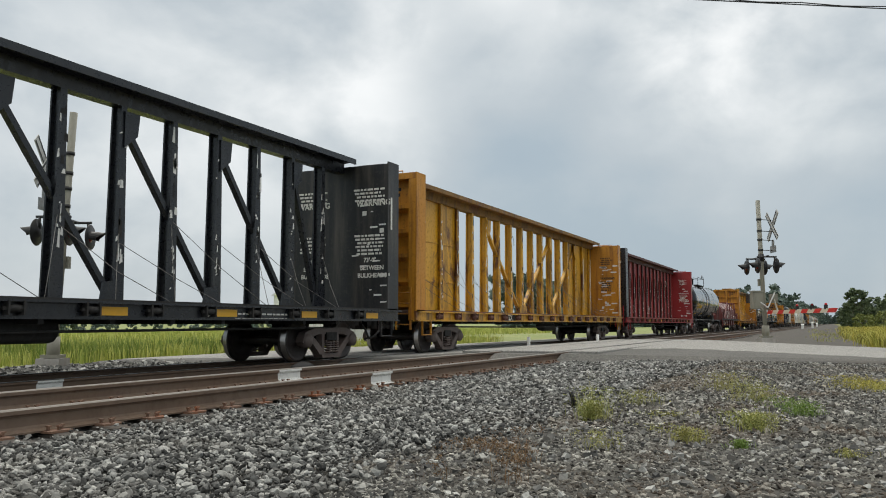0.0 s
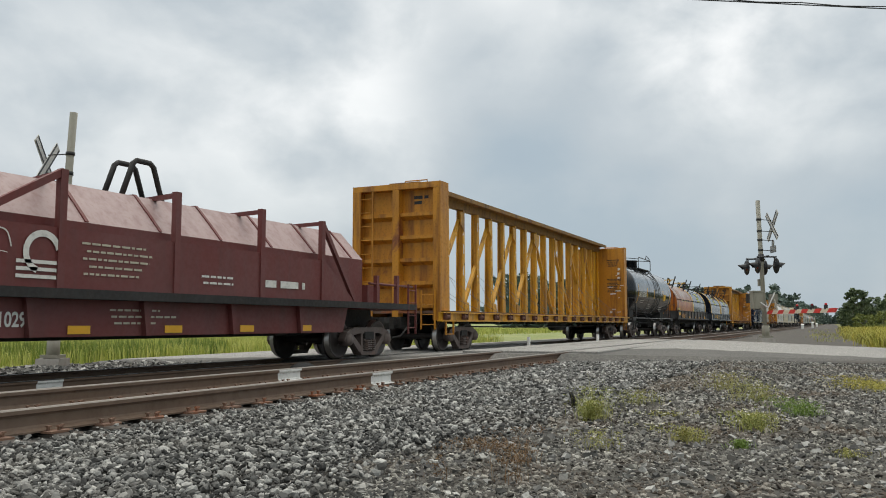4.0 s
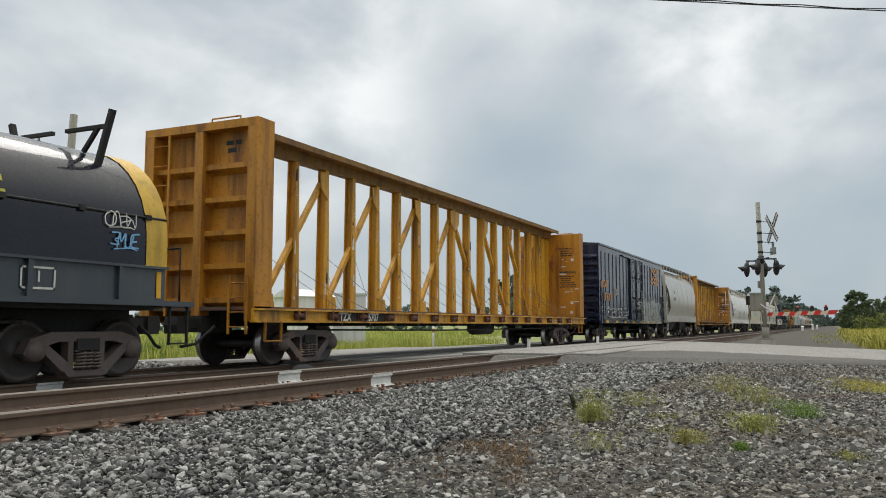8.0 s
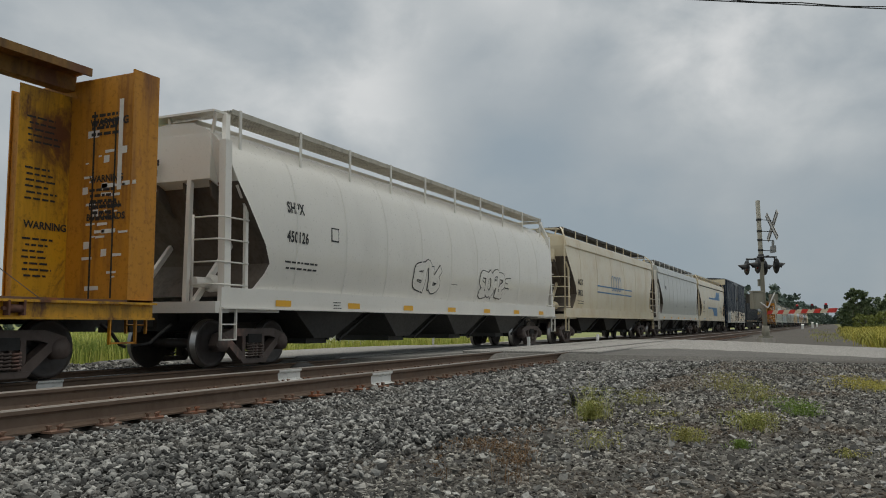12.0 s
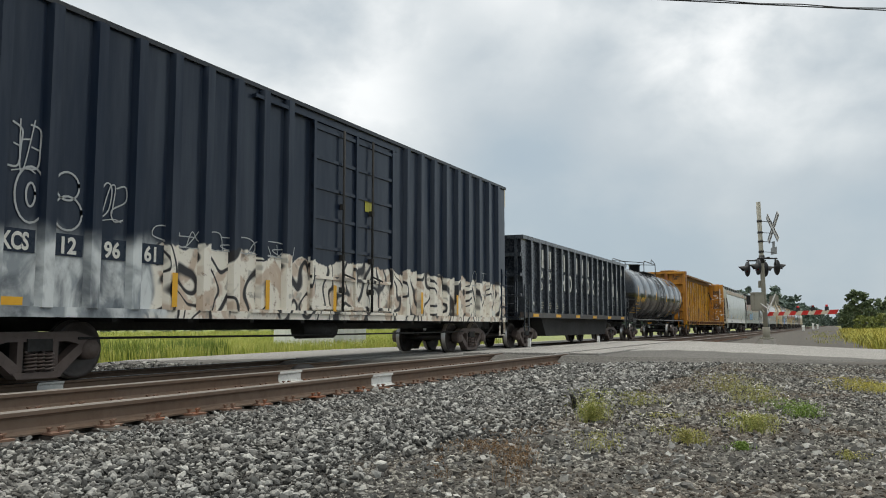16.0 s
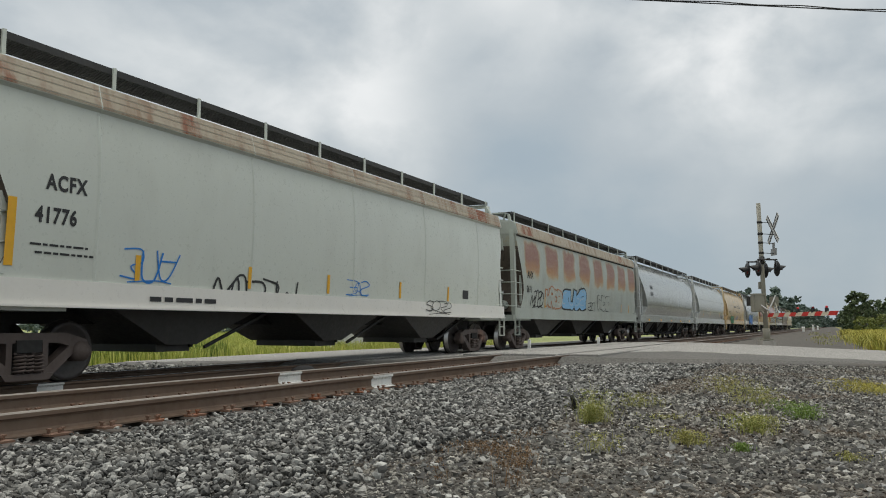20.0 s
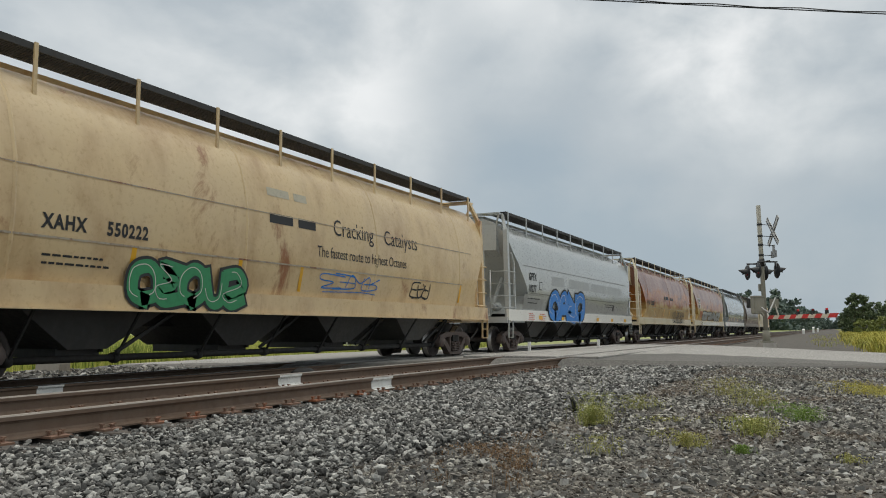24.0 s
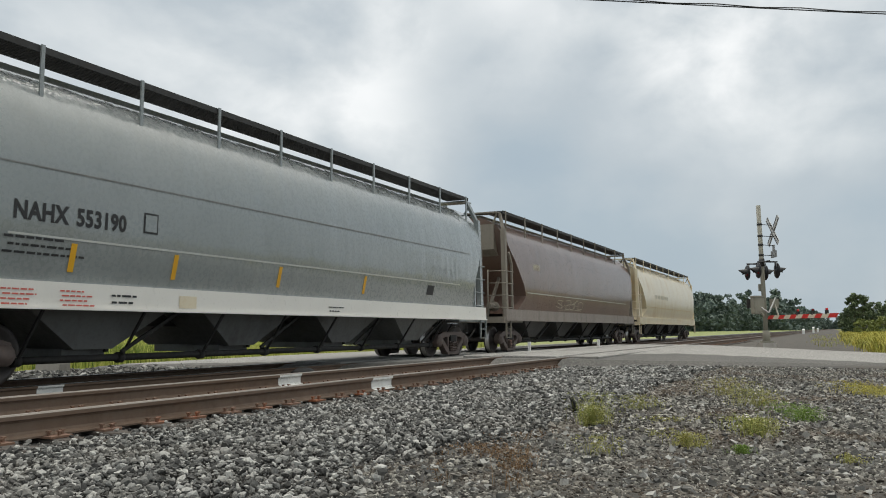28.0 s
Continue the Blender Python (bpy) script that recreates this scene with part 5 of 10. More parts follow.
def tree(x, y, h, r, seed, label, leaf=0.16, n=60, per=60, name="tree", foliage=None):
    g = np.random.default_rng(seed)
    rnd = random.Random(seed)
    e = thing(name, label, "tree")
    e.matrix_basis = pose(x, y, ground_z(y) - 0.05)
    bm = bmesh.new()
    top = Vector((rnd.uniform(-0.3, 0.3), rnd.uniform(-0.3, 0.3), h * 0.75))
    pipe(bm, [(0, 0, 0), top * 0.4, top], [h * 0.028, h * 0.02, h * 0.006], 8)
    clumps = []
    for k in range(9):
        a, z = k * 2.4 + rnd.random(), h * rnd.uniform(0.25, 0.7)
        q = Vector((math.cos(a), math.sin(a), 0)) * r * rnd.uniform(0.5, 0.85) + Vector((0, 0, z + h * 0.12))
        pipe(bm, [top * (z / (h * 0.75)), q * 0.6 + Vector((0, 0, z * 0.4)), q], [h * 0.01, h * 0.006, h * 0.003], 5)
    part("trunk", bm, BARK, e, "tapered trunk with limbs")
    for k in range(n):
        t = g.uniform(0.12, 1.0)
        rad = r * math.sqrt(max(0.05, 1 - ((t - 0.45) / 0.6) ** 2)) * g.uniform(0.3, 1.0)
        a = g.uniform(0, 2 * math.pi)
        clumps.append((rad * math.cos(a), rad * math.sin(a), h * t * 0.97, r * g.uniform(0.13, 0.27)))
    ob = new("crown", leaf_cloud("crown", np.array(clumps), per, leaf, foliage or LEAF, g))
    ob.parent = e


for i, (x, y, h, r) in enumerate(((112, -2.7, 5.1, 1.7), (116, -4.5, 4.1, 1.8), (125, -2.6, 3.7, 1.9), (124, -7.9, 5.0, 2.6), (113, -6.2, 3.9, 1.8), (150, -11.5, 5.2, 3.0), (135, -9.2, 4.6, 2.4), (165, -14.5, 5.0, 3.0), (150, -2.6, 4.2, 2.0))):
    tree(x, y, h, r, 300 + i, "leafy green roadside tree beyond the verge")
for i, (x, y, h, r) in enumerate(((92, -3.0, 1.7, 1.2), (86, -4.4, 1.9, 1.4), (98, -5.4, 2.3, 1.7), (80, -6.0, 1.9, 1.5), (74, -4.2, 1.2, 0.9), (90, -7.4, 2.3, 1.9), (104, -3.0, 2.0, 1.2))):
    tree(x, y, h, r, 330 + i, "low bushy shrub among the yellow weeds", 0.1, 34, 50, "shrub", BUSH)


def wood(name, label, pts, seed, leaf, per, depth, n):
    """A belt of trees along a line of (x, y, height), far off."""
    g = np.random.default_rng(seed)
    pts = np.array(pts, dtype=float)
    t = g.uniform(0, len(pts) - 1.001, n)
    i = t.astype(int)
    f = (t - i)[:, None]
    p = pts[i] * (1 - f) + pts[i + 1] * f
    hump = 0.72 + 0.2 * np.sin(t * 9.0 + seed) + 0.14 * np.sin(t * 23.0 + 1.0) + g.normal(0, 0.05, n)
    z = p[:, 2] * (0.35 + 0.65 * hump) * g.random(n) ** 0.8
    clumps = np.stack([p[:, 0] + g.normal(0, depth, n), p[:, 1] + g.normal(0, depth, n), z - 0.3, p[:, 2] * g.uniform(0.07, 0.15, n)], axis=1)
    return tagged(new(name, leaf_cloud(name, clumps, per, leaf, LEAF_HAZED, g)), label, "woods", kind="stuff")


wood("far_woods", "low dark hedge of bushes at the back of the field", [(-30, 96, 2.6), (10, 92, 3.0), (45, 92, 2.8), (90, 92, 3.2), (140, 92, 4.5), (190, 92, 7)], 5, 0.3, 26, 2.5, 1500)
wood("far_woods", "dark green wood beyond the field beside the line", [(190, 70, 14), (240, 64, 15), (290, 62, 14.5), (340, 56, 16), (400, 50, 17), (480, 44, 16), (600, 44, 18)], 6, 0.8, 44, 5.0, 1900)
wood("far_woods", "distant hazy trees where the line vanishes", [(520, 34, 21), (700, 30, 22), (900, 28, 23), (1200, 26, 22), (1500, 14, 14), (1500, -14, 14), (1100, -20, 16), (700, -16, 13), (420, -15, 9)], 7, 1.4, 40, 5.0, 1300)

# ---- the train: shared parts ----
def make_wheelset():
    bm = bmesh.new()
    for s in (-1, 1):
        k = len(bm.verts)
        lathe(bm, [(0.0, -0.07), (0.10, -0.07), (0.12, -0.03), (0.19, 0.0), (0.33, -0.015), (0.37, -0.065), (0.435, -0.07), (0.45, 0.05), (0.475, 0.06), (0.47, 0.085),
                   (0.38, 0.085), (0.34, 0.03), (0.2, 0.03), (0.12, 0.07), (0.0, 0.08)], 28)
        shift(bm, pose(0, s * GAUGE, 0, 0, 0, 0 if s < 0 else 180), k)
    pipe(bm, [(0, -1.08, 0), (0, 1.08, 0)], 0.085, 10)
    me = finish("wheelset", bm, [WHEEL, TREAD])
    for p in me.polygons:
        r = math.hypot(p.center.x, p.center.z)
        if 0.425 < r < 0.452 and abs(p.normal.y) < 0.5:
            p.material_index = 1
    return me


def make_sideframe():
    """A cast truck side: pedestals, arched top member, tension members and the spring seat."""
    bm = bmesh.new()
    y0, y1 = -0.09, 0.09
    prism(bm, [(-1.08, 0.42), (-0.98, 0.62), (-0.62, 0.72), (0.62, 0.72), (0.98, 0.62), (1.08, 0.42), (0.98, 0.36), (0.8, 0.36), (0.72, 0.52), (0.5, 0.58),
               (-0.5, 0.58), (-0.72, 0.52), (-0.8, 0.36), (-0.98, 0.36)], y0, y1)
    for s in (-1, 1):
        prism(bm, [(s * 0.84, 0.5), (s * 0.70, 0.55), (s * 0.24, 0.20), (s * 0.30, 0.10), (s * 0.42, 0.14)], y0, y1)
        prism(bm, [(s * 0.24, 0.6), (s * 0.33, 0.6), (s * 0.33, 0.14), (s * 0.24, 0.14)], y0 + 0.01, y1 - 0.01)
        lathe_at = pose(s * 0.889, 0, 0.45)
        k = len(bm.verts)
        lathe(bm, [(0.0, -0.16), (0.09, -0.16), (0.11, -0.13), (0.15, -0.12), (0.16, 0.1), (0.0, 0.1)], 14)
        shift(bm, lathe_at, k)
    prism(bm, [(-0.42, 0.16), (0.42, 0.16), (0.34, 0.07), (-0.34, 0.07)], y0 - 0.02, y1 + 0.02)
    bmesh.ops.bevel(bm, geom=[e for e in bm.edges if e.calc_length() > 0.12 and e.is_manifold and e.calc_face_angle(0) > 0.9], offset=0.012, segments=1, affect="EDGES")
    return finish("sideframe", bm, TRUCK)


def make_springs():
    bm = bmesh.new()
    r = 0.072
    pipe(bm, [(r * math.cos(a * math.pi / 4), r * math.sin(a * math.pi / 4), 0.17 + 0.27 * a / 44) for a in range(45)], 0.018, 5)
    return finish("spring", bm, TRUCK)


def make_bolster():
    bm = bmesh.new()
    box(bm, -0.2, 0.2, -1.12, 1.12, 0.45, 0.62)
    box(bm, -0.16, 0.16, -0.9, 0.9, 0.35, 0.45)
    box(bm, -0.3, 0.3, -0.3, 0.3, 0.6, 0.86)
    for s in (-1, 1):
        box(bm, s * 0.5 - 0.05, s * 0.5 + 0.05, -0.85, 0.85, 0.35, 0.5)
        for y in (-0.62, 0.62):
            box(bm, s * 0.42 - 0.04, s * 0.42 + 0.04, y - 0.09, y + 0.09, 0.3, 0.62)
    return finish("truck", bm, UNDER)


M_WHEELSET, M_SIDE, M_SPRING, M_BOLSTER = make_wheelset(), make_sideframe(), make_springs(), make_bolster()
WHEELS = []


def trucks(car, x):
    """Two four-wheeled trucks, x metres before and behind the middle of the car."""
    for s in (-1, 1):
        tr = again("truck", M_BOLSTER, car, pose(s * x, 0, 0), "grimy cast-steel four-wheeled truck")
        for y in (-1, 1):
            again("sideframe", M_SIDE, tr, pose(0, y * 1.0, 0))
            for k in (-0.14, 0.0, 0.14):
                again("spring", M_SPRING, tr, pose(k, y * (1.11 if k else 1.09), 0))
        for k in (-1, 1):
            WHEELS.append((again("wheelset", M_WHEELSET, tr, pose(k * 0.889, 0, 0.45)), k))


def coupler(car, x):
    """Draft gear, knuckle couplers and air hoses at both ends; x is half the car's length."""
    for s in (-1, 1):
        bm = bmesh.new()
        box(bm, s * (x - 0.9), s * x, -0.18, 0.18, 0.68, 1.0)
        box(bm, s * x, s * (x + 0.42), -0.09, 0.09, 0.76, 0.94)
        prism(bm, [(s * (x + 0.36), 0.66), (s * (x + 0.62), 0.66), (s * (x + 0.66), 0.82), (s * (x + 0.62), 0.98), (s * (x + 0.36), 0.98)], -0.17, 0.15)
        part("coupler", bm, UNDER, car, "rusty knuckle coupler")
        bm = bmesh.new()
        pipe(bm, [(s * (x - 0.1), -0.42, 0.8), (s * (x + 0.12), -0.42, 0.66), (s * (x + 0.35), -0.36, 0.47), (s * (x + 0.6), -0.22, 0.42)], 0.03, 6)
        part("air_hose", bm, UNDER, car)


def ladder(car, x, y, z0, z1, w, material, n, along="x", lean=0.0):
    """Two stiles and n rungs; along: the way the rungs run."""
    bm = bmesh.new()
    a, b = ((x - w / 2, y), (x + w / 2, y)) if along == "x" else ((x, y - w / 2), (x, y + w / 2))
    for p in (a, b):
        beam(bm, (p[0], p[1], z0), (p[0], p[1] + lean, z1), 0.045, 0.03)
    for i in range(n):
        k = (i + 0.5) / n
        z, dy = z0 + (z1 - z0) * k, lean * k
        pipe(bm, [(a[0], a[1] + dy, z), (b[0], b[1] + dy, z)], 0.014, 5)
    part("ladder", bm, material, car, "steel ladder")


def grab(car, pts, material=UNDER, r=0.018, name="grab_iron"):
    bm = bmesh.new()
    pipe(bm, pts, r, 5)
    return part(name, bm, material, car)


# ---- lettering, marks and spray paint on a car's side ----
def text_mesh(body, size, bold=0.0, spread=1.0):
    cu = bpy.data.curves.new("lettering", "FONT")
    cu.body, cu.size, cu.offset, cu.space_character = body, size, bold, spread
    cu.resolution_u = 3
    ob = bpy.data.objects.new("lettering", cu)
    scene.collection.objects.link(ob)
    bpy.context.view_layer.update()
    me = bpy.data.meshes.new_from_object(ob.evaluated_get(bpy.context.evaluated_depsgraph_get()))
    bpy.data.objects.remove(ob)
    bpy.data.curves.remove(cu)
    return me


TEXTS = []


def letter(car, body, x, z, size, surf, material, bold=0.0, spread=1.0, wide=1.0, face="side", off=0.008, name="lettering", label=""):
    """Words on a surface: surf gives the side's half-width at a height; face "front" faces the way the car goes."""
    me = text_mesh(body, size, bold * size * 1.7, spread)
    for v in me.vertices:
        tx, tz = v.co.x * wide, v.co.y
        if face == "side":
            v.co = (x + tx, -surf(z + tz) - off, z + tz)
        else:
            v.co = (surf(z + tz) - off, x - tx, z + tz)
    me.materials.clear()
    me.materials.append(material)
    ob = new(name, me)
    ob.parent = car
    return tagged(ob, label)


def patch(bm, pts, surf, off):
    """A flat outline of (x, z) laid on the side."""
    vs = [bm.verts.new((x, -surf(z) - off, z)) for x, z in pts]
    bm.faces.new(vs)


def plate(car, x0, x1, z0, z1, surf, material, name="marking", off=0.006, label=""):
    bm = bmesh.new()
    n = max(1, int((z1 - z0) / 0.25))
    for i in range(n):
        a, b = z0 + (z1 - z0) * i / n, z0 + (z1 - z0) * (i + 1) / n
        patch(bm, [(x0, a), (x1, a), (x1, b), (x0, b)], surf, off)
    return part(name, bm, material, car, label)


def bars(car, x, z, w, lines, surf, material, h=0.05, gap=0.05, seed=0, off=0.007, face="side"):
    """Small print that cannot be read."""
    rnd = random.Random(seed)
    bm = bmesh.new()
    for i in range(lines):
        zz = z - i * (h + gap)
        xx = x + (rnd.random() * 0.1 * w if i else 0)
        end = x + w * (0.65 + 0.35 * rnd.random())
        while xx < end:
            k = min(rnd.uniform(1.2, 3.5) * h, end - xx)
            if face == "side":
                patch(bm, [(xx, zz), (xx + k, zz), (xx + k, zz + h * 0.62), (xx, zz + h * 0.62)], surf, off)
            else:
                f = surf(zz) - off
                bm.faces.new([bm.verts.new(p) for p in ((f, x - (xx - x), zz), (f, x - (xx + k - x), zz), (f, x - (xx + k - x), zz + h), (f, x - (xx - x), zz + h))])
            xx += k + h * 0.6
    return tagged(part("small_print", bm, material, car), "faded rows of small stencilled print", kind="stuff")


def ribbon(bm, pts, w, surf, off):
    pts = [Vector((p[0], p[1])) for p in pts]
    edge = []
    for i, p in enumerate(pts):
        d = pts[min(i + 1, len(pts) - 1)] - pts[max(i - 1, 0)]
        d = Vector((1, 0)) if d.length < 1e-6 else d.normalized()
        n = Vector((-d.y, d.x)) * w / 2
        edge.append([bm.verts.new((q.x, -surf(q.y) - off, q.y)) for q in (p + n, p - n)])
    for a, b in zip(edge, edge[1:]):
        bm.faces.new((a[0], a[1], b[1], b[0]))


# strokes of made-up letter forms in a unit box
FORMS = [[[(0.0, 0.95), (0.85, 1.0), (0.4, 0.6), (0.95, 0.4), (0.8, 0.02), (0.0, 0.05)]],
         [[(0.55, 1.0), (0.05, 0.75), (0.1, 0.15), (0.55, 0.0), (0.95, 0.3), (0.9, 0.8), (0.5, 1.0)]],
         [[(0.0, 0.0), (0.12, 0.95), (0.5, 0.4), (0.88, 0.95), (1.0, 0.0)]],
         [[(0.95, 0.9), (0.35, 1.0), (0.05, 0.72), (0.9, 0.4), (0.7, 0.0), (0.0, 0.08)]],
         [[(0.95, 1.0), (0.12, 0.9), (0.05, 0.5), (0.12, 0.08), (1.0, 0.0)], [(0.08, 0.5), (0.7, 0.52)]],
         [[(0.0, 0.0), (0.3, 0.95), (0.65, 0.95), (1.0, 0.0)], [(0.2, 0.4), (0.85, 0.36)]],
         [[(0.05, 0.0), (0.1, 1.0), (0.85, 0.9), (0.75, 0.5), (0.15, 0.5)], [(0.4, 0.5), (1.0, 0.0)]],
         [[(0.0, 1.0), (0.2, 0.1), (0.7, 0.05), (0.95, 1.0)]]]


def glide(pts, n=5):
    """A smooth line through the points."""
    pts = [Vector(p) for p in pts]
    out = []
    for i in range(len(pts) - 1):
        p0, p1, p2, p3 = pts[max(i - 1, 0)], pts[i], pts[i + 1], pts[min(i + 2, len(pts) - 1)]
        for k in range(n):
            u = k / n
            out.append(0.5 * (2 * p1 + (p2 - p0) * u + (2 * p0 - 5 * p1 + 4 * p2 - p3) * u * u + (3 * p1 - p0 - 3 * p2 + p3) * u ** 3))
    return out + [pts[-1]]


def form(rnd, x, z, w, h, slant, last=-1):
    """Strokes of one letter form, shaken a little, in a box."""
    i = rnd.choice([k for k in range(len(FORMS)) if k != last])
    fx, fz = rnd.choice((0, 0, 1)), rnd.choice((0, 1, 1))
    return i, [glide([(x + w * (p + rnd.uniform(-0.06, 0.06)) + slant * h * (q - 0.5), z + h * (q + rnd.uniform(-0.05, 0.05))) for p, q in [(abs(fx - a), abs(fz - b)) for a, b in run]]) for run in FORMS[i]]


def scrawl(car, x, z, w, h, surf, material, seed, strokes=2, width=0.03, off=0.01):
    """A quick tag of a few letter forms and a flick of spray paint."""
    rnd = random.Random(seed)
    bm = bmesh.new()
    n = max(strokes, int(w / h * 0.8))
    slant, last = rnd.uniform(0.05, 0.3), -1
    for i in range(n):
        hh = h * rnd.uniform(0.7, 1.0)
        last, runs = form(rnd, x + w * i / n, z + rnd.uniform(0, h - hh), w / n * rnd.uniform(1.2, 1.7), hh, slant, last)
        for run in runs:
            ribbon(bm, run, width * rnd.uniform(0.7, 1.0), surf, off + i * 0.0006)
    ribbon(bm, glide([(x + 0.1 * w, z - 0.02), (x + 0.7 * w, z + 0.05 * h), (x + 1.02 * w, z - 0.01)]), width * 0.6, surf, off + 0.008)
    return part("spray_tag", bm, material, car, "scrawled spray-paint tag")


def bubble(car, x, z, w, h, n, surf, fill, line, seed, width=0.05, off=0.010, low=None):
    """A spray-painted piece of n fat letter forms, each with an outline and a thin highlight."""
    rnd = random.Random(seed)
    last, slant = -1, rnd.uniform(0.0, 0.15)
    for i in range(n):
        fb, lb, hb = bmesh.new(), bmesh.new(), bmesh.new()
        lw = w / n
        fat = min(lw * 0.42, h * 0.34)
        last, runs = form(rnd, x + lw * i + fat * 0.45, z + fat * 0.55, lw * 1.35 - fat * 0.8, h * rnd.uniform(0.92, 1.06) - fat * 1.1, slant, last)
        o = off + 0.0016 * i
        for k, run in enumerate(runs):
            ends = [run[0] + (run[0] - run[1]).normalized() * fat * 0.3] + run + [run[-1] + (run[-1] - run[-2]).normalized() * fat * 0.3]
            rim = [ends[0] + (ends[0] - ends[1]).normalized() * width] + ends[1:-1] + [ends[-1] + (ends[-1] - ends[-2]).normalized() * width]
            ribbon(lb, rim, fat + 2 * width, surf, o + 0.0003 * k)
            ribbon(fb, ends, fat, surf, o + 0.006 + 0.0003 * k)
            ribbon(hb, [p + Vector((-0.3 * fat, 0.12 * fat)) for p in run[2:-3]], width * 0.3, surf, o + 0.011)
        shape = part("spray_letter", fb, fill, car, "fat spray-painted letter shape")
        part("outline", lb, line, shape)
        part("highlight", hb, G_WHITE, shape)


def splash(car, x0, x1, z0, z1, surf, material, seed, n=26, off=0.009):
    """A worn, ragged coat of old spray paint along the lower side."""
    rnd = random.Random(seed)
    bm = bmesh.new()
    step = (x1 - x0) / n
    tops = [z0 + (z1 - z0) * rnd.uniform(0.55, 1.0) for _ in range(n + 1)]
    for i in range(n):
        a, b = x0 + step * i, x0 + step * (i + 1)
        patch(bm, [(a, z0), (b, z0), (b, tops[i + 1]), ((a + b) / 2, max(tops[i], tops[i + 1]) * 1.02), (a, tops[i])], surf, off)
    bmesh.ops.remove_doubles(bm, verts=bm.verts, dist=0.001)
    return part("old_spray_coat", bm, material, car, "worn ragged coat of old spray paint")


def reflectors(car, x0, x1, n, z, surf, w=0.45, h=0.1, material=None):
    for i in range(n):
        x = x0 + (x1 - x0) * (i + 0.5) / n
        plate(car, x - w / 2, x + w / 2, z, z + h, surf, material or REFLECT, "reflector", 0.008)


def uprights(car, xs, z0, z1, surf, material=None, w=0.11):
    for x in xs:
        plate(car, x - w / 2, x + w / 2, z0, z1, surf, material or REFLECT, "reflector", 0.012)


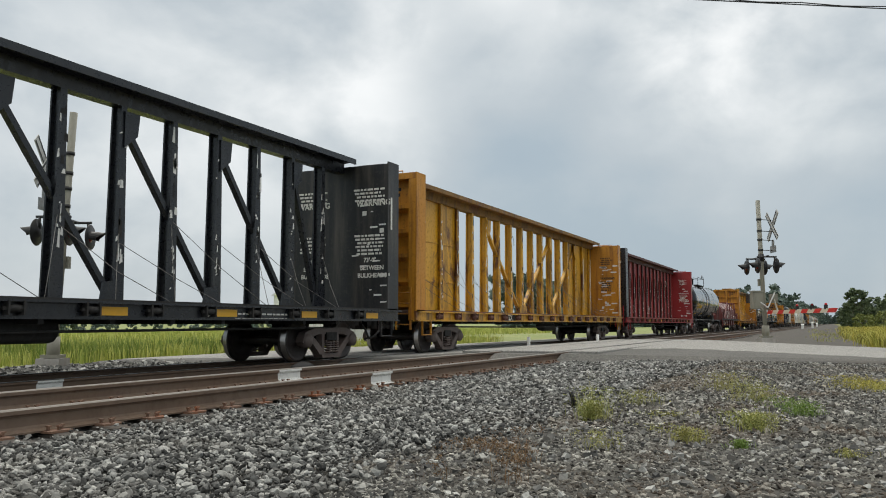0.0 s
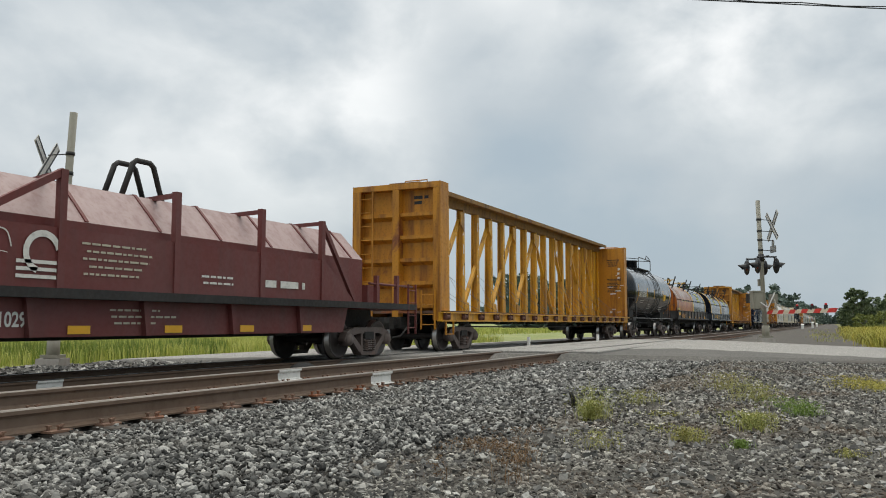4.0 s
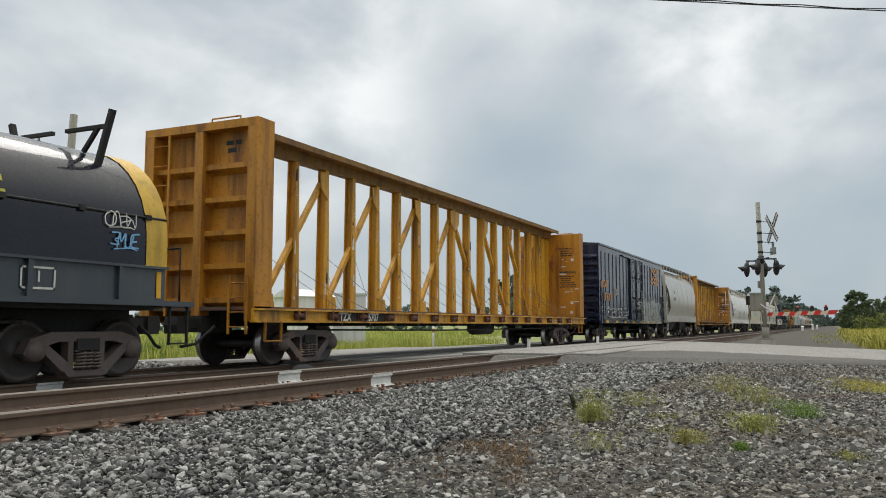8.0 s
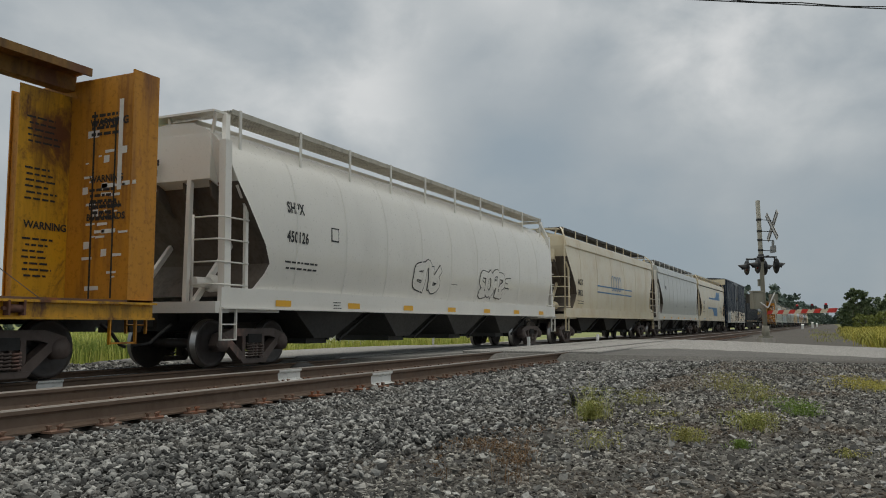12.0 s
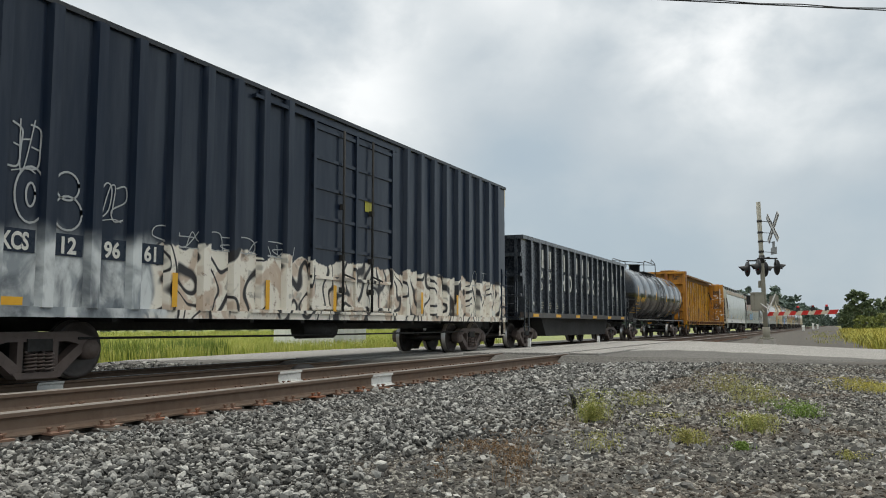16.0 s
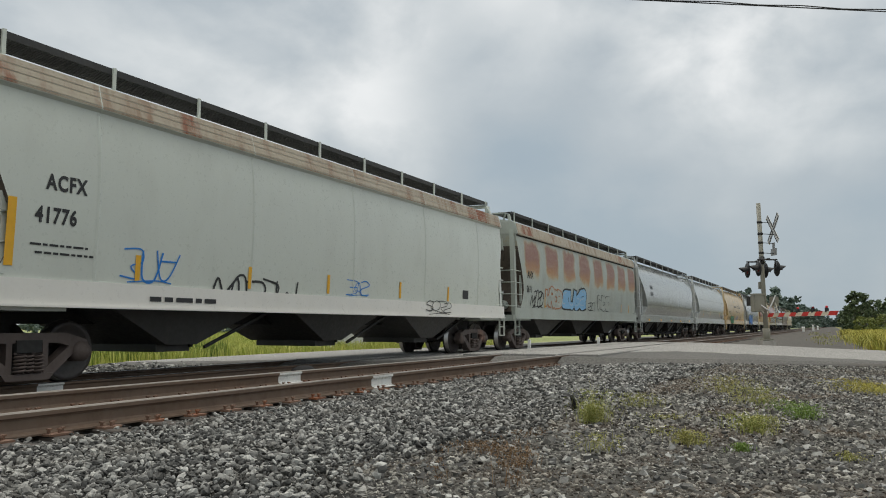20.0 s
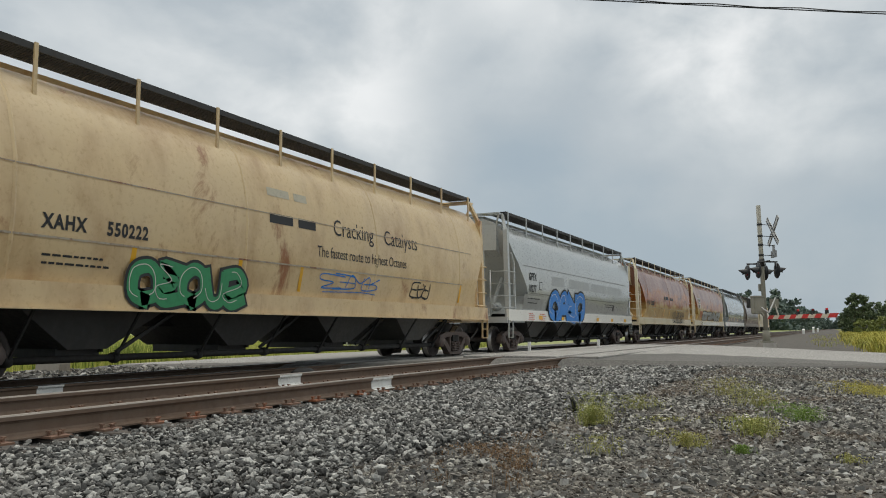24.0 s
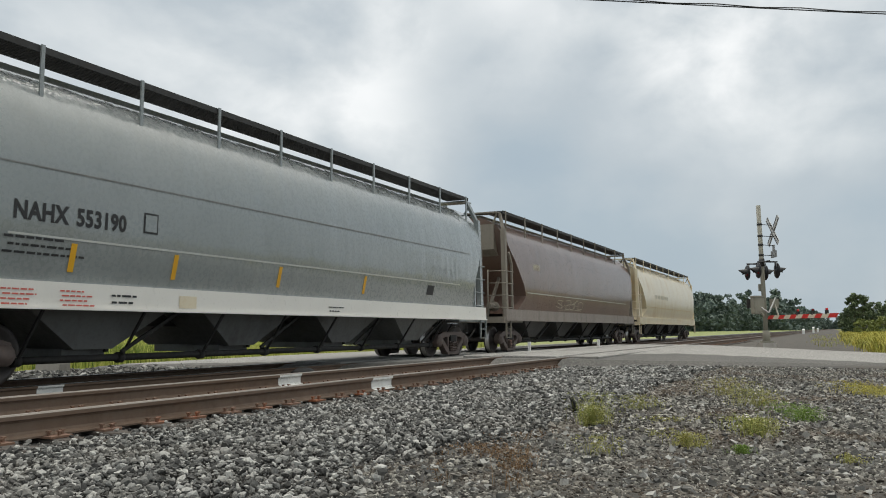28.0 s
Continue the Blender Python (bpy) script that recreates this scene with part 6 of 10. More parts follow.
# ---- centerbeam flat cars ----
def centerbeam(car, half, paint_mat, beam_mat=None, web=False, end_mat=None, axle=2.3, seed=1, deck_mat=None, straps=0, start=0.0, span=2, outward=False, front_mat=None, panels=0, pitch=1.245, off_mid=0):
    """A lumber flat car: deck, end bulkheads and a truss down the middle. half: half its length over the bulkheads; start: one post's x;
    span: bays that a brace crosses; outward: braces rise towards the ends; panels: bays closed by plates at each end."""
    beam_mat, end_mat, deck_mat = beam_mat or paint_mat, end_mat or paint_mat, deck_mat or DECK_RUST
    rnd = random.Random(seed)
    hw, thick, top = 1.42, 0.5, 4.78
    inner = half - thick
    xs = [start + pitch * k for k in range(-9, 10) if abs(start + pitch * k) < inner - 0.3]
    # deck and sills
    bm = bmesh.new()
    box(bm, -half + 0.02, half - 0.02, -hw, hw, 1.1, 1.17)
    part("deck", bm, deck_mat, car, "rusty steel deck")
    for s in (-1, 1):
        bm = bmesh.new()
        y = s * hw
        ring = [(-0.1, 0.87), (0.05, 0.87), (0.05, 0.9), (0, 0.9), (0, 1.1), (0.1, 1.1), (0.1, 1.135), (-0.06, 1.135), (-0.06, 0.9), (-0.1, 0.9)]
        a, b = [[bm.verts.new((x, y + s * u, z)) for u, z in ring] for x in (-half, half)]
        for i in range(10):
            bm.faces.new((a[i], a[(i + 1) % 10], b[(i + 1) % 10], b[i]))
        bm.faces.new(a)
        bm.faces.new(b)
        part("side_sill", bm, paint_mat, car)
    bm = bmesh.new()
    box(bm, -half + 0.4, half - 0.4, -0.3, 0.3, 0.8, 1.1)
    part("center_sill", bm, UNDER, car)
    bm = bmesh.new()
    box(bm, -0.05, 0.05, -hw + 0.06, hw - 0.06, 0.8, 1.098)
    bearer = finish("cross_bearer", bm, UNDER)
    for x in xs[1:-1]:
        again("cross_bearer", bearer, car, pose(x, 0, 0))
    bm = bmesh.new()
    pipe(bm, [(-half + 2.5, -hw + 0.35, 0.72), (-2.0, -hw + 0.35, 0.68), (half - 2.5, -hw + 0.35, 0.72)], 0.025, 6)
    pipe(bm, [(0.6, -0.75, 0.72), (2.0, -0.75, 0.72)], 0.2, 12)
    part("brake_gear", bm, UNDER, car)
    # winches under the deck edge
    bm = bmesh.new()
    pipe(bm, [(-0.1, 0, 0), (0.1, 0, 0)], 0.055, 8)
    box(bm, -0.13, -0.1, -0.06, 0.1, -0.09, 0.11)
    box(bm, 0.1, 0.13, -0.06, 0.1, -0.09, 0.11)
    box(bm, -0.18, -0.13, -0.025, 0.025, -0.025, 0.025)
    me = finish("winch", bm, WINCH if paint_mat is not BLACK_CAR else UNDER)
    for s in (-1, 1):
        for i, x in enumerate(xs):
            if s < 0 or i % 3 == 0:
                again("winch", me, car, pose(x - 0.5, s * (hw + 0.05), 1.01))
    # end bulkheads
    bm = bmesh.new()
    prism(bm, [(0.0, 0.1), (0.0, -0.1), (0.19, 0.0), (0.19, 0.1)], -hw + 0.235, hw - 0.235)
    rib = finish("rib", bm, end_mat)
    bm = bmesh.new()
    box(bm, -0.15, 0.145, -0.1, 0.1, 0.9, top - 0.165)
    upright = finish("corner_post", bm, end_mat)
    for s in (-1, 1):
        bm = bmesh.new()
        a, b = sorted((s * inner, s * (half - 0.28)))
        box(bm, a, b, -hw + 0.035, hw - 0.035, 1.172, top - 0.04)
        wall = part("bulkhead", bm, end_mat, car, "ribbed steel end bulkhead")
        turn = pose(0, 0, 0) if s > 0 else pose(0, 0, 0, 0, 0, 180)
        for y in (-hw + 0.135, 0.0, hw - 0.135):
            again("corner_post", upright, wall, turn @ pose(half - 0.15, y, 0))
        for z in (1.25, 1.9, 2.55, 3.2, 3.85):
            again("rib", rib, wall, turn @ pose(half - 0.285, 0, z))
        bm = bmesh.new()
        o0, o1 = sorted((s * (half - 0.3), s * (half - 0.004)))
        box(bm, o0, o1, -hw + 0.034, hw - 0.034, top - 0.16, top)
        part("cap", bm, end_mat, wall)
        e0, e1 = sorted((s * (inner - 0.03), s * half))
        for y in (-hw, hw - 0.03):
            bm = bmesh.new()
            box(bm, e0, e1, y, y + 0.03, 1.14, top + 0.004)
            part("edge_plate", bm, end_mat, wall)
        ladder(car, s * (half + 0.02), 0.95, 1.0, 4.6, 0.42, end_mat, 9, "y")
        ladder(car, s * (half + 0.02), -1.05, 0.65, 1.75, 0.42, end_mat, 4, "y")
        bm = bmesh.new()
        for x in (s * (half - 0.35), s * (half - 0.85)):
            beam(bm, (x, -hw, 0.9), (x, -hw, 0.5), 0.05, 0.025)
        beam(bm, (s * (half - 0.35), -hw, 0.52), (s * (half - 0.85), -hw, 0.52), 0.05, 0.025)
        part("stirrup_step", bm, end_mat, car)
        grab(car, [(s * (half - 0.02), -1.0, top), (s * (half - 0.02), -1.0, top + 0.06), (s * (half - 0.02), -0.3, top + 0.06), (s * (half - 0.02), -0.3, top)], end_mat)
        if s < 0 and front_mat:
            for ob in [wall] + list(wall.children):
                if ob.name.startswith(("bulkhead", "cap", "edge_plate")):
                    ob.data.materials[0] = front_mat
            upright, rib = upright.copy(), rib.copy()
            upright.materials[0] = rib.materials[0] = end_mat
            for ob in wall.children:
                if ob.name.startswith(("corner_post", "rib")):
                    ob.data.materials[0] = front_mat
    # top chord: a wide shallow trough, lips turned down, flat underside, a stem down to the posts
    bm = bmesh.new()
    ring = [(-0.5, 4.8), (-0.5, 4.93), (0.5, 4.93), (0.5, 4.8), (0.46, 4.8), (0.45, 4.87), (0.15, 4.84), (0.12, 4.6), (-0.12, 4.6), (-0.15, 4.84), (-0.45, 4.87), (-0.46, 4.8)]
    a = [bm.verts.new((-inner + 0.032, y, z - 0.02)) for y, z in ring]
    b = [bm.verts.new((inner - 0.032, y, z - 0.02)) for y, z in ring]
    for i in range(12):
        bm.faces.new((a[i], a[(i + 1) % 12], b[(i + 1) % 12], b[i]))
    bm.faces.new(a)
    bm.faces.new(b)
    part("top_chord", bm, CHORD if beam_mat in (YELLOW, YELLOW_NEW) else beam_mat, car)
    # posts, braces, gussets, cables
    bm = bmesh.new()
    ring = [(-1, -0.12), (1, -0.12), (1, -0.085), (0.22, -0.085), (0.22, 0.085), (1, 0.085), (1, 0.12), (-1, 0.12), (-1, 0.085), (-0.22, 0.085), (-0.22, -0.085), (-1, -0.085)]
    a, b = [[bm.verts.new((x * w, y, z)) for x, y in ring] for w, z in ((0.125, 1.15), (0.06, 4.6))]
    for i in range(12):
        bm.faces.new((a[i], a[(i + 1) % 12], b[(i + 1) % 12], b[i]))
    post = finish("post", bm, beam_mat)
    if web:
        post.materials[0] = RED_RIB
    for x in xs:
        again("post", post, car, pose(x, 0, 0))
    plated = xs[:panels] + xs[len(xs) - panels:] if panels else []
    if not web:
        mid = min(range(len(xs)), key=lambda i: abs(xs[i])) + off_mid
        ends = []
        for k in range(mid, len(xs) - span - panels + 1, span):
            ends.append((xs[k], xs[min(k + span, len(xs) - 1)]))
        for k in range(mid, span - 1 + panels, -span):
            ends.append((xs[k], xs[max(k - span, 0)]))
        for xa, xb in ends:
            low, high = (xa, xb) if outward else (xb, xa)
            g = 1 if high > low else -1
            bm = bmesh.new()
            beam(bm, (low + g * 0.12, 0.0, 1.3), (high - g * 0.12, 0.0, 4.25), 0.13, 0.1)
            part("diagonal_brace", bm, beam_mat, car)
            bm = bmesh.new()
            prism(bm, [(high, 4.5), (high - g * 0.34, 4.5), (high - g * 0.3, 4.1), (high, 3.85)], -0.15, -0.125)
            part("gusset", bm, beam_mat, car)
            bm = bmesh.new()
            prism(bm, [(low, 1.17), (low + g * 0.42, 1.17), (low + g * 0.36, 1.5), (low, 1.55)], -0.15, -0.125)
            part("gusset", bm, beam_mat, car)
        for i, x in enumerate(xs[:-1]):
            for g in ((-1, 1) if i % 3 else (1 - 2 * (i % 2),)):
                za, xa, xb = rnd.uniform(2.1, 2.7), x + (0.0 if g > 0 else 1.2), x + (1.2 if g > 0 else 0.0)
                bm = bmesh.new()
                pipe(bm, [(xa, -0.13, za), ((xa + xb) / 2, -0.76, (za + 1.16) / 2 - rnd.uniform(0.02, 0.12)), (xb, -1.4, 1.14)], 0.006, 4)
                part("tie_down_cable", bm, CABLE, car, "slack steel tie-down cable")
    for x0, x1 in zip([-inner] + xs, xs + [inner]) if (web or panels) else ():
        if not web and not (x0 in plated or x1 in plated):
            continue
        bm = bmesh.new()
        cx = (x0 + x1) / 2
        bay = x1 - x0
        if web and -7.9 < cx < 7.8:
            cz, rx, rz, n = 3.07, 0.36, 0.86, 32
            for y0, y1 in ((-0.015, 0.0),):
                inn, out = [], []
                for k in range(n):
                    a = 2 * math.pi * (k + 0.5) / n
                    c, s_ = math.cos(a), math.sin(a)
                    q = min((bay / 2) / max(abs(c), 1e-6), 1.73 / max(abs(s_), 1e-6))
                    inn.append((cx + rx * c, cz + rz * s_))
                    out.append((cx + q * c, cz - 0.18 + q * s_))
                va = [[bm.verts.new((p[0], y, p[1])) for p in inn] for y in (y0, y1)]
                vb = [[bm.verts.new((p[0], y, p[1])) for p in out] for y in (y0, y1)]
                for k in range(n):
                    j = (k + 1) % n
                    bm.faces.new((va[0][k], va[0][j], vb[0][j], vb[0][k]))
                    bm.faces.new((va[1][k], vb[1][k], vb[1][j], va[1][j]))
                    bm.faces.new((va[0][k], va[1][k], va[1][j], va[0][j]))
        else:
            box(bm, x0, x1, -0.015, 0.0, 1.17, 4.6)
            for z in (2.1, 3.3):
                box(bm, x0 + 0.1, x1 - 0.1, -0.05, -0.015, z, z + 0.05)
        part("web_panel", bm, beam_mat, car)
    # torn wrap stuck to the posts, white and black
    for shade, keep in ((STRAP, 1.0), (UNDER, 0.45)):
        bm = bmesh.new()
        for x in xs:
            for _ in range(14 if web else rnd.randint(7, 13) if straps else 4):
                if web:
                    u, z, w, k = x + rnd.uniform(-0.12, 0.03), rnd.uniform(1.3, 3.2), rnd.uniform(0.05, 0.12), rnd.uniform(0.015, 0.06)
                else:
                    z = rnd.uniform(1.4, 4.2)
                    u, w, k = x + rnd.uniform(-0.11, 0.03), rnd.uniform(0.03, 0.09), rnd.choice((0.03, 0.05, 0.08, 0.14, 0.3))
                t = rnd.uniform(-0.03, 0.04)
                if rnd.random() < keep:
                    bm.faces.new([bm.verts.new(p) for p in ((u, -0.124, z), (u + w, -0.124, z + t), (u + w * 0.9, -0.124, z + k + t), (u + w * rnd.uniform(0.1, 0.5), -0.124, z + k))])
        tagged(part("torn_wrap", bm, shade, car), "scraps of torn %s lumber wrap" % ("white" if shade is STRAP else "black"), kind="stuff")
    if straps and not web:
        # loose ends that hang from the posts
        for x in rnd.sample(xs, 5):
            z, g = rnd.uniform(2.4, 4.2), rnd.choice((-1, 1))
            bm = bmesh.new()
            ribbon(bm, [(x, z), (x + g * 0.1, z + 0.06), (x + g * 0.2, z - 0.08), (x + g * 0.24, z - 0.3)], 0.05, lambda h: 0.14, 0.0)
            part("loose_strap", bm, UNDER, car, "loose end of black lumber wrap")
    trucks(car, half - axle)
    coupler(car, half)
    return inner, hw


def scuffs(car, half, hw, material, seed, n=40):
    """Scraped patches on the rear bulkhead's inner face and near edge."""
    rnd = random.Random(seed)
    bm = bmesh.new()
    f = half - 0.5 - 0.006
    for _ in range(n):
        y, z, w, k = -rnd.uniform(0.35, hw - 0.2), rnd.uniform(1.3, 3.8), *rnd.choice(((0.07, 0.03), (0.2, 0.04), (0.3, 0.07), (0.12, 0.12), (0.22, 0.05)))
        bm.faces.new([bm.verts.new(p) for p in ((f, y, z), (f, y - w, z + 0.01), (f, y - w, z + k), (f, y, z + k))])
    tagged(part("scrape_marks", bm, material, car), "scraped patches of bare paint", kind="stuff")


# ---- tank cars ----
def tank_car(car, half, r=1.5, cz=2.68, dome=0.45, seed=1, seams=4, lx=0.55, px=0.0, bands=0):
    rnd = random.Random(seed)
    e = half - 0.12
    surf = lambda z: math.sqrt(max(0.01, r * r - (z - cz) ** 2))
    bm = bmesh.new()
    prof = [(0.0, -e - 0.0)]
    for k in range(1, 7):
        a = k / 6 * math.pi / 2
        prof.append((r * math.sin(a), -e + 0.62 * (1 - math.cos(a))))
    prof += [(r, y) for y in np.linspace(-e + 0.8, e - 0.8, 9)]
    for k in range(6, 0, -1):
        a = k / 6 * math.pi / 2
        prof.append((r * math.sin(a), e - 0.62 * (1 - math.cos(a))))
    prof.append((0.0, e))
    lathe(bm, prof, 48)
    shift(bm, pose(0, 0, cz, 0, 0, -90))
    tank = part("tank", bm, TANK, car, "glossy black cylindrical tank")
    for x in np.linspace(-e + 1.0, e - 1.0, seams + 2)[1:-1]:
        bm = bmesh.new()
        lathe(bm, [(r + 0.001, -0.03), (r + 0.009, -0.02), (r + 0.009, 0.02), (r + 0.001, 0.03)], 48)
        shift(bm, pose(x, 0, cz, 0, 0, -90))
        part("weld_seam", bm, TANK, tank)
    if bands:
        # sheets of the jacket, every other one a little duller
        for k in range(0, bands, 2):
            x0, x1 = (-e + 0.7 + (2 * e - 1.4) * q / bands for q in (k, k + 1))
            bm = bmesh.new()
            lathe(bm, [(r + 0.001, x0), (r + 0.006, x0 + 0.01), (r + 0.006, x1 - 0.01), (r + 0.001, x1)], 48)
            shift(bm, pose(0, 0, cz, 0, 0, -90))
            part("jacket_sheet", bm, TANK_DULL, tank, "duller sheet of the tank jacket")
    # manway, platform and rails
    bm = bmesh.new()
    lathe(bm, [(0.0, 0.0), (dome, 0.0), (dome, 0.46), (dome + 0.04, 0.46), (dome + 0.04, 0.53), (0.0, 0.55)], 20)
    shift(bm, pose(px, 0, cz + r - 0.06, 90))
    part("manway", bm, TANK, car, "round bolted manway housing")
    zp = cz + r - 0.08
    bm = bmesh.new()
    for x in (-1.6, -0.5, 0.5, 1.6):
        beam(bm, (px + x, -0.95, zp - 0.055), (px + x, 0.97, zp - 0.055), 0.05, 0.05, (1, 0, 0))
        for y in (-0.9, 0.9):
            beam(bm, (px + x, y, zp - 0.05), (px + x, y * 0.8, zp - 0.45), 0.05, 0.04, (1, 0, 0))
    deck = part("platform", bm, GRATE, car, "open steel walkway platform")
    bm = bmesh.new()
    box(bm, px - 1.75, px + 1.75, 0.0, 0.06, zp - 0.03, zp)
    slat = finish("slat", bm, GRATE)
    for y in (-0.95, 0.55):
        for i in range(5):
            again("slat", slat, deck, pose(0, y + i * 0.085, 0))
    zr, lo = zp + 0.86, zp + 0.62
    for y, pts in ((-0.95, [(-1.75, zp), (-1.75, lo - 0.12), (-1.6, lo), (-0.3, lo), (1.75, lo)]), (-0.95, [(0.45, lo), (0.45, zr - 0.12), (0.6, zr), (1.65, lo + 0.06)]), (-0.95, [(1.75, zp), (1.75, lo)]),
                   (0.95, [(-1.75, zp), (-1.75, zr - 0.12), (-1.6, zr), (1.6, zr), (1.75, zr - 0.12), (1.75, zp)]), (0.95, [(0.2, zp), (0.2, zr)])):
        bm = bmesh.new()
        pipe(bm, [(px + q, y, z) for q, z in pts], 0.025, 6)
        part("safety_rail", bm, GRATE, car)
    for x, z in ((-1.75, lo - 0.1), (1.75, lo - 0.02)):
        bm = bmesh.new()
        pipe(bm, [(px + x, -0.95, z), (px + x, 0.95, zr - 0.14)], 0.022, 6)
        part("safety_rail", bm, GRATE, car)
    # curved side ladder
    bm = bmesh.new()
    arc = [((-surf(z) - 0.1), z) for z in np.linspace(1.3, cz + r * 0.72, 9)] + [(-0.95, zp)]
    for x in (lx, lx + 0.48):
        pipe(bm, [(x, y, z) for y, z in [(-1.5, 0.75)] + arc], 0.022, 5)
    for k in range(13):
        z = 0.85 + k * 0.255
        if z < cz + r * 0.85:
            y = -surf(max(z, 1.5)) - 0.1 if z > 1.3 else -1.5
            pipe(bm, [(lx, y, z), (lx + 0.48, y, z)], 0.016, 5)
    part("ladder", bm, GRATE, car, "curved steel side ladder")
    # saddles, sills, end platforms, side rods
    for s in (-1, 1):
        bm = bmesh.new()
        a, b = sorted((s * (half - 2.4), s * (half - 0.05)))
        box(bm, a, b, -0.3, 0.3, 0.75, 1.12)
        prism(bm, [(s * (half - 2.1), 1.0), (s * (half - 1.0), 1.0), (s * (half - 1.15), 1.75), (s * (half - 1.95), 1.75)], -1.0, 1.0)
        part("stub_sill", bm, UNDER, car)
        bm = bmesh.new()
        a, b = sorted((s * (half - 0.75), s * half))
        box(bm, a, b, -1.45, 1.45, 1.1, 1.18)
        box(bm, a, b, -1.45, -1.38, 0.98, 1.1)
        part("end_platform", bm, GRATE, car)
        bm = bmesh.new()
        pipe(bm, [(s * (half - 0.7), -1.42, 1.15), (s * (half - 0.7), -1.42, 2.12), (s * (half - 0.62), -1.42, 2.2), (s * half, -1.3, 2.2), (s * half, 1.3, 2.2)], 0.024, 6)
        pipe(bm, [(s * (half - 0.05), -1.2, 1.15), (s * (half - 0.05), -1.2, 2.2)], 0.022, 6)
        part("end_rail", bm, GRATE, car)
        bm = bmesh.new()
        beam(bm, (s * (half - 0.15), -1.43, 1.1), (s * (half - 0.15), -1.43, 0.5), 0.05, 0.025)
        beam(bm, (s * (half - 0.55), -1.43, 1.1), (s * (half - 0.55), -1.43, 0.5), 0.05, 0.025)
        beam(bm, (s * (half - 0.15), -1.43, 0.52), (s * (half - 0.55), -1.43, 0.52), 0.05, 0.025)
        part("stirrup_step", bm, GRATE, car)
        bm = bmesh.new()
        beam(bm, (s * (half - 1.3), -1.35, 1.1), (s * (half - 1.3), -surf(1.9) - 0.02, 1.95), 0.1, 0.04, (1, 0, 0))
        part("brace", bm, GRATE, car)
    bm = bmesh.new()
    pipe(bm, [(-half + 0.7, -1.45, 1.12), (half - 0.7, -1.45, 1.12)], 0.03, 6)
    part("side_rod", bm, GRATE_GREY, car, "pale steel side rod")
    bm = bmesh.new()
    pipe(bm, [(-half + 2.6, -0.5, 0.86), (half - 2.6, -0.5, 0.86)], 0.035, 6)
    for x in (-2.2, -1.4, 1.1, 1.9):
        for q in (0, 0.34):
            beam(bm, (x + q, -0.75, 1.1), (x + q, -0.75, 0.62), 0.04, 0.02)
        beam(bm, (x, -0.75, 0.63), (x + 0.34, -0.75, 0.63), 0.04, 0.02)
    lathe_k = len(bm.verts)
    lathe(bm, [(0.0, -0.25), (0.17, -0.25), (0.2, 0.0), (0.12, 0.2), (0.0, 0.25)], 12)
    shift(bm, pose(0, 0, 0.9, 90), lathe_k)
    part("brake_rigging", bm, UNDER, car)
    trucks(car, half - 1.5)
    coupler(car, half)
    return surf, e


# ---- covered hoppers ----
LEVELS = [(1.32, 1.41, 1.25), (1.5, 1.445, 1.5), (1.75, 1.495, 1.85), (1.95, 1.54, 2.0), (2.3, 1.565, 1.75), (2.7, 1.57, 1.3), (3.05, 1.55, 0.95), (3.4, 1.48, 0.66), (3.75, 1.385, 0.5),
          (4.03, 1.25, 0.42), (4.25, 1.06, 0.38), (4.41, 0.83, 0.36), (4.52, 0.55, 0.36), (4.55, 0.0, 0.36)]
EAVED = [(1.32, 1.5, 1.0), (1.5, 1.505, 1.2), (1.75, 1.515, 1.5), (2.05, 1.53, 1.7), (2.4, 1.545, 1.5), (2.8, 1.55, 1.1), (3.2, 1.54, 0.7), (3.55, 1.52, 0.42), (3.9, 1.47, 0.34),
         (3.95, 1.475, 0.33), (3.99, 1.53, 0.32), (4.03, 1.53, 0.32), (4.36, 1.44, 0.32), (4.4, 1.36, 0.33), (4.47, 0.95, 0.33), (4.54, 0.45, 0.33), (4.56, 0.0, 0.33)]

STEEP = [(z, w, min(e, 0.35 + (e - 0.33) * 0.45)) for z, w, e in EAVED]
BARREL = [(z, w, 0.36 + (e - 0.36) * 0.66) for z, w, e in LEVELS]


def profile(levels):
    zs, ws = [p[0] for p in levels], [p[1] for p in levels]
    return lambda z: float(np.interp(z, zs, ws))


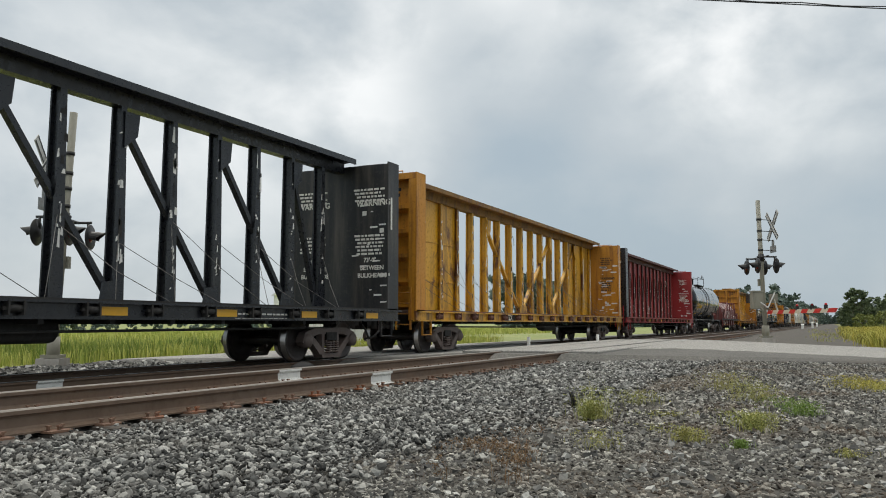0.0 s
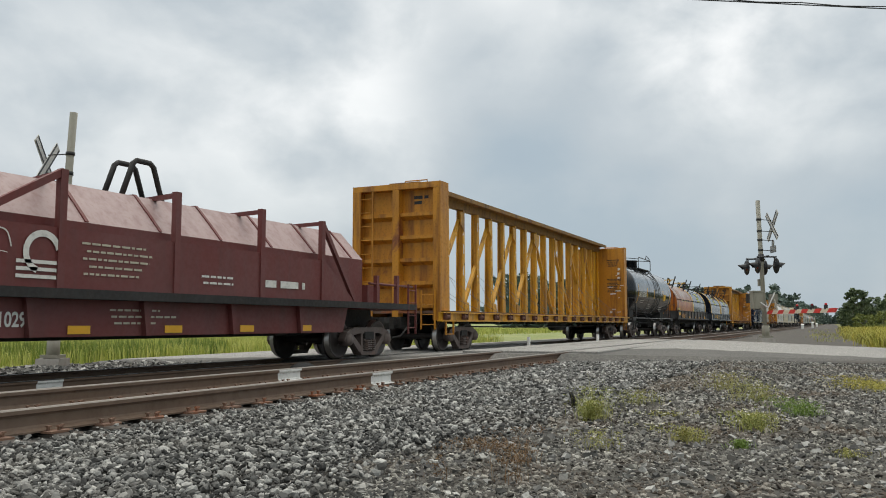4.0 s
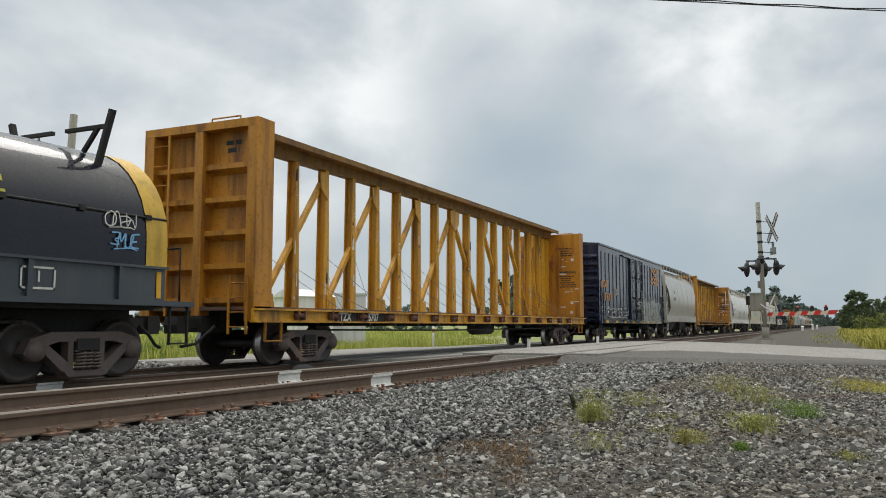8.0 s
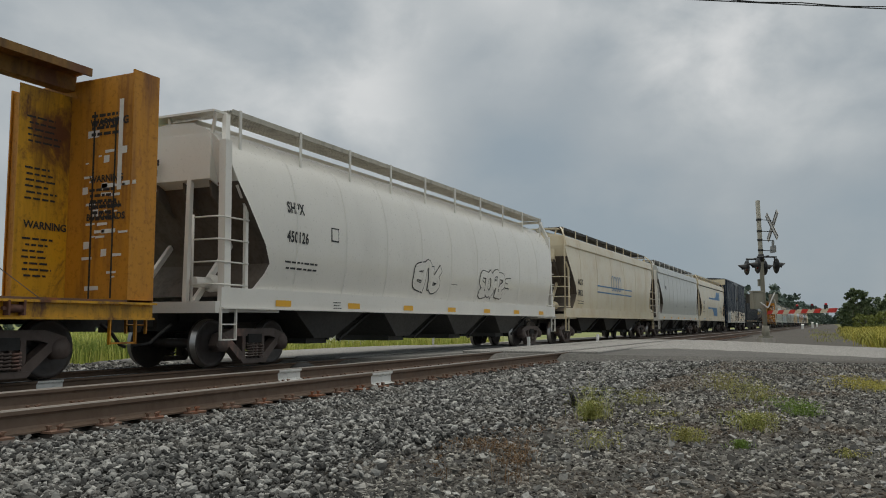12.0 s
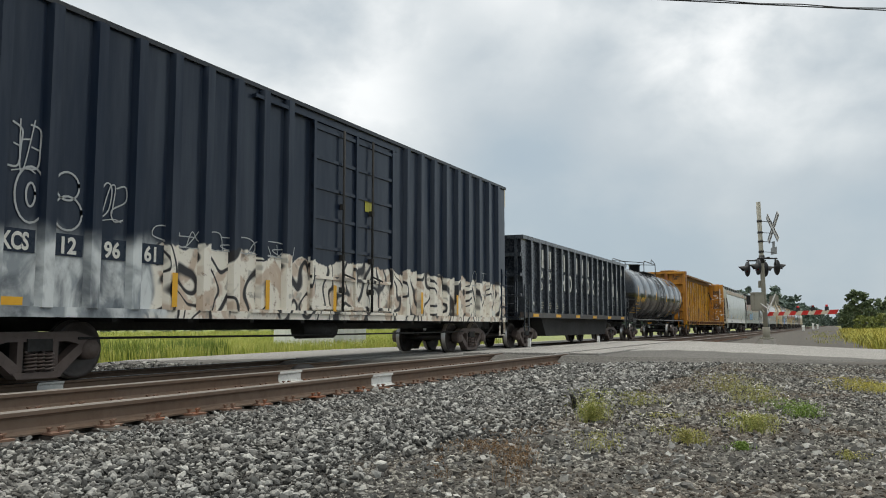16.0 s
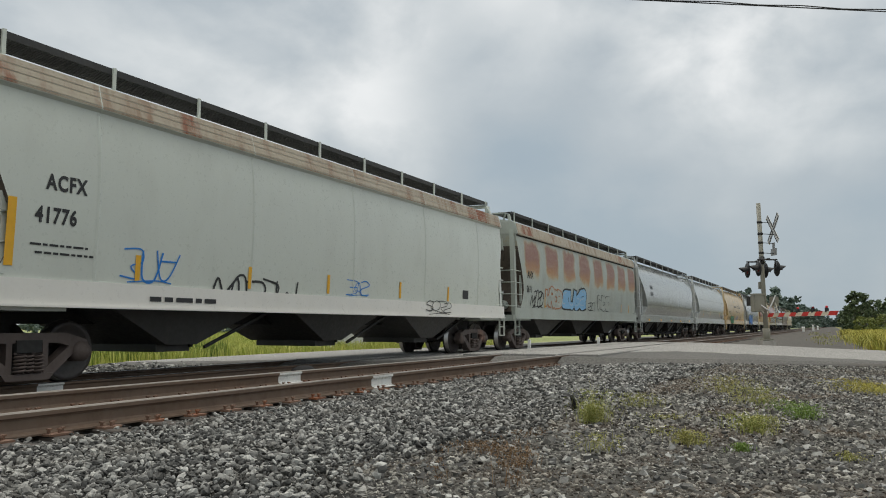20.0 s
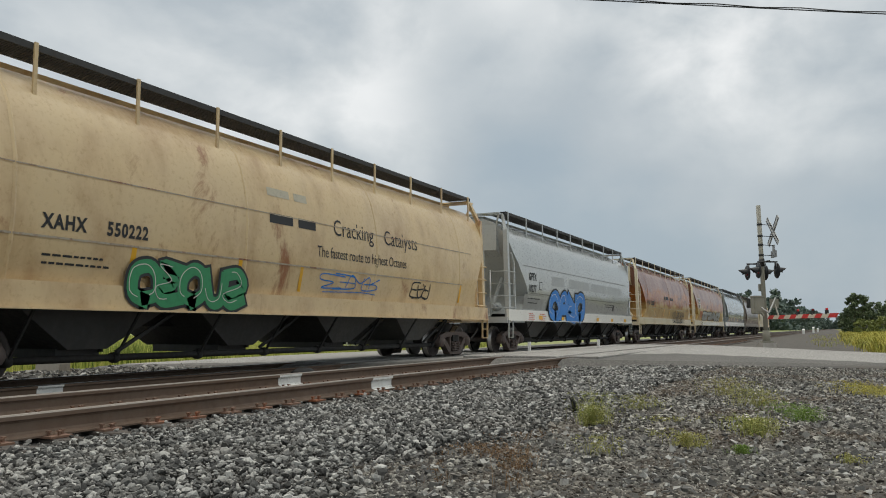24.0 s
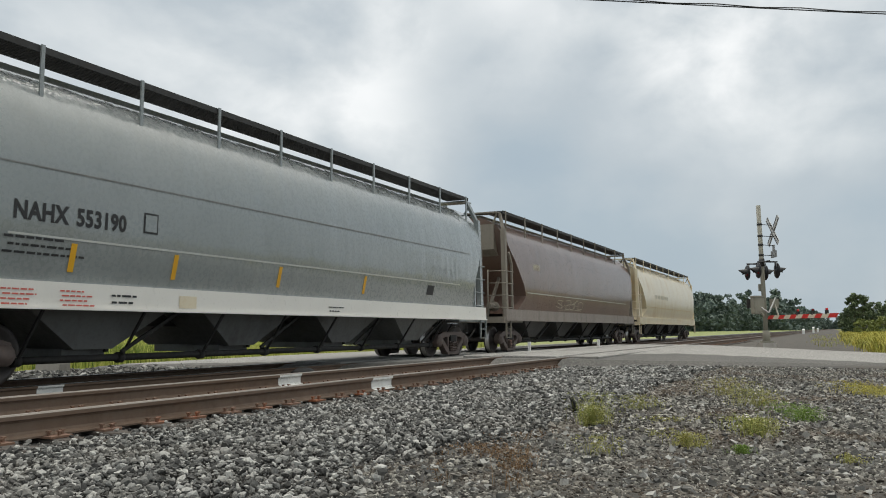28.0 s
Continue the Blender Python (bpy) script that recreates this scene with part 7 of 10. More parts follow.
def hopper(car, half, body_mat, levels=LEVELS, bays=4, frame_mat=None, sill_mat=None, grate=None, seams=0, axle=1.6, pipes=True, roof_mat=None, outlets=None, rear=0.45, corner_posts=True, grimy=False):
    """A covered hopper: a shell with sloping end sheets, funnel outlets, roof walks and end ladders. grimy: end slopes
    coloured dark for brake grime and recess shade.
    """
    frame_mat, sill_mat, grate = frame_mat or body_mat, sill_mat or body_mat, grate or GRATE
    surf = profile(levels)
    bm = bmesh.new()
    rows = []
    for z, w, e in levels:
        xs = np.linspace(-half + e, half - 0.33 - (e - 0.33) * rear, 13)      # the rear end slopes less
        if w < 1e-3:
            rows.append(([bm.verts.new((q, 0, z)) for q in xs],) * 2)
        else:
            rows.append(([bm.verts.new((q, -w, z)) for q in xs], [bm.verts.new((q, w, z)) for q in xs]))
    for a, b in zip(rows, rows[1:]):
        for i in range(12):
            bm.faces.new((a[0][i], a[0][i + 1], b[0][i + 1], b[0][i])).smooth = True
            bm.faces.new((a[1][i + 1], a[1][i], b[1][i], b[1][i + 1])).smooth = True
        for i in (0, -1):
            vs = [a[0][i], b[0][i], b[1][i], a[1][i]]
            vs = list(dict.fromkeys(vs))
            if len(vs) > 2:
                bm.faces.new(vs)
    body = part("body", bm, body_mat, car, "curved sheet-steel hopper body")
    for poly in body.data.polygons:
        if abs(poly.normal.x) > 0.4:
            poly.use_smooth = False
    body.data.set_sharp_from_angle(angle=radians(38))
    # lower end faces and their stiffeners get the colour with shade mixed in
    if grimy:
        body.data.materials.append(GRIME_SHADE)
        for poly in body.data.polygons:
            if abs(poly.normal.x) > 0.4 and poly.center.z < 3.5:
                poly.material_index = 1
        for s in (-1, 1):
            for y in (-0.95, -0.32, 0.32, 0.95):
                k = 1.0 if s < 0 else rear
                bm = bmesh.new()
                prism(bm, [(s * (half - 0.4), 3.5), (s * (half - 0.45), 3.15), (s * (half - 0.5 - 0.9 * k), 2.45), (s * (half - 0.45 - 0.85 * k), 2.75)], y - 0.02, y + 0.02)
                part("slope_stiffener", bm, GRIME_SHADE, body)
    # weld seams down the side
    if seams:
        for x in np.linspace(-half + 2.3, half - 2.3, seams):
            bm = bmesh.new()
            zs = [z for z, w, e in levels if w > 0.5 and half - e > abs(x) + 0.05]
            for s in (-1,):
                for za, zb in zip(zs, zs[1:]):
                    vs = [bm.verts.new(p) for p in ((x - 0.035, s * surf(za) - 0.002, za), (x, s * surf(za) - 0.016, za), (x, s * surf(zb) - 0.016, zb), (x - 0.035, s * surf(zb) - 0.002, zb))]
                    bm.faces.new(vs)
                    vs = [bm.verts.new(p) for p in ((x, s * surf(za) - 0.016, za), (x + 0.035, s * surf(za) - 0.002, za), (x + 0.035, s * surf(zb) - 0.002, zb), (x, s * surf(zb) - 0.016, zb))]
                    bm.faces.new(vs)
            part("weld_seam", bm, body_mat, body)
    # side sills
    for s in (-1, 1):
        bm = bmesh.new()
        y0, y1 = sorted((s * 1.44, s * 1.53))
        box(bm, -half + 0.12, half - 0.12, y0, y1, 1.1, 1.45)
        y0, y1 = sorted((s * 1.4, s * 1.58))
        box(bm, -half + 0.12, half - 0.12, y0, y1, 1.07, 1.1)
        part("side_sill", bm, sill_mat, car)
    # end frames, ladders, steps
    for s in (-1, 1):
        bm = bmesh.new()
        a, b = sorted((s * (half - 0.35), s * half))
        box(bm, a, b, -1.5, 1.5, 1.0, 1.2)
        box(bm, *sorted((s * (half - 1.9), s * (half - 0.3))), -1.44, 1.44, 1.02, 1.1)
        for y in (-0.55, 0.55):
            beam(bm, (s * (half - 0.3), y, 1.2), (s * (half - 0.42), y * 0.9, 4.2), 0.09, 0.09)
        for y in (-0.75, 0.75):
            beam(bm, (s * (half - 0.3), y, 1.2), (s * (half - 1.5), y, 2.6), 0.08, 0.1)
        prism(bm, [(s * (half - 0.35), 3.45), (s * (half - 0.35), 4.3), (s * (half - 0.55), 4.3), (s * (half - 0.9), 3.2)], -1.0, 1.0)
        end = part("end_frame", bm, frame_mat, car)
        for y in (-1, 1) if corner_posts else ():
            bm = bmesh.new()
            beam(bm, (s * (half - 0.3), y * 1.43, 1.2), (s * (half - 0.36), y * 1.34, 4.12), 0.15, 0.17)
            beam(bm, (s * (half - 0.36), y * 1.34, 4.06), (s * (half - 0.62), y * 1.12, 4.66), 0.09, 0.12)
            part("corner_post", bm, frame_mat, end, "stout steel corner post")
        bm = bmesh.new()
        beam(bm, (s * (half - 0.84), -1.46, 1.44), (s * (half - 0.84), -1.44, 3.0), 0.06, 0.08)
        beam(bm, (s * (half - 0.84), -1.44, 2.98), (s * (half - 0.62), -1.42, 3.35), 0.06, 0.08)
        for z in (1.5, 1.9, 2.3, 2.7):
            pipe(bm, [(s * (half - 0.86), -1.5, z), (s * (half - 0.14), -1.5, z), (s * (half - 0.06), -1.42, z), (s * (half - 0.06), -0.9, z)], 0.017, 5)
        if not corner_posts:
            pipe(bm, [(s * (half - 0.12), -1.5, 1.4), (s * (half - 0.12), -1.5, 4.3), (s * (half - 0.3), -1.35, 4.62), (s * (half - 0.6), -1.2, 4.74)], 0.035, 6)
        part("corner_ladder", bm, frame_mat, car, "ladder wrapped round the corner")
        bm = bmesh.new()
        pipe(bm, [(s * (half - 0.06), -0.9, 1.2), (s * (half - 0.06), -0.9, 2.75)], 0.025, 6)
        part("grab_iron", bm, frame_mat, car)
        ladder(car, s * (half + 0.02), 1.0, 1.0, 4.4, 0.44, frame_mat, 11, "y")
        bm = bmesh.new()
        for x in (s * (half - 0.12), s * (half - 0.52)):
            beam(bm, (x, -1.52, 1.1), (x, -1.52, 0.52), 0.05, 0.025)
        for z in (0.53, 0.8):
            beam(bm, (s * (half - 0.12), -1.52, z), (s * (half - 0.52), -1.52, z), 0.05, 0.025)
        part("stirrup_step", bm, frame_mat, car)
        bm = bmesh.new()
        lathe(bm, [(0.0, -0.14), (0.15, -0.12), (0.17, 0.05), (0.0, 0.1)], 12)
        pipe(bm, [(0, 0.1, 0), (0, 0.5, 0)], 0.1, 10)
        shift(bm, pose(s * (half - 0.6), -0.9, 1.55, 0, 0, 90))
        part("brake_cylinder", bm, frame_mat, car)
        # roof-walk end platform
        bm = bmesh.new()
        box(bm, *sorted((s * (half - 0.28), s * (half - 0.75))), -1.12, 1.12, 4.67, 4.71)
        for y in (-1.1, 0, 1.1):
            beam(bm, (s * (half - 0.35), y, 4.65), (s * (half - 0.45), y * 0.85, 4.25), 0.05, 0.05)
        part("end_walk", bm, frame_mat, car)
    # roof walks: a near and a far strip of open grating on brackets
    walk_z = 4.78
    for s in (-1, 1):
        bm = bmesh.new()
        for k in range(11):
            y = s * (0.5 + 0.062 * k)
            box(bm, -half + 0.7, half - 0.7, min(y, y + s * 0.03), max(y, y + s * 0.03), walk_z - 0.05, walk_z)
        x = -half + 0.7
        while x < half - 0.7:
            box(bm, x, x + 0.02, *sorted((s * 0.5, s * 1.17)), walk_z - 0.04, walk_z - 0.01)
            x += 0.1
        y0, y1 = sorted((s * 1.175, s * 1.2))
        box(bm, -half + 0.7, half - 0.7, y0, y1, walk_z - 0.09, walk_z + 0.01)
        part("roof_walk", bm, grate, car, "open steel-grating roof walk")
    n = 10
    bm = bmesh.new()
    foot = next(z for z, w, e in reversed(levels) if w > 1.15)
    beam(bm, (0, -1.22, walk_z + 0.02), (0, -1.22, foot - 0.03), 0.03, 0.06)
    beam(bm, (0, -1.22, foot), (0, -0.9, foot + 0.02), 0.05, 0.05)
    me = finish("walk_bracket", bm, frame_mat)
    for i in range(n):
        again("walk_bracket", me, car, pose(-half + 0.9 + (2 * half - 1.8) * i / (n - 1), 0, 0))
    bm = bmesh.new()
    box(bm, -half + 0.6, half - 0.6, -0.45, 0.45, 4.4, 4.64)
    part("roof_hatch", bm, roof_mat or frame_mat, car, "long trough hatch covers")
    # outlets
    bay = (2 * half - 4.6) / bays
    for i in range(bays):
        cx = -half + 2.3 + bay * (i + 0.5)
        bm = bmesh.new()
        hi = [(cx - bay * 0.52, 1.4), (cx + bay * 0.52, 1.4)]
        lo = [(cx + 0.36, 0.5), (cx - 0.36, 0.5)]
        a = [bm.verts.new((x, -1.3 if z > 1 else -1.0, z)) for x, z in hi + lo]
        b = [bm.verts.new((x, 1.3 if z > 1 else 1.0, z)) for x, z in hi + lo]
        for k in range(4):
            bm.faces.new((a[k], a[(k + 1) % 4], b[(k + 1) % 4], b[k]))
        bm.faces.new(a[::-1])
        bm.faces.new(b)
        box(bm, cx - 0.4, cx + 0.4, -0.8, 0.8, 0.38, 0.51)
        out = part("outlet", bm, outlets or OUTLET, car, "sloping steel outlet funnel")
        bm = bmesh.new()
        beam(bm, (cx + bay * 0.47, -1.25, 1.15), (cx + 0.5, -1.05, 0.45), 0.05, 0.05)
        beam(bm, (cx + 0.4, -0.82, 0.45), (cx + 0.4, -0.82, 0.7), 0.06, 0.06)
        part("gate_lever", bm, UNDER, out)
    bm = bmesh.new()
    box(bm, -half + 0.5, half - 0.5, -0.25, 0.25, 0.85, 1.1)
    part("center_sill", bm, UNDER, car)
    if pipes:
        bm = bmesh.new()
        pipe(bm, [(-half + 2.6, -0.9, 0.36), (half - 2.6, -0.9, 0.36)], 0.055, 8)
        for x in np.linspace(-half + 2.8, half - 2.8, 2 * bays):
            pipe(bm, [(x - 0.06, -0.9, 0.36), (x + 0.06, -0.9, 0.36)], 0.085, 8)
        part("discharge_pipe", bm, UNDER, car)
        bm = bmesh.new()
        beam(bm, (0, -1.42, 1.08), (0, -0.95, 0.38), 0.035, 0.035)
        hanger = finish("pipe_hanger", bm, UNDER)
        for x in np.linspace(-half + 2.8, half - 2.8, 2 * bays):
            again("pipe_hanger", hanger, car, pose(x, 0, 0))
    trucks(car, half - axle)
    coupler(car, half)
    return surf


# ---- coil cars ----
def round_hood(car, x0, x1, mat_, end_mat, stripe=None, arm_mat=None):
    """A rounded steel cover with end plates, seams, lifting bracket and stacking arms."""
    w, z0, z1, top = 1.38, 1.72, 2.35, 3.66
    prof = [(-w, z0), (-w, 2.1)] + [(-w * math.cos(a), z1 - 0.2 + (top - z1 + 0.2) * math.sin(a)) for a in np.linspace(0.08, math.pi - 0.08, 17)] + [(w, 2.1), (w, z0)]
    surf = lambda z: float(np.interp(z, [p[1] for p in prof[:10]], [-p[0] for p in prof[:10]]))
    bm = bmesh.new()
    rings = [[bm.verts.new((x, y, z)) for y, z in prof] for x in np.linspace(x0, x1, 7)]
    for a, b in zip(rings, rings[1:]):
        for i in range(len(prof) - 1):
            bm.faces.new((a[i], a[i + 1], b[i + 1], b[i])).smooth = True
    hood = part("hood", bm, mat_, car, "rounded weathered steel coil cover")
    for x, s in ((x0, -1), (x1, 1)):
        bm = bmesh.new()
        a = [bm.verts.new((x + s * 0.01, y, z)) for y, z in prof]
        b = [bm.verts.new((x - s * 0.05, y * 0.995, z)) for y, z in prof]
        bm.faces.new(a)
        for i in range(len(prof) - 1):
            bm.faces.new((a[i], a[i + 1], b[i + 1], b[i]))
        part("hood_end", bm, end_mat, hood)
        bm = bmesh.new()
        xx = x - s * 0.45
        ra = [bm.verts.new((x, y * 1.008, z * 1.0 + (0.012 if z > 2.4 else 0))) for y, z in prof]
        rb = [bm.verts.new((xx, y * 1.008, z * 1.0 + (0.012 if z > 2.4 else 0))) for y, z in prof]
        for i in range(len(prof) - 1):
            bm.faces.new((ra[i], ra[i + 1], rb[i + 1], rb[i])).smooth = True
        part("end_band", bm, stripe or mat_, hood)
    bm = bmesh.new()
    for z in (2.52,):
        pipe(bm, [(x0, -surf(z) - 0.012, z), (x1, -surf(z) - 0.012, z)], 0.02, 5)
        for x in np.linspace(x0 + 0.4, x1 - 0.4, 6):
            box(bm, x - 0.05, x + 0.05, -surf(z) - 0.05, -surf(z), z - 0.04, z + 0.04)
    part("seam_rail", bm, UNDER, hood)
    cx = (x0 + x1) / 2
    bm = bmesh.new()
    box(bm, cx - 1.0, cx + 1.0, -0.25, 0.25, top - 0.01, top + 0.07)
    part("bracket_base", bm, UNDER, hood)
    for y in (-0.22, 0.22):
        bm = bmesh.new()
        pipe(bm, [(cx - 0.33, y, top), (cx - 0.33, y, top + 0.38), (cx - 0.22, y, top + 0.5), (cx + 0.22, y, top + 0.5), (cx + 0.33, y, top + 0.38), (cx + 0.33, y, top)], 0.05, 7)
        part("lifting_bracket", bm, UNDER, hood, "arched black lifting bracket")
    for x, s in ((x0 + 1.0, -1), (x1 - 1.0, 1)):
        for y in (-1, 1):
            bm = bmesh.new()
            beam(bm, (x, y * 0.85, top - 0.42), (x, y * 1.15, top + 0.5), 0.1, 0.07, (1, 0, 0))
            part("arm_post", bm, UNDER, hood)
            bm = bmesh.new()
            beam(bm, (x, y * 1.05, top + 0.25), (x, y * 0.15, top + 0.25), 0.07, 0.06, (1, 0, 0))
            beam(bm, (x, y * 0.85, top + 0.24), (x, y * 0.55, top - 0.12), 0.06, 0.06, (1, 0, 0))
            part("stacking_arm", bm, arm_mat or UNDER, hood)
    return surf


def coil_car(car, half, sill_mat, axle=1.75):
    """A flat trough car for steel coils under two covers."""
    for s in (-1, 1):
        bm = bmesh.new()
        y0, y1 = sorted((s * 1.36, s * 1.46))
        prism(bm, [(-half + 0.6, 1.2), (half - 0.6, 1.2), (half - 0.6, 1.72), (-half + 0.6, 1.72)], y0, y1)
        y0, y1 = sorted((s * 1.34, s * 1.54))
        box(bm, -half, half, y0, y1, 1.12, 1.2)
        box(bm, -half + 0.6, half - 0.6, y0, y1, 1.7, 1.74)
        for x in np.arange(-half + 1.6, half - 1.2, 1.55):
            box(bm, x - 0.04, x + 0.04, *sorted((s * 1.44, s * 1.52)), 1.2, 1.7)
        part("side_sill", bm, sill_mat, car)
        bm = bmesh.new()
        box(bm, *sorted((s * (half - 0.65), s * half)), -1.46, 1.46, 1.1, 1.2)
        box(bm, *sorted((s * (half - 0.7), s * (half - 0.6))), -1.4, 1.4, 1.2, 1.75)
        part("end_platform", bm, sill_mat, car)
        bm = bmesh.new()
        pipe(bm, [(s * (half - 0.1), -1.3, 1.2), (s * (half - 0.1), -1.3, 2.1), (s * (half - 0.1), 0.2, 2.1), (s * (half - 0.1), 0.2, 1.2)], 0.022, 5)
        part("end_rail", bm, UNDER, car)
        bm = bmesh.new()
        for x in (s * (half - 0.1), s * (half - 0.5)):
            beam(bm, (x, -1.48, 1.12), (x, -1.48, 0.5), 0.05, 0.025)
        beam(bm, (s * (half - 0.1), -1.48, 0.52), (s * (half - 0.5), -1.48, 0.52), 0.05, 0.025)
        part("stirrup_step", bm, UNDER, car)
    bm = bmesh.new()
    box(bm, -half + 0.4, half - 0.4, -0.5, 0.5, 0.55, 1.1)
    box(bm, -half + 0.7, half - 0.7, -1.34, 1.34, 1.05, 1.14)
    part("center_sill", bm, UNDER, car)
    bm = bmesh.new()
    pipe(bm, [(-1.4, -0.8, 0.72), (-0.2, -0.8, 0.72)], 0.17, 10)
    pipe(bm, [(-half + 2.8, -1.0, 0.86), (half - 2.8, -1.0, 0.86)], 0.025, 5)
    part("air_reservoir", bm, UNDER, car)
    trucks(car, half - axle)
    coupler(car, half)


# ---- boxcars and gondola ----
def boxcar(car, half, top, mat_, posts, roof_mat=None, flush=False, end_mat=None, axle=1.95, crown=None):
    """posts: number of outside posts on each side of the door; flush: shallow pressed ribs instead; crown: paint of a panel over the end ribs."""
    hw = 1.5
    surf = lambda z: hw
    bm = bmesh.new()
    box(bm, -half + 0.12, half - 0.12, -hw, hw, 1.0, top - 0.12)
    part("body", bm, mat_, car, "riveted sheet-steel boxcar body")
    bm = bmesh.new()
    rows = [(-hw - 0.06, top - 0.14), (-hw - 0.06, top - 0.06), (0, top + 0.05), (hw + 0.06, top - 0.06), (hw + 0.06, top - 0.14)]
    a = [bm.verts.new((-half + 0.1, y, z)) for y, z in rows]
    b = [bm.verts.new((half - 0.1, y, z)) for y, z in rows]
    for i in range(5):
        bm.faces.new((a[i], a[(i + 1) % 5], b[(i + 1) % 5], b[i]))
    bm.faces.new(a)
    bm.faces.new(b)
    part("roof", bm, roof_mat or mat_, car)
    for s in (-1, 1):
        bm = bmesh.new()
        prism(bm, [(s * (half - 0.12), 0.0), (s * half, 0.07), (s * half, 0.13), (s * (half - 0.12), 0.24)], -hw + 0.06, hw - 0.06)
        rib = finish("end_rib", bm, end_mat or mat_)
        z = 1.15
        while z < top - (0.95 if crown else 0.7):
            again("end_rib", rib, car, pose(0, 0, z))
            z += 0.46 if crown else 0.34
        if crown:
            bm = bmesh.new()
            box(bm, *sorted((s * (half - 0.13), s * (half - 0.02))), -hw + 0.01, hw - 0.01, top - 0.68, top - 0.13)
            part("end_panel", bm, crown, car, "cream panel across the top of the end")
        ladder(car, s * (half - 0.4), -hw - 0.07, 0.9, 2.6, 0.42, end_mat or mat_, 5)
        ladder(car, s * (half + 0.03), -1.15, 0.9, 2.6, 0.42, mat_, 5, "y")
        bm = bmesh.new()
        for x in (s * (half - 0.2), s * (half - 0.6)):
            beam(bm, (x, -hw, 1.0), (x, -hw, 0.48), 0.05, 0.025)
        beam(bm, (s * (half - 0.2), -hw, 0.5), (s * (half - 0.6), -hw, 0.5), 0.05, 0.025)
        part("stirrup_step", bm, mat_, car)
    door_w = 1.55 if flush else 1.72
    if flush:
        for s in (-1, 1):
            for i in range(posts):
                x = s * (door_w + 0.15 + (half - 0.35 - door_w) * (i + 0.35) / posts)
                bm = bmesh.new()
                prism(bm, [(x - 0.14, 1.3), (x + 0.14, 1.3), (x + 0.14, top - 0.4), (x - 0.14, top - 0.4)], -hw - 0.025, -hw + 0.02)
                bmesh.ops.bevel(bm, geom=list(bm.edges), offset=0.012, segments=2, affect="EDGES")
                part("side_post", bm, mat_, car)
    else:
        pitch = (half - 0.86 - door_w) / posts
        for s in (-1, 1):
            for x in [s * (half - 0.86 - pitch * i) for i in range(posts)]:
                bm = bmesh.new()
                ring = [(x - 0.13, -hw + 0.01), (x - 0.085, -hw - 0.11), (x + 0.085, -hw - 0.11), (x + 0.13, -hw + 0.01)]
                a, b = [[bm.verts.new((u, y, z)) for u, y in ring] for z in (1.05, top - 0.14)]
                for i in range(4):
                    bm.faces.new((a[i], a[(i + 1) % 4], b[(i + 1) % 4], b[i]))
                bm.faces.new(a)
                bm.faces.new(b)
                me = finish("side_post", bm, mat_)
                again("side_post", me, car)
                again("side_post", me, car, pose(0, 0, 0, 0, 0, 180))
    # door
    bm = bmesh.new()
    box(bm, -door_w, door_w, -hw - 0.06, -hw + 0.01, 1.12, top - 0.35)
    door = part("door", bm, mat_, car, "sliding steel side door")
    bm = bmesh.new()
    nz = 6
    for i in range(nz + 1):
        z = 1.14 + (top - 0.5 - 1.14) * i / nz
        prism(bm, [(-door_w, z), (door_w, z), (door_w, z + 0.07), (-door_w, z + 0.07)], -hw - 0.1, -hw - 0.05)
    for x in (-door_w, -0.05, door_w - 0.09):
        box(bm, x, x + 0.09, -hw - 0.12, -hw - 0.05, 1.12, top - 0.35)
    part("door_frame", bm, mat_, door)
    for x in (-0.62, 0.62):
        bm = bmesh.new()
        pipe(bm, [(x, -hw - 0.15, 1.1), (x, -hw - 0.15, top - 0.35)], 0.028, 6)
        for z in (1.5, 2.2, 3.3):
            box(bm, x - 0.05, x + 0.05, -hw - 0.17, -hw - 0.08, z, z + 0.12)
        pipe(bm, [(x, -hw - 0.17, 1.9), (x + 0.45, -hw - 0.17, 1.82)], 0.022, 5)
        part("lock_rod", bm, UNDER, door)
    bm = bmesh.new()
    box(bm, -half + 0.1, half - 0.1, -hw - 0.07, -hw + 0.01, 0.92, 1.06)
    box(bm, -door_w * 2.1, door_w * 1.1, -hw - 0.12, -hw - 0.04, 1.04, 1.1)
    box(bm, -door_w * 2.1, door_w * 1.1, -hw - 0.1, -hw - 0.0, top - 0.34, top - 0.27)
    part("door_track", bm, mat_, car)
    bm = bmesh.new()
    box(bm, -half + 0.3, half - 0.3, -0.3, 0.3, 0.72, 1.0)
    part("center_sill", bm, UNDER, car)
    bm = bmesh.new()
    box(bm, -0.06, 0.06, -hw, hw, 0.86, 0.998)
    bearer = finish("cross_bearer", bm, UNDER)
    for x in np.arange(-half + 2.9, half - 2.8, 1.6):
        again("cross_bearer", bearer, car, pose(x, 0, 0))
    bm = bmesh.new()
    pipe(bm, [(-1.2, -0.9, 0.7), (0.1, -0.9, 0.7)], 0.18, 10)
    part("air_reservoir", bm, UNDER, car)
    bm = bmesh.new()
    pipe(bm, [(-half + 2.6, -1.1, 0.62), (-1.4, -1.1, 0.6), (half - 2.6, -1.1, 0.62)], 0.02, 5)
    part("brake_rod", bm, UNDER, car)
    trucks(car, half - axle)
    coupler(car, half)
    return surf


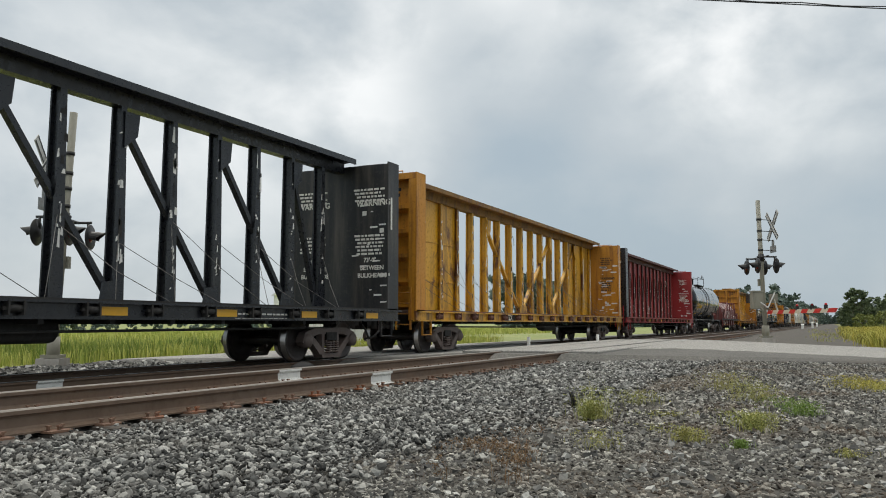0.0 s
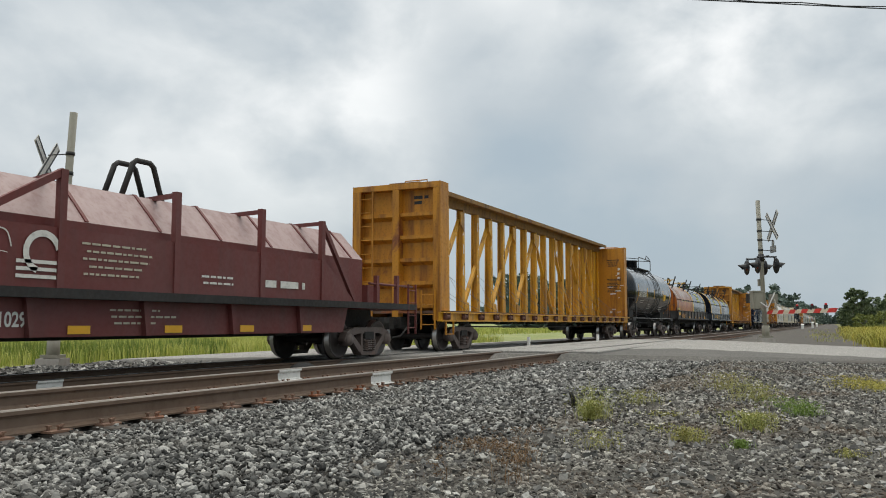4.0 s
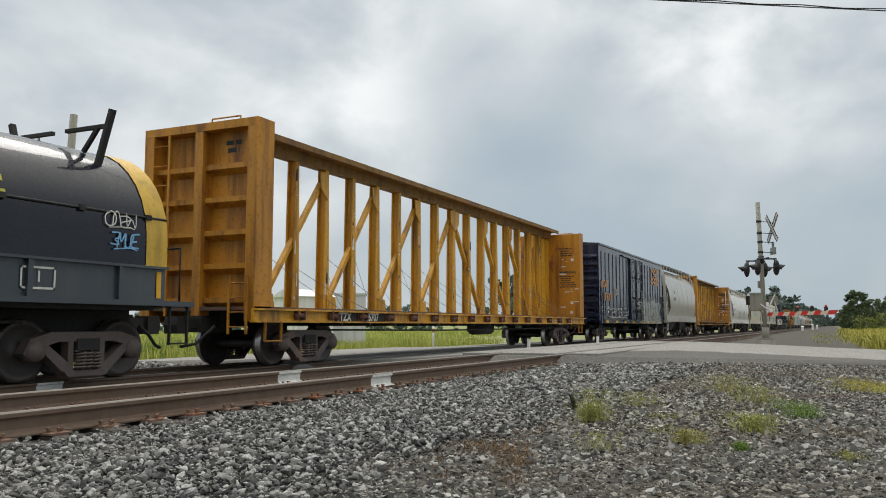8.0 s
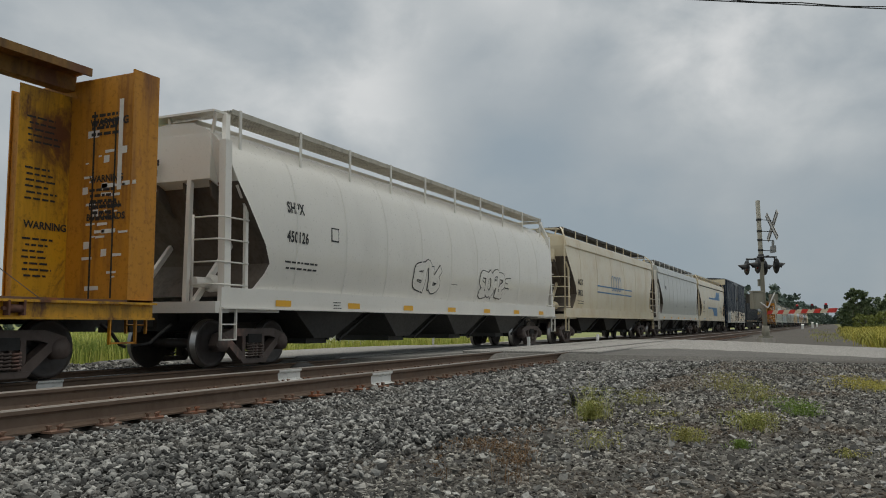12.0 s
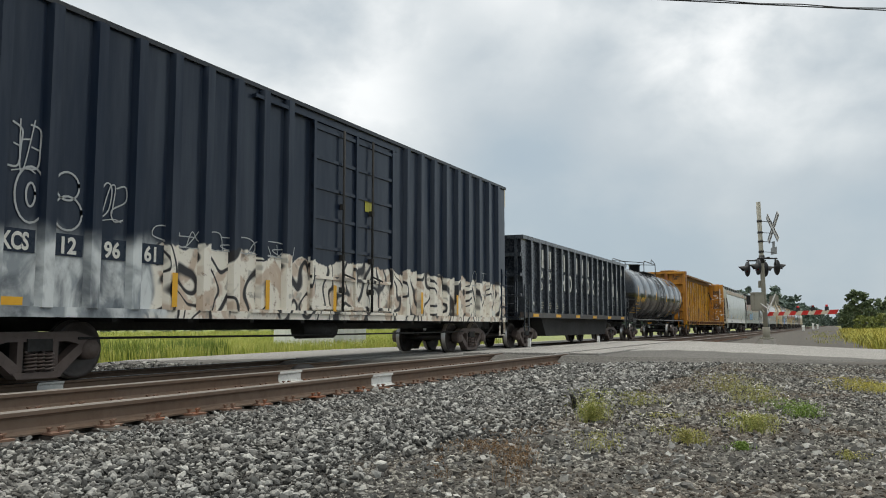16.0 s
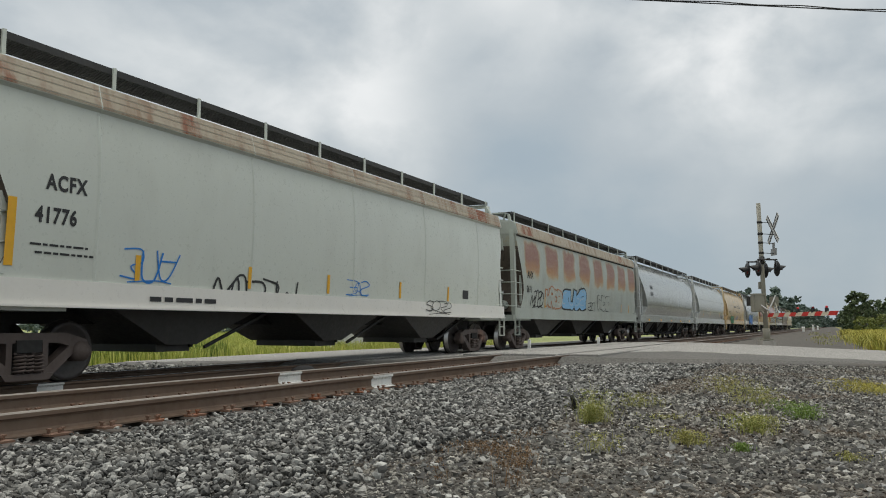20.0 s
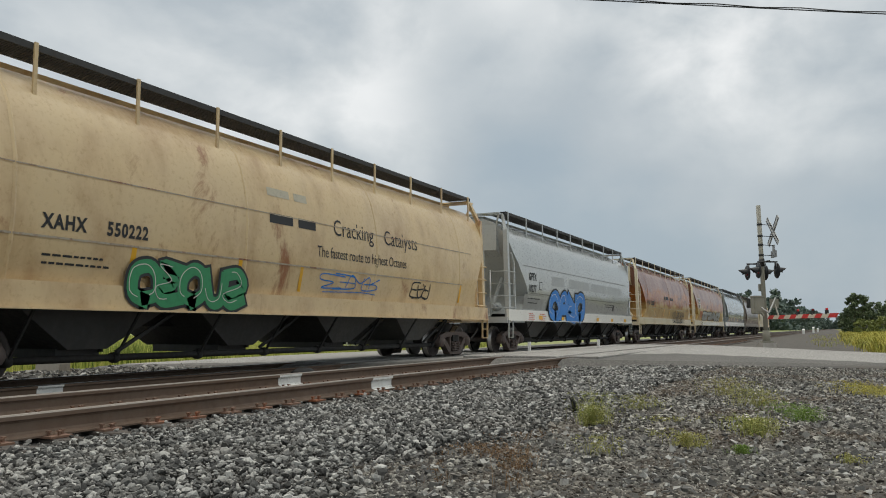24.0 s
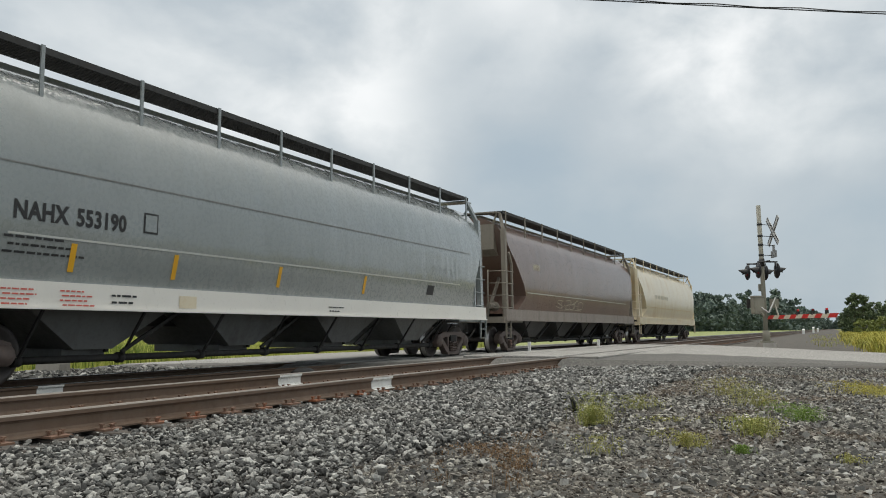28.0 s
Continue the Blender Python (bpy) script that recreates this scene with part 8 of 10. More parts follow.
def gondola(car, half, mat_, top=3.9, ribs=17):
    hw = 1.46
    surf = lambda z: hw
    bm = bmesh.new()
    w = 0.05
    for y in (-hw, hw - w):
        prism(bm, [(-half + 0.5, 1.2), (half - 0.5, 1.2), (half - 0.15, top), (-half + 0.15, top)], y, y + w)
    for s in (-1, 1):
        a = [(s * (half - 0.5), 1.2), (s * (half - 0.15), top), (s * (half - 0.2), top), (s * (half - 0.55), 1.2)]
        prism(bm, a, -hw + w, hw - w)
    box(bm, -half + 0.5, half - 0.5, -hw + w, hw - w, 1.15, 1.22)
    part("body", bm, mat_, car, "dented black steel gondola body")
    bm = bmesh.new()
    prism(bm, [(-half + 2.9, 1.15), (half - 2.9, 1.15), (half - 3.5, 0.4), (-half + 3.5, 0.4)], -hw + 0.22, hw - 0.22)
    part("belly", bm, UNDER, car, "deep sloping belly")
    bm = bmesh.new()
    for y in (-hw - 0.12, hw):
        box(bm, -half + 0.1, half - 0.1, y, y + 0.12, top - 0.1, top + 0.03)
    for s in (-1, 1):
        box(bm, *sorted((s * (half - 0.22), s * (half - 0.08))), -hw, hw, top - 0.1, top + 0.03)
    part("top_rail", bm, mat_, car)
    bm = bmesh.new()
    for y in (-hw - 0.13, hw):
        box(bm, -half + 0.05, half - 0.05, y, y + 0.13, 1.08, 1.26)
    part("side_sill", bm, COIL_GREY, car)
    bm = bmesh.new()
    prism(bm, [(-0.075, 1.26), (0.075, 1.26), (0.07, top - 0.1), (-0.07, top - 0.1)], -hw - 0.11, -hw)
    me = finish("side_rib", bm, mat_)
    xs = np.linspace(-half + 1.05, half - 0.55, ribs)
    for i, x in enumerate(xs):
        again("side_rib", me, car, pose(x, 0, 0))
    for s in (-1, 1):
        bm = bmesh.new()
        for y in (-1.3, -0.45, 0.45, 1.3):
            beam(bm, (s * (half - 0.1), y, 1.1), (s * (half - 0.16), y, top - 0.1), 0.1, 0.12)
        for z in (1.8, 2.5, 3.2):
            box(bm, *sorted((s * (half - 0.3), s * (half - 0.12))), -hw, hw, z, z + 0.12)
        box(bm, *sorted((s * (half - 0.5), s * half)), -1.46, 1.46, 1.0, 1.12)
        part("end_frame", bm, mat_, car)
        ladder(car, s * (half - 0.3), -hw - 0.15, 0.6, 2.2, 0.42, mat_, 5)
        ladder(car, s * (half + 0.03), -1.1, 1.1, 2.3, 0.42, mat_, 4, "y")
        bm = bmesh.new()
        pipe(bm, [(s * half, -0.9, 1.1), (s * half, -0.9, 2.1), (s * half, 0.2, 2.1)], 0.022, 5)
        part("end_rail", bm, mat_, car)
    bm = bmesh.new()
    box(bm, -half + 0.4, half - 0.4, -0.3, 0.3, 0.6, 1.12)
    part("center_sill", bm, UNDER, car)
    trucks(car, half - 1.75)
    coupler(car, half)
    return surf, xs


def logo_three(car, x, z, size, surf, material, one=False):
    """Three bold block shapes, each over its bar: a faded company mark."""
    for i in range(3):
        a = x + i * size * 1.08
        k = size / 10
        bm = bmesh.new()
        if i == 0:
            runs = [(0, 1, 2.4, 9), (0.8, 8, 7.2, 10), (0.8, 0, 7.2, 2), (5.6, 6.6, 8, 9), (5.6, 1, 8, 3.4)]
        elif i == 1:
            runs = [(0.5, 7.6, 7.5, 10), (0, 4, 8, 6.4), (0.5, 0, 7.5, 2.6), (0, 5, 2.2, 9), (5.8, 1, 8, 5)]
        else:
            runs = [(0, 8, 3.4, 10), (4.6, 8, 8, 10), (2.2, 6, 6.0, 8), (2.8, 4, 5.4, 6), (2.2, 2, 6.0, 4), (0, 0, 3.4, 2), (4.6, 0, 8, 2)]
        for x0, z0, x1, z1 in runs:
            patch(bm, [(a + x0 * k, z + z0 * k), (a + x1 * k, z + z0 * k), (a + x1 * k, z + z1 * k), (a + x0 * k, z + z1 * k)], surf, 0.012 + 0.0007 * runs.index((x0, z0, x1, z1)))
        part("company_mark", bm, material, car, "faded block of the company mark")
        if not one:
            plate(car, a, a + size * 0.8, z - size * 0.3, z - size * 0.08, surf, material, "mark_bar", 0.012)
    if one:
        plate(car, x, x + size * 3.0, z - size * 0.5, z - size * 0.24, surf, material, "mark_bar", 0.014)

# ---- the train, car by car ----
CARS = []          # each car and where its middle is at the start


def place(t_front, t_rear):
    """Middle and half-length of a car from the times at which its ends pass the camera."""
    return -4.6 + SPEED * (t_front + t_rear) / 2, SPEED * (t_rear - t_front) / 2


def add_car(name, t0, t1, label, category, group="cars of the freight train"):
    x, half = place(t0, t1)
    e = thing(name, label, category, group)
    CARS.append((e, x))
    return e, half


flat_side = lambda w: (lambda z: w)


def bulkhead_words(car, inner, material, seed=1, big=False):
    """Loading warnings on the inner face of the rear bulkhead."""
    f = lambda z: inner
    if big:
        letter(car, "WARNING", -0.5, 3.72, 0.2, f, material, 0.02, face="front")
        letter(car, "WARNING", 1.25, 3.72, 0.2, f, material, 0.02, face="front")
        for y in (-0.5, 1.18):
            letter(car, "73'-0\"", y - 0.22, 2.32, 0.15, f, material, 0.02, face="front")
            letter(car, "BETWEEN", y - 0.12, 2.13, 0.15, f, material, 0.02, face="front")
            letter(car, "BULKHEADS", y - 0.05, 1.94, 0.15, f, material, 0.02, face="front")
        for y, z, w, n in ((-0.42, 4.1, 0.9, 4), (-0.45, 2.95, 0.85, 6), (1.25, 4.1, 0.9, 4), (1.2, 2.95, 0.8, 5)):
            bars(car, y, z, w, n, f, material, 0.05, 0.04, seed, face="front")
    else:
        letter(car, "WARNING", -0.5, 3.05, 0.15, f, material, 0.02, face="front")
        bars(car, -0.5, 4.1, 0.7, 4, f, material, 0.05, 0.05, seed, face="front")
        bars(car, -0.5, 2.9, 0.75, 6, f, material, 0.045, 0.045, seed + 1, face="front")


def yellow_flat(t0, t1, label, mark="", number="", mat_=None, seed=1, straps=1, axle=2.3, mark_x=2.2, strips=False, start=0.6, span=2):
    car, half = add_car("centerbeam_flatcar", t0, t1, label, "flatcar")
    inner, hw = centerbeam(car, half, mat_ or YELLOW, axle=axle, end_mat=YELLOW_END, seed=seed, straps=straps, start=start, span=span, outward=span > 2, panels=3 if strips else 0)
    side = flat_side(hw + 0.055)
    if mark:
        # the mark and the number stand between the winches
        k = round((-half + mark_x - start + 0.34) / 1.245)
        x0 = start + 1.245 * k - 0.34
        for x, word in ((x0, mark), (x0 + 1.245, number)):
            if word:
                plate(car, x - 0.03, x + 0.93, 0.902, 1.098, flat_side(hw), UNDER, "number_panel", 0.006)
                letter(car, word, x, 0.92, 0.25, flat_side(hw), L_WHITE, 0.02, 1.0, 0.95 if len(word) < 6 else 0.88, off=0.012)
    bars(car, half - 4.2, 1.0, 0.5, 2, flat_side(hw), L_WHITE, 0.05, 0.04, seed)
    bm = bmesh.new()
    x = half - 2.9 - seed * 0.1
    for a, b, c, d in ((x, x + 0.5, 0.86, 0.89), (x, x + 0.5, 1.06, 1.09), (x, x + 0.03, 0.86, 1.09), (x + 0.47, x + 0.5, 0.86, 1.09), (x + 0.24, x + 0.27, 0.86, 1.09)):
        patch(bm, [(a, c), (b, c), (b, d), (a, d)], flat_side(hw), 0.012)
    part("lube_stencil", bm, L_WHITE, car, "white lined stencil")
    bulkhead_words(car, inner, L_BLACK, seed)
    face = lambda z: inner
    if not strips:
        bm = bmesh.new()
        box(bm, inner - 0.95, inner - 0.004, -0.03, -0.01, 1.17, 4.5)
        part("web_panel", bm, mat_ or YELLOW, car)
    if straps and not strips:
        # dark gaps between the sheets, pale strips, and more stencilled print
        for y, w, z0, z1, m_, nm in ((-0.55, 0.035, 1.2, 4.2, UNDER, "sheet_gap"), (-1.02, 0.03, 1.2, 4.0, UNDER, "sheet_gap"), (-1.1, 0.085, 2.9, 4.35, STRAP, "marker_strip")):
            bm = bmesh.new()
            box(bm, inner - 0.009, inner - 0.003, y - w, y, z0, z1)
            part(nm, bm, m_, car)
        letter(car, "WARNING", -0.48, 3.95, 0.17, face, L_BLACK, 0.02, face="front")
        letter(car, "BETWEEN", -0.5, 2.62, 0.15, face, L_BLACK, 0.02, face="front")
        letter(car, "BULKHEADS", -0.46, 2.44, 0.15, face, L_BLACK, 0.02, face="front")
        for z, n in ((4.0, 5), (3.2, 6), (2.1, 7)):
            bars(car, inner - 0.82, z, 0.62, n, flat_side(0.03), L_BLACK, 0.05, 0.045, seed + n)
        letter(car, "WARNING", inner - 0.8, 2.28, 0.16, flat_side(0.03), L_BLACK, 0.02)
    scuffs(car, half, hw, STRAP, seed, 34 if straps else 14)
    bars(car, -0.45, 4.35, 0.5, 2, lambda z: -half + 0.28, L_BLACK, 0.09, 0.06, seed, face="front")
    if strips:
        for x in (half - 0.42, start + 9.92, start + 8.67, -half + 0.95):
            plate(car, x, x + 0.09, 1.2 if x > half - 0.8 else 1.5, 4.0, flat_side(hw if x > half - 0.8 else 0.14), STRAP, "marker_strip", 0.02)
    return car, half, inner, hw


# black flat car
car, half = add_car("centerbeam_flatcar", -0.02, 1.119, "black centerbeam lumber flatcar, empty, with white bulkhead warnings", "flatcar")
inner, hw = centerbeam(car, half, BLACK_CAR, end_mat=BLACK_WORN, axle=2.5, seed=3, deck_mat=UNDER, straps=1, start=0.12, off_mid=1)
bulkhead_words(car, inner, L_WHITE, 2, True)
scuffs(car, half, hw, STRAP, 5, 16)
plate(car, half - 0.44, half - 0.36, 3.1, 3.9, flat_side(hw), L_WHITE, "marker_strip", 0.02)
reflectors(car, -half, half, 9, 0.93, flat_side(hw), 0.55, 0.13)
letter(car, "73-8", half - 7.0, 0.93, 0.17, flat_side(hw), L_WHITE, 0.02)
bars(car, half - 6.2, 0.97, 2.2, 2, flat_side(hw), L_WHITE, 0.05, 0.04, 4)

yellow_flat(1.168, 2.302, "weathered yellow centerbeam lumber flatcar with white marker strips", "TTZX", "", YELLOW, 4, 1, 2.6, 6.2, True, 0.3, 3)

# red flat car
car, half = add_car("centerbeam_flatcar", 2.361, 3.475, "dark red centerbeam flatcar with oval openings and black front bulkhead", "flatcar")
inner, hw = centerbeam(car, half, RED_CAR, beam_mat=RED_CAR, web=True, seed=7, axle=2.2, deck_mat=DECK_RUST, start=-0.65, pitch=1.262, front_mat=BLACK_CAR)
for child in list(car.children):
    if child.name.startswith("top_chord"):
        child.data.materials[0] = RED_RIB
bulkhead_words(car, inner, L_WHITE, 9)
scuffs(car, half, hw, STRAP, 11, 26)
bars(car, half - 3.6, 3.9, 1.0, 5, flat_side(0.03), L_WHITE, 0.05, 0.04, 3)
for i in range(4):
    bars(car, -half + 3.2 + 4.6 * i, 1.9, 0.9, 6, flat_side(0.03), L_WHITE, 0.045, 0.04, 20 + i)
reflectors(car, -half + 1, half - 1, 6, 0.94, flat_side(hw), 0.5, 0.12)
plate(car, half - 0.36, half - 0.2, 3.05, 3.35, flat_side(hw), L_WHITE, "marking", 0.02)
plate(car, half - 0.36, half - 0.2, 3.4, 3.6, flat_side(hw), L_WHITE, "marking", 0.02)
letter(car, "CS", -0.75, 4.25, 0.24, lambda z: -half + 0.28, L_WHITE, 0.02, face="front")
letter(car, "6006", -0.7, 4.0, 0.24, lambda z: -half + 0.28, L_WHITE, 0.02, face="front")

# tank car
car, half = add_car("tank_car", 3.532, 4.302, "glossy black tank car with yellow lettering and bars", "tank car")
surf, e = tank_car(car, half, 1.5, 2.68, 0.33, 2, 3, -0.88, -0.7)
letter(car, "UTLX", -6.35, 2.06, 0.5, surf, L_YELLOW, 0.02, 1.0, 0.85, off=0.025)
letter(car, "663562", -5.1, 2.06, 0.42, surf, L_YELLOW, 0.02, 1.0, 0.85, off=0.025)
bars(car, -6.1, 1.95, 1.1, 1, surf, L_YELLOW, 0.06, 0.05, 1)
bars(car, -6.1, 1.72, 1.8, 3, surf, L_YELLOW, 0.06, 0.06, 2)
bars(car, -2.3, 2.6, 0.35, 4, surf, L_YELLOW, 0.05, 0.05, 3)
bars(car, -2.3, 1.65, 0.4, 3, surf, L_YELLOW, 0.05, 0.05, 4)
plate(car, 4.95, 6.0, 1.95, 2.45, surf, L_BLACK, "data_panel", 0.012)
bars(car, 4.98, 2.4, 1.0, 7, surf, L_WHITE, 0.035, 0.03, 5, 0.02)
bars(car, 3.6, 1.5, 1.0, 2, surf, L_YELLOW, 0.05, 0.04, 6)
uprights(car, (-3.66, -1.06, 1.89, 4.67), 2.32, 2.85, surf)
uprights(car, (-half + 1.35, half - 1.3), 1.9, 3.0, surf, w=0.1)

# red coil car with a frame of posts
car, half = add_car("coil_car", 4.355, 5.163, "brown-red coil car with angled weathered hood and posts", "coil car")
hs = lambda z: 1.2 if z < 2.3 else float(np.interp(z, [2.3, 2.95], [1.2, 0.6]))
bm = bmesh.new()
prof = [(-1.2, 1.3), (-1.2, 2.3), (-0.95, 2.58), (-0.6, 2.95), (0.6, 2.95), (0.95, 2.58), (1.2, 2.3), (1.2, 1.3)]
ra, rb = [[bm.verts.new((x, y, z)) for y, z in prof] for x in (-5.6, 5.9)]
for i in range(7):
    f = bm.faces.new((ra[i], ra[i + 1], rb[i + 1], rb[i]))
    # sloping and top faces take the paler red
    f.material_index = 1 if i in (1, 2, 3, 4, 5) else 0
bm.faces.new(ra)
bm.faces.new(rb)
hood = part("hood", bm, [COIL_RED, COIL_PALE], car, "angled steel coil cover, paler on its upper faces")
bm = bmesh.new()
for x in np.linspace(-5.0, 5.4, 8):
    for a, b in zip(prof[1:4], prof[2:5]):
        beam(bm, (x, a[0], a[1] + 0.01), (x, b[0], b[1] + 0.01), 0.06, 0.03, (1, 0, 0))
part("hood_rib", bm, COIL_RED, hood)
for y in (-0.22, 0.22):
    bm = bmesh.new()
    pipe(bm, [(-0.5, y, 2.93), (-0.24, y, 3.6), (-0.16, y, 3.66), (0.16, y, 3.66), (0.24, y, 3.6), (0.5, y, 2.93)], 0.05, 6)
    part("lifting_bracket", bm, UNDER, hood, "arched black lifting bracket")
bm = bmesh.new()
beam(bm, (-1.0, 0.0, 2.98), (0.9, 0.0, 2.98), 0.5, 0.06)
part("bracket_base", bm, UNDER, hood)
for s in (-1, 1):
    bm = bmesh.new()
    y0, y1 = sorted((s * 1.36, s * 1.42))
    prism(bm, [(-5.4, 1.3), (5.2, 1.3), (4.0, 2.15), (-3.6, 2.15)], y0, y1)
    beam(bm, (-5.4, s * 1.4, 1.35), (-2.65, s * 1.4, 2.95), 0.08, 0.1)
    beam(bm, (3.9, s * 1.4, 2.95), (5.2, s * 1.4, 1.35), 0.08, 0.1)
    part("side_frame_sheet", bm, COIL_RED, car)
    for x in (-2.65, -0.4, 1.85, 3.9):
        bm = bmesh.new()
        beam(bm, (x, s * 1.4, 1.3), (x, s * 1.4, 2.98), 0.1, 0.12)
        beam(bm, (x, s * 1.4, 2.93), (x + 0.5, s * 0.0, 2.98), 0.08, 0.08)
        part("post", bm, COIL_RED, car)
    bm = bmesh.new()
    y0, y1 = sorted((s * 1.38, s * 1.52))
    box(bm, -half + 0.05, half - 0.05, y0, y1, 1.16, 1.3)
    part("deck_edge", bm, UNDER, car)
    bm = bmesh.new()
    y0, y1 = sorted((s * 1.15, s * 1.25))
    prism(bm, [(-5.0, 1.16), (5.2, 1.16), (5.0, 0.62), (-4.7, 0.62)], y0, y1)
    for x in (-3.0, -0.9, 1.2, 3.3):
        prism(bm, [(x - 0.1, 1.16), (x + 0.1, 1.16), (x + 0.02, 0.62), (x - 0.02, 0.62)], *sorted((s * 1.2, s * 1.34)))
    part("lower_sill", bm, COIL_RED, car)
    bm = bmesh.new()
    box(bm, *sorted((s * (half - 2.3), s * half)), -1.45, 1.45, 1.15, 1.28)
    for y in (-1.35, 1.35):
        box(bm, *sorted((s * (half - 1.9), s * (half - 1.8))), y - 0.05, y + 0.05, 1.28, 1.95)
        box(bm, *sorted((s * (half - 0.9), s * (half - 0.8))), y - 0.05, y + 0.05, 1.28, 2.0)
        pipe(bm, [(s * half, y, 1.75), (s * (half - 2.2), y, 1.75)], 0.03, 6)
    box(bm, *sorted((s * (half - 1.5), s * (half - 0.9))), -0.9, 0.1, 1.28, 1.75)
    part("end_platform", bm, COIL_RED, car)
    ladder(car, s * (half - 0.3), -1.5, 0.55, 1.8, 0.4, COIL_RED, 4)
bm = bmesh.new()
box(bm, -half + 0.4, half - 0.4, -0.35, 0.35, 0.55, 1.16)
part("center_sill", bm, UNDER, car)
bm = bmesh.new()
lathe(bm, [(0.24, -0.02), (0.26, 0.0), (0.24, 0.02), (0.22, 0.0), (0.24, -0.02)], 18)
pipe(bm, [(-0.24, 0, 0), (0.24, 0, 0)], 0.015, 5)
pipe(bm, [(0, 0, -0.24), (0, 0, 0.24)], 0.015, 5)
shift(bm, pose(-half + 0.2, -0.5, 2.1, 0, 0, 90))
part("brake_wheel", bm, COIL_RED, car)
letter(car, "YC 631029", -4.05, 0.77, 0.28, flat_side(1.26), L_WHITE, 0.015, 1.0, 0.8)
reflectors(car, -5.0, 4.5, 5, 0.66, flat_side(1.26), 0.4, 0.12)
bars(car, -1.6, 1.0, 1.4, 3, flat_side(1.26), L_PALE, 0.05, 0.05, 3)
cs = flat_side(1.43)
bm = bmesh.new()
ribbon(bm, [(-2.95 + 0.26 * math.cos(a), 1.78 + 0.26 * math.sin(a)) for a in np.linspace(0.2, 4.4, 18)], 0.09, cs, 0.01)
for z in (1.42, 1.52, 1.62):
    patch(bm, [(-3.35, z), (-2.72, z), (-2.72, z + 0.05), (-3.35, z + 0.05)], cs, 0.01)
part("company_mark", bm, L_WHITE, car, "white wheel-shaped company mark")
bars(car, -2.3, 1.95, 1.4, 5, cs, L_PALE, 0.05, 0.06, 5)
bars(car, 0.2, 1.6, 0.9, 2, cs, L_WHITE, 0.06, 0.05, 6)
bars(car, 1.95, 1.5, 1.7, 1, cs, L_WHITE, 0.22, 0.05, 7)
scrawl(car, -4.3, 1.75, 0.8, 0.3, cs, G_WHITE, 3, 2, 0.02)
trucks(car, half - 1.75)
coupler(car, half)

yellow_flat(5.24, 6.37, "bright yellow centerbeam lumber flatcar, empty and scuffed", mat_=YELLOW_NEW, seed=6, straps=0)

# tank car
car, half = add_car("tank_car", 6.43, 7.03, "short glossy black tank car with white lettering", "tank car")
surf, e = tank_car(car, half, 1.5, 2.66, 0.5, 5, 2, 0.56, -0.35)
letter(car, "GATX 223003", -4.62, 2.33, 0.36, surf, L_WHITE, 0.02, 1.0, 0.9, off=0.025)
bars(car, -4.0, 2.1, 1.3, 2, surf, L_WHITE, 0.05, 0.05, 3)
bars(car, -1.2, 1.9, 0.8, 3, surf, L_WHITE, 0.05, 0.05, 4)
bars(car, 0.9, 1.8, 0.8, 4, surf, L_WHITE, 0.05, 0.05, 5)
bars(car, 2.3, 1.9, 1.1, 3, surf, L_WHITE, 0.05, 0.05, 6)
plate(car, 2.78, 3.43, 2.25, 2.62, surf, L_YELLOW, "data_panel", 0.014)
uprights(car, (-2.33, -0.26, 2.53), 2.3, 2.85, surf)
uprights(car, (-half + 1.35, half - 1.3), 1.9, 3.0, surf, w=0.1)

# coil car, one rusty and one dark hood
car, half = add_car("coil_car", 7.116, 7.87, "coil car with one rusty orange hood and one dark hood", "coil car")
coil_car(car, half, COIL_GREY)
surf = round_hood(car, -half + 0.55, -0.06, COIL_RUST, COIL_FACE, arm_mat=BAND)
surf = round_hood(car, 0.06, half - 0.5, COIL_BLUE, COIL_BLUE, BAND)
sill = flat_side(1.465)
letter(car, "CSXT", -6.0, 1.32, 0.28, flat_side(1.522), L_ORANGE, 0.015)
letter(car, "496110", -4.95, 1.32, 0.28, flat_side(1.522), L_ORANGE, 0.015)
plate(car, -half + 0.65, -half + 1.5, 1.4, 1.6, sill, REFLECT, "marking")
reflectors(car, -half + 1.5, half - 0.5, 5, 1.22, sill, 0.45, 0.13)
letter(car, "C&O", 0.6, 2.98, 0.6, lambda z: -half + 0.53, L_BLACK, 0.01, 1.1, face="front")
scrawl(car, -half + 0.75, 2.62, 0.75, 0.62, surf, G_WHITE, 4, 5, 0.025, 0.03)
plate(car, -half + 1.0, -half + 1.65, 1.78, 1.9, surf, L_DULL, "marking", 0.02)
for x in (-4.6, -3.3, -2.6, -1.6):
    plate(car, x, x + 0.22, 2.4, 2.56, surf, L_DULL, "faded_mark", 0.018)
plate(car, -1.2, -0.95, 1.25, 1.68, sill, L_ORANGE, "marking", 0.008)
bars(car, -3.1, 1.34, 0.6, 3, sill, L_ORANGE, 0.05, 0.05, 81)
letter(car, "CSXT  496110", 0.75, 1.5, 0.2, lambda z: -half + 0.58, L_ORANGE, 0.015, face="front")
bars(car, 0.4, 1.4, 0.7, 3, lambda z: -half + 0.58, L_ORANGE, 0.035, 0.035, 82, face="front")
logo_three(car, 2.9, 2.75, 0.45, surf, L_DULL, True)
bars(car, 5.0, 1.4, 1.6, 2, sill, L_PALE, 0.06, 0.05, 8)

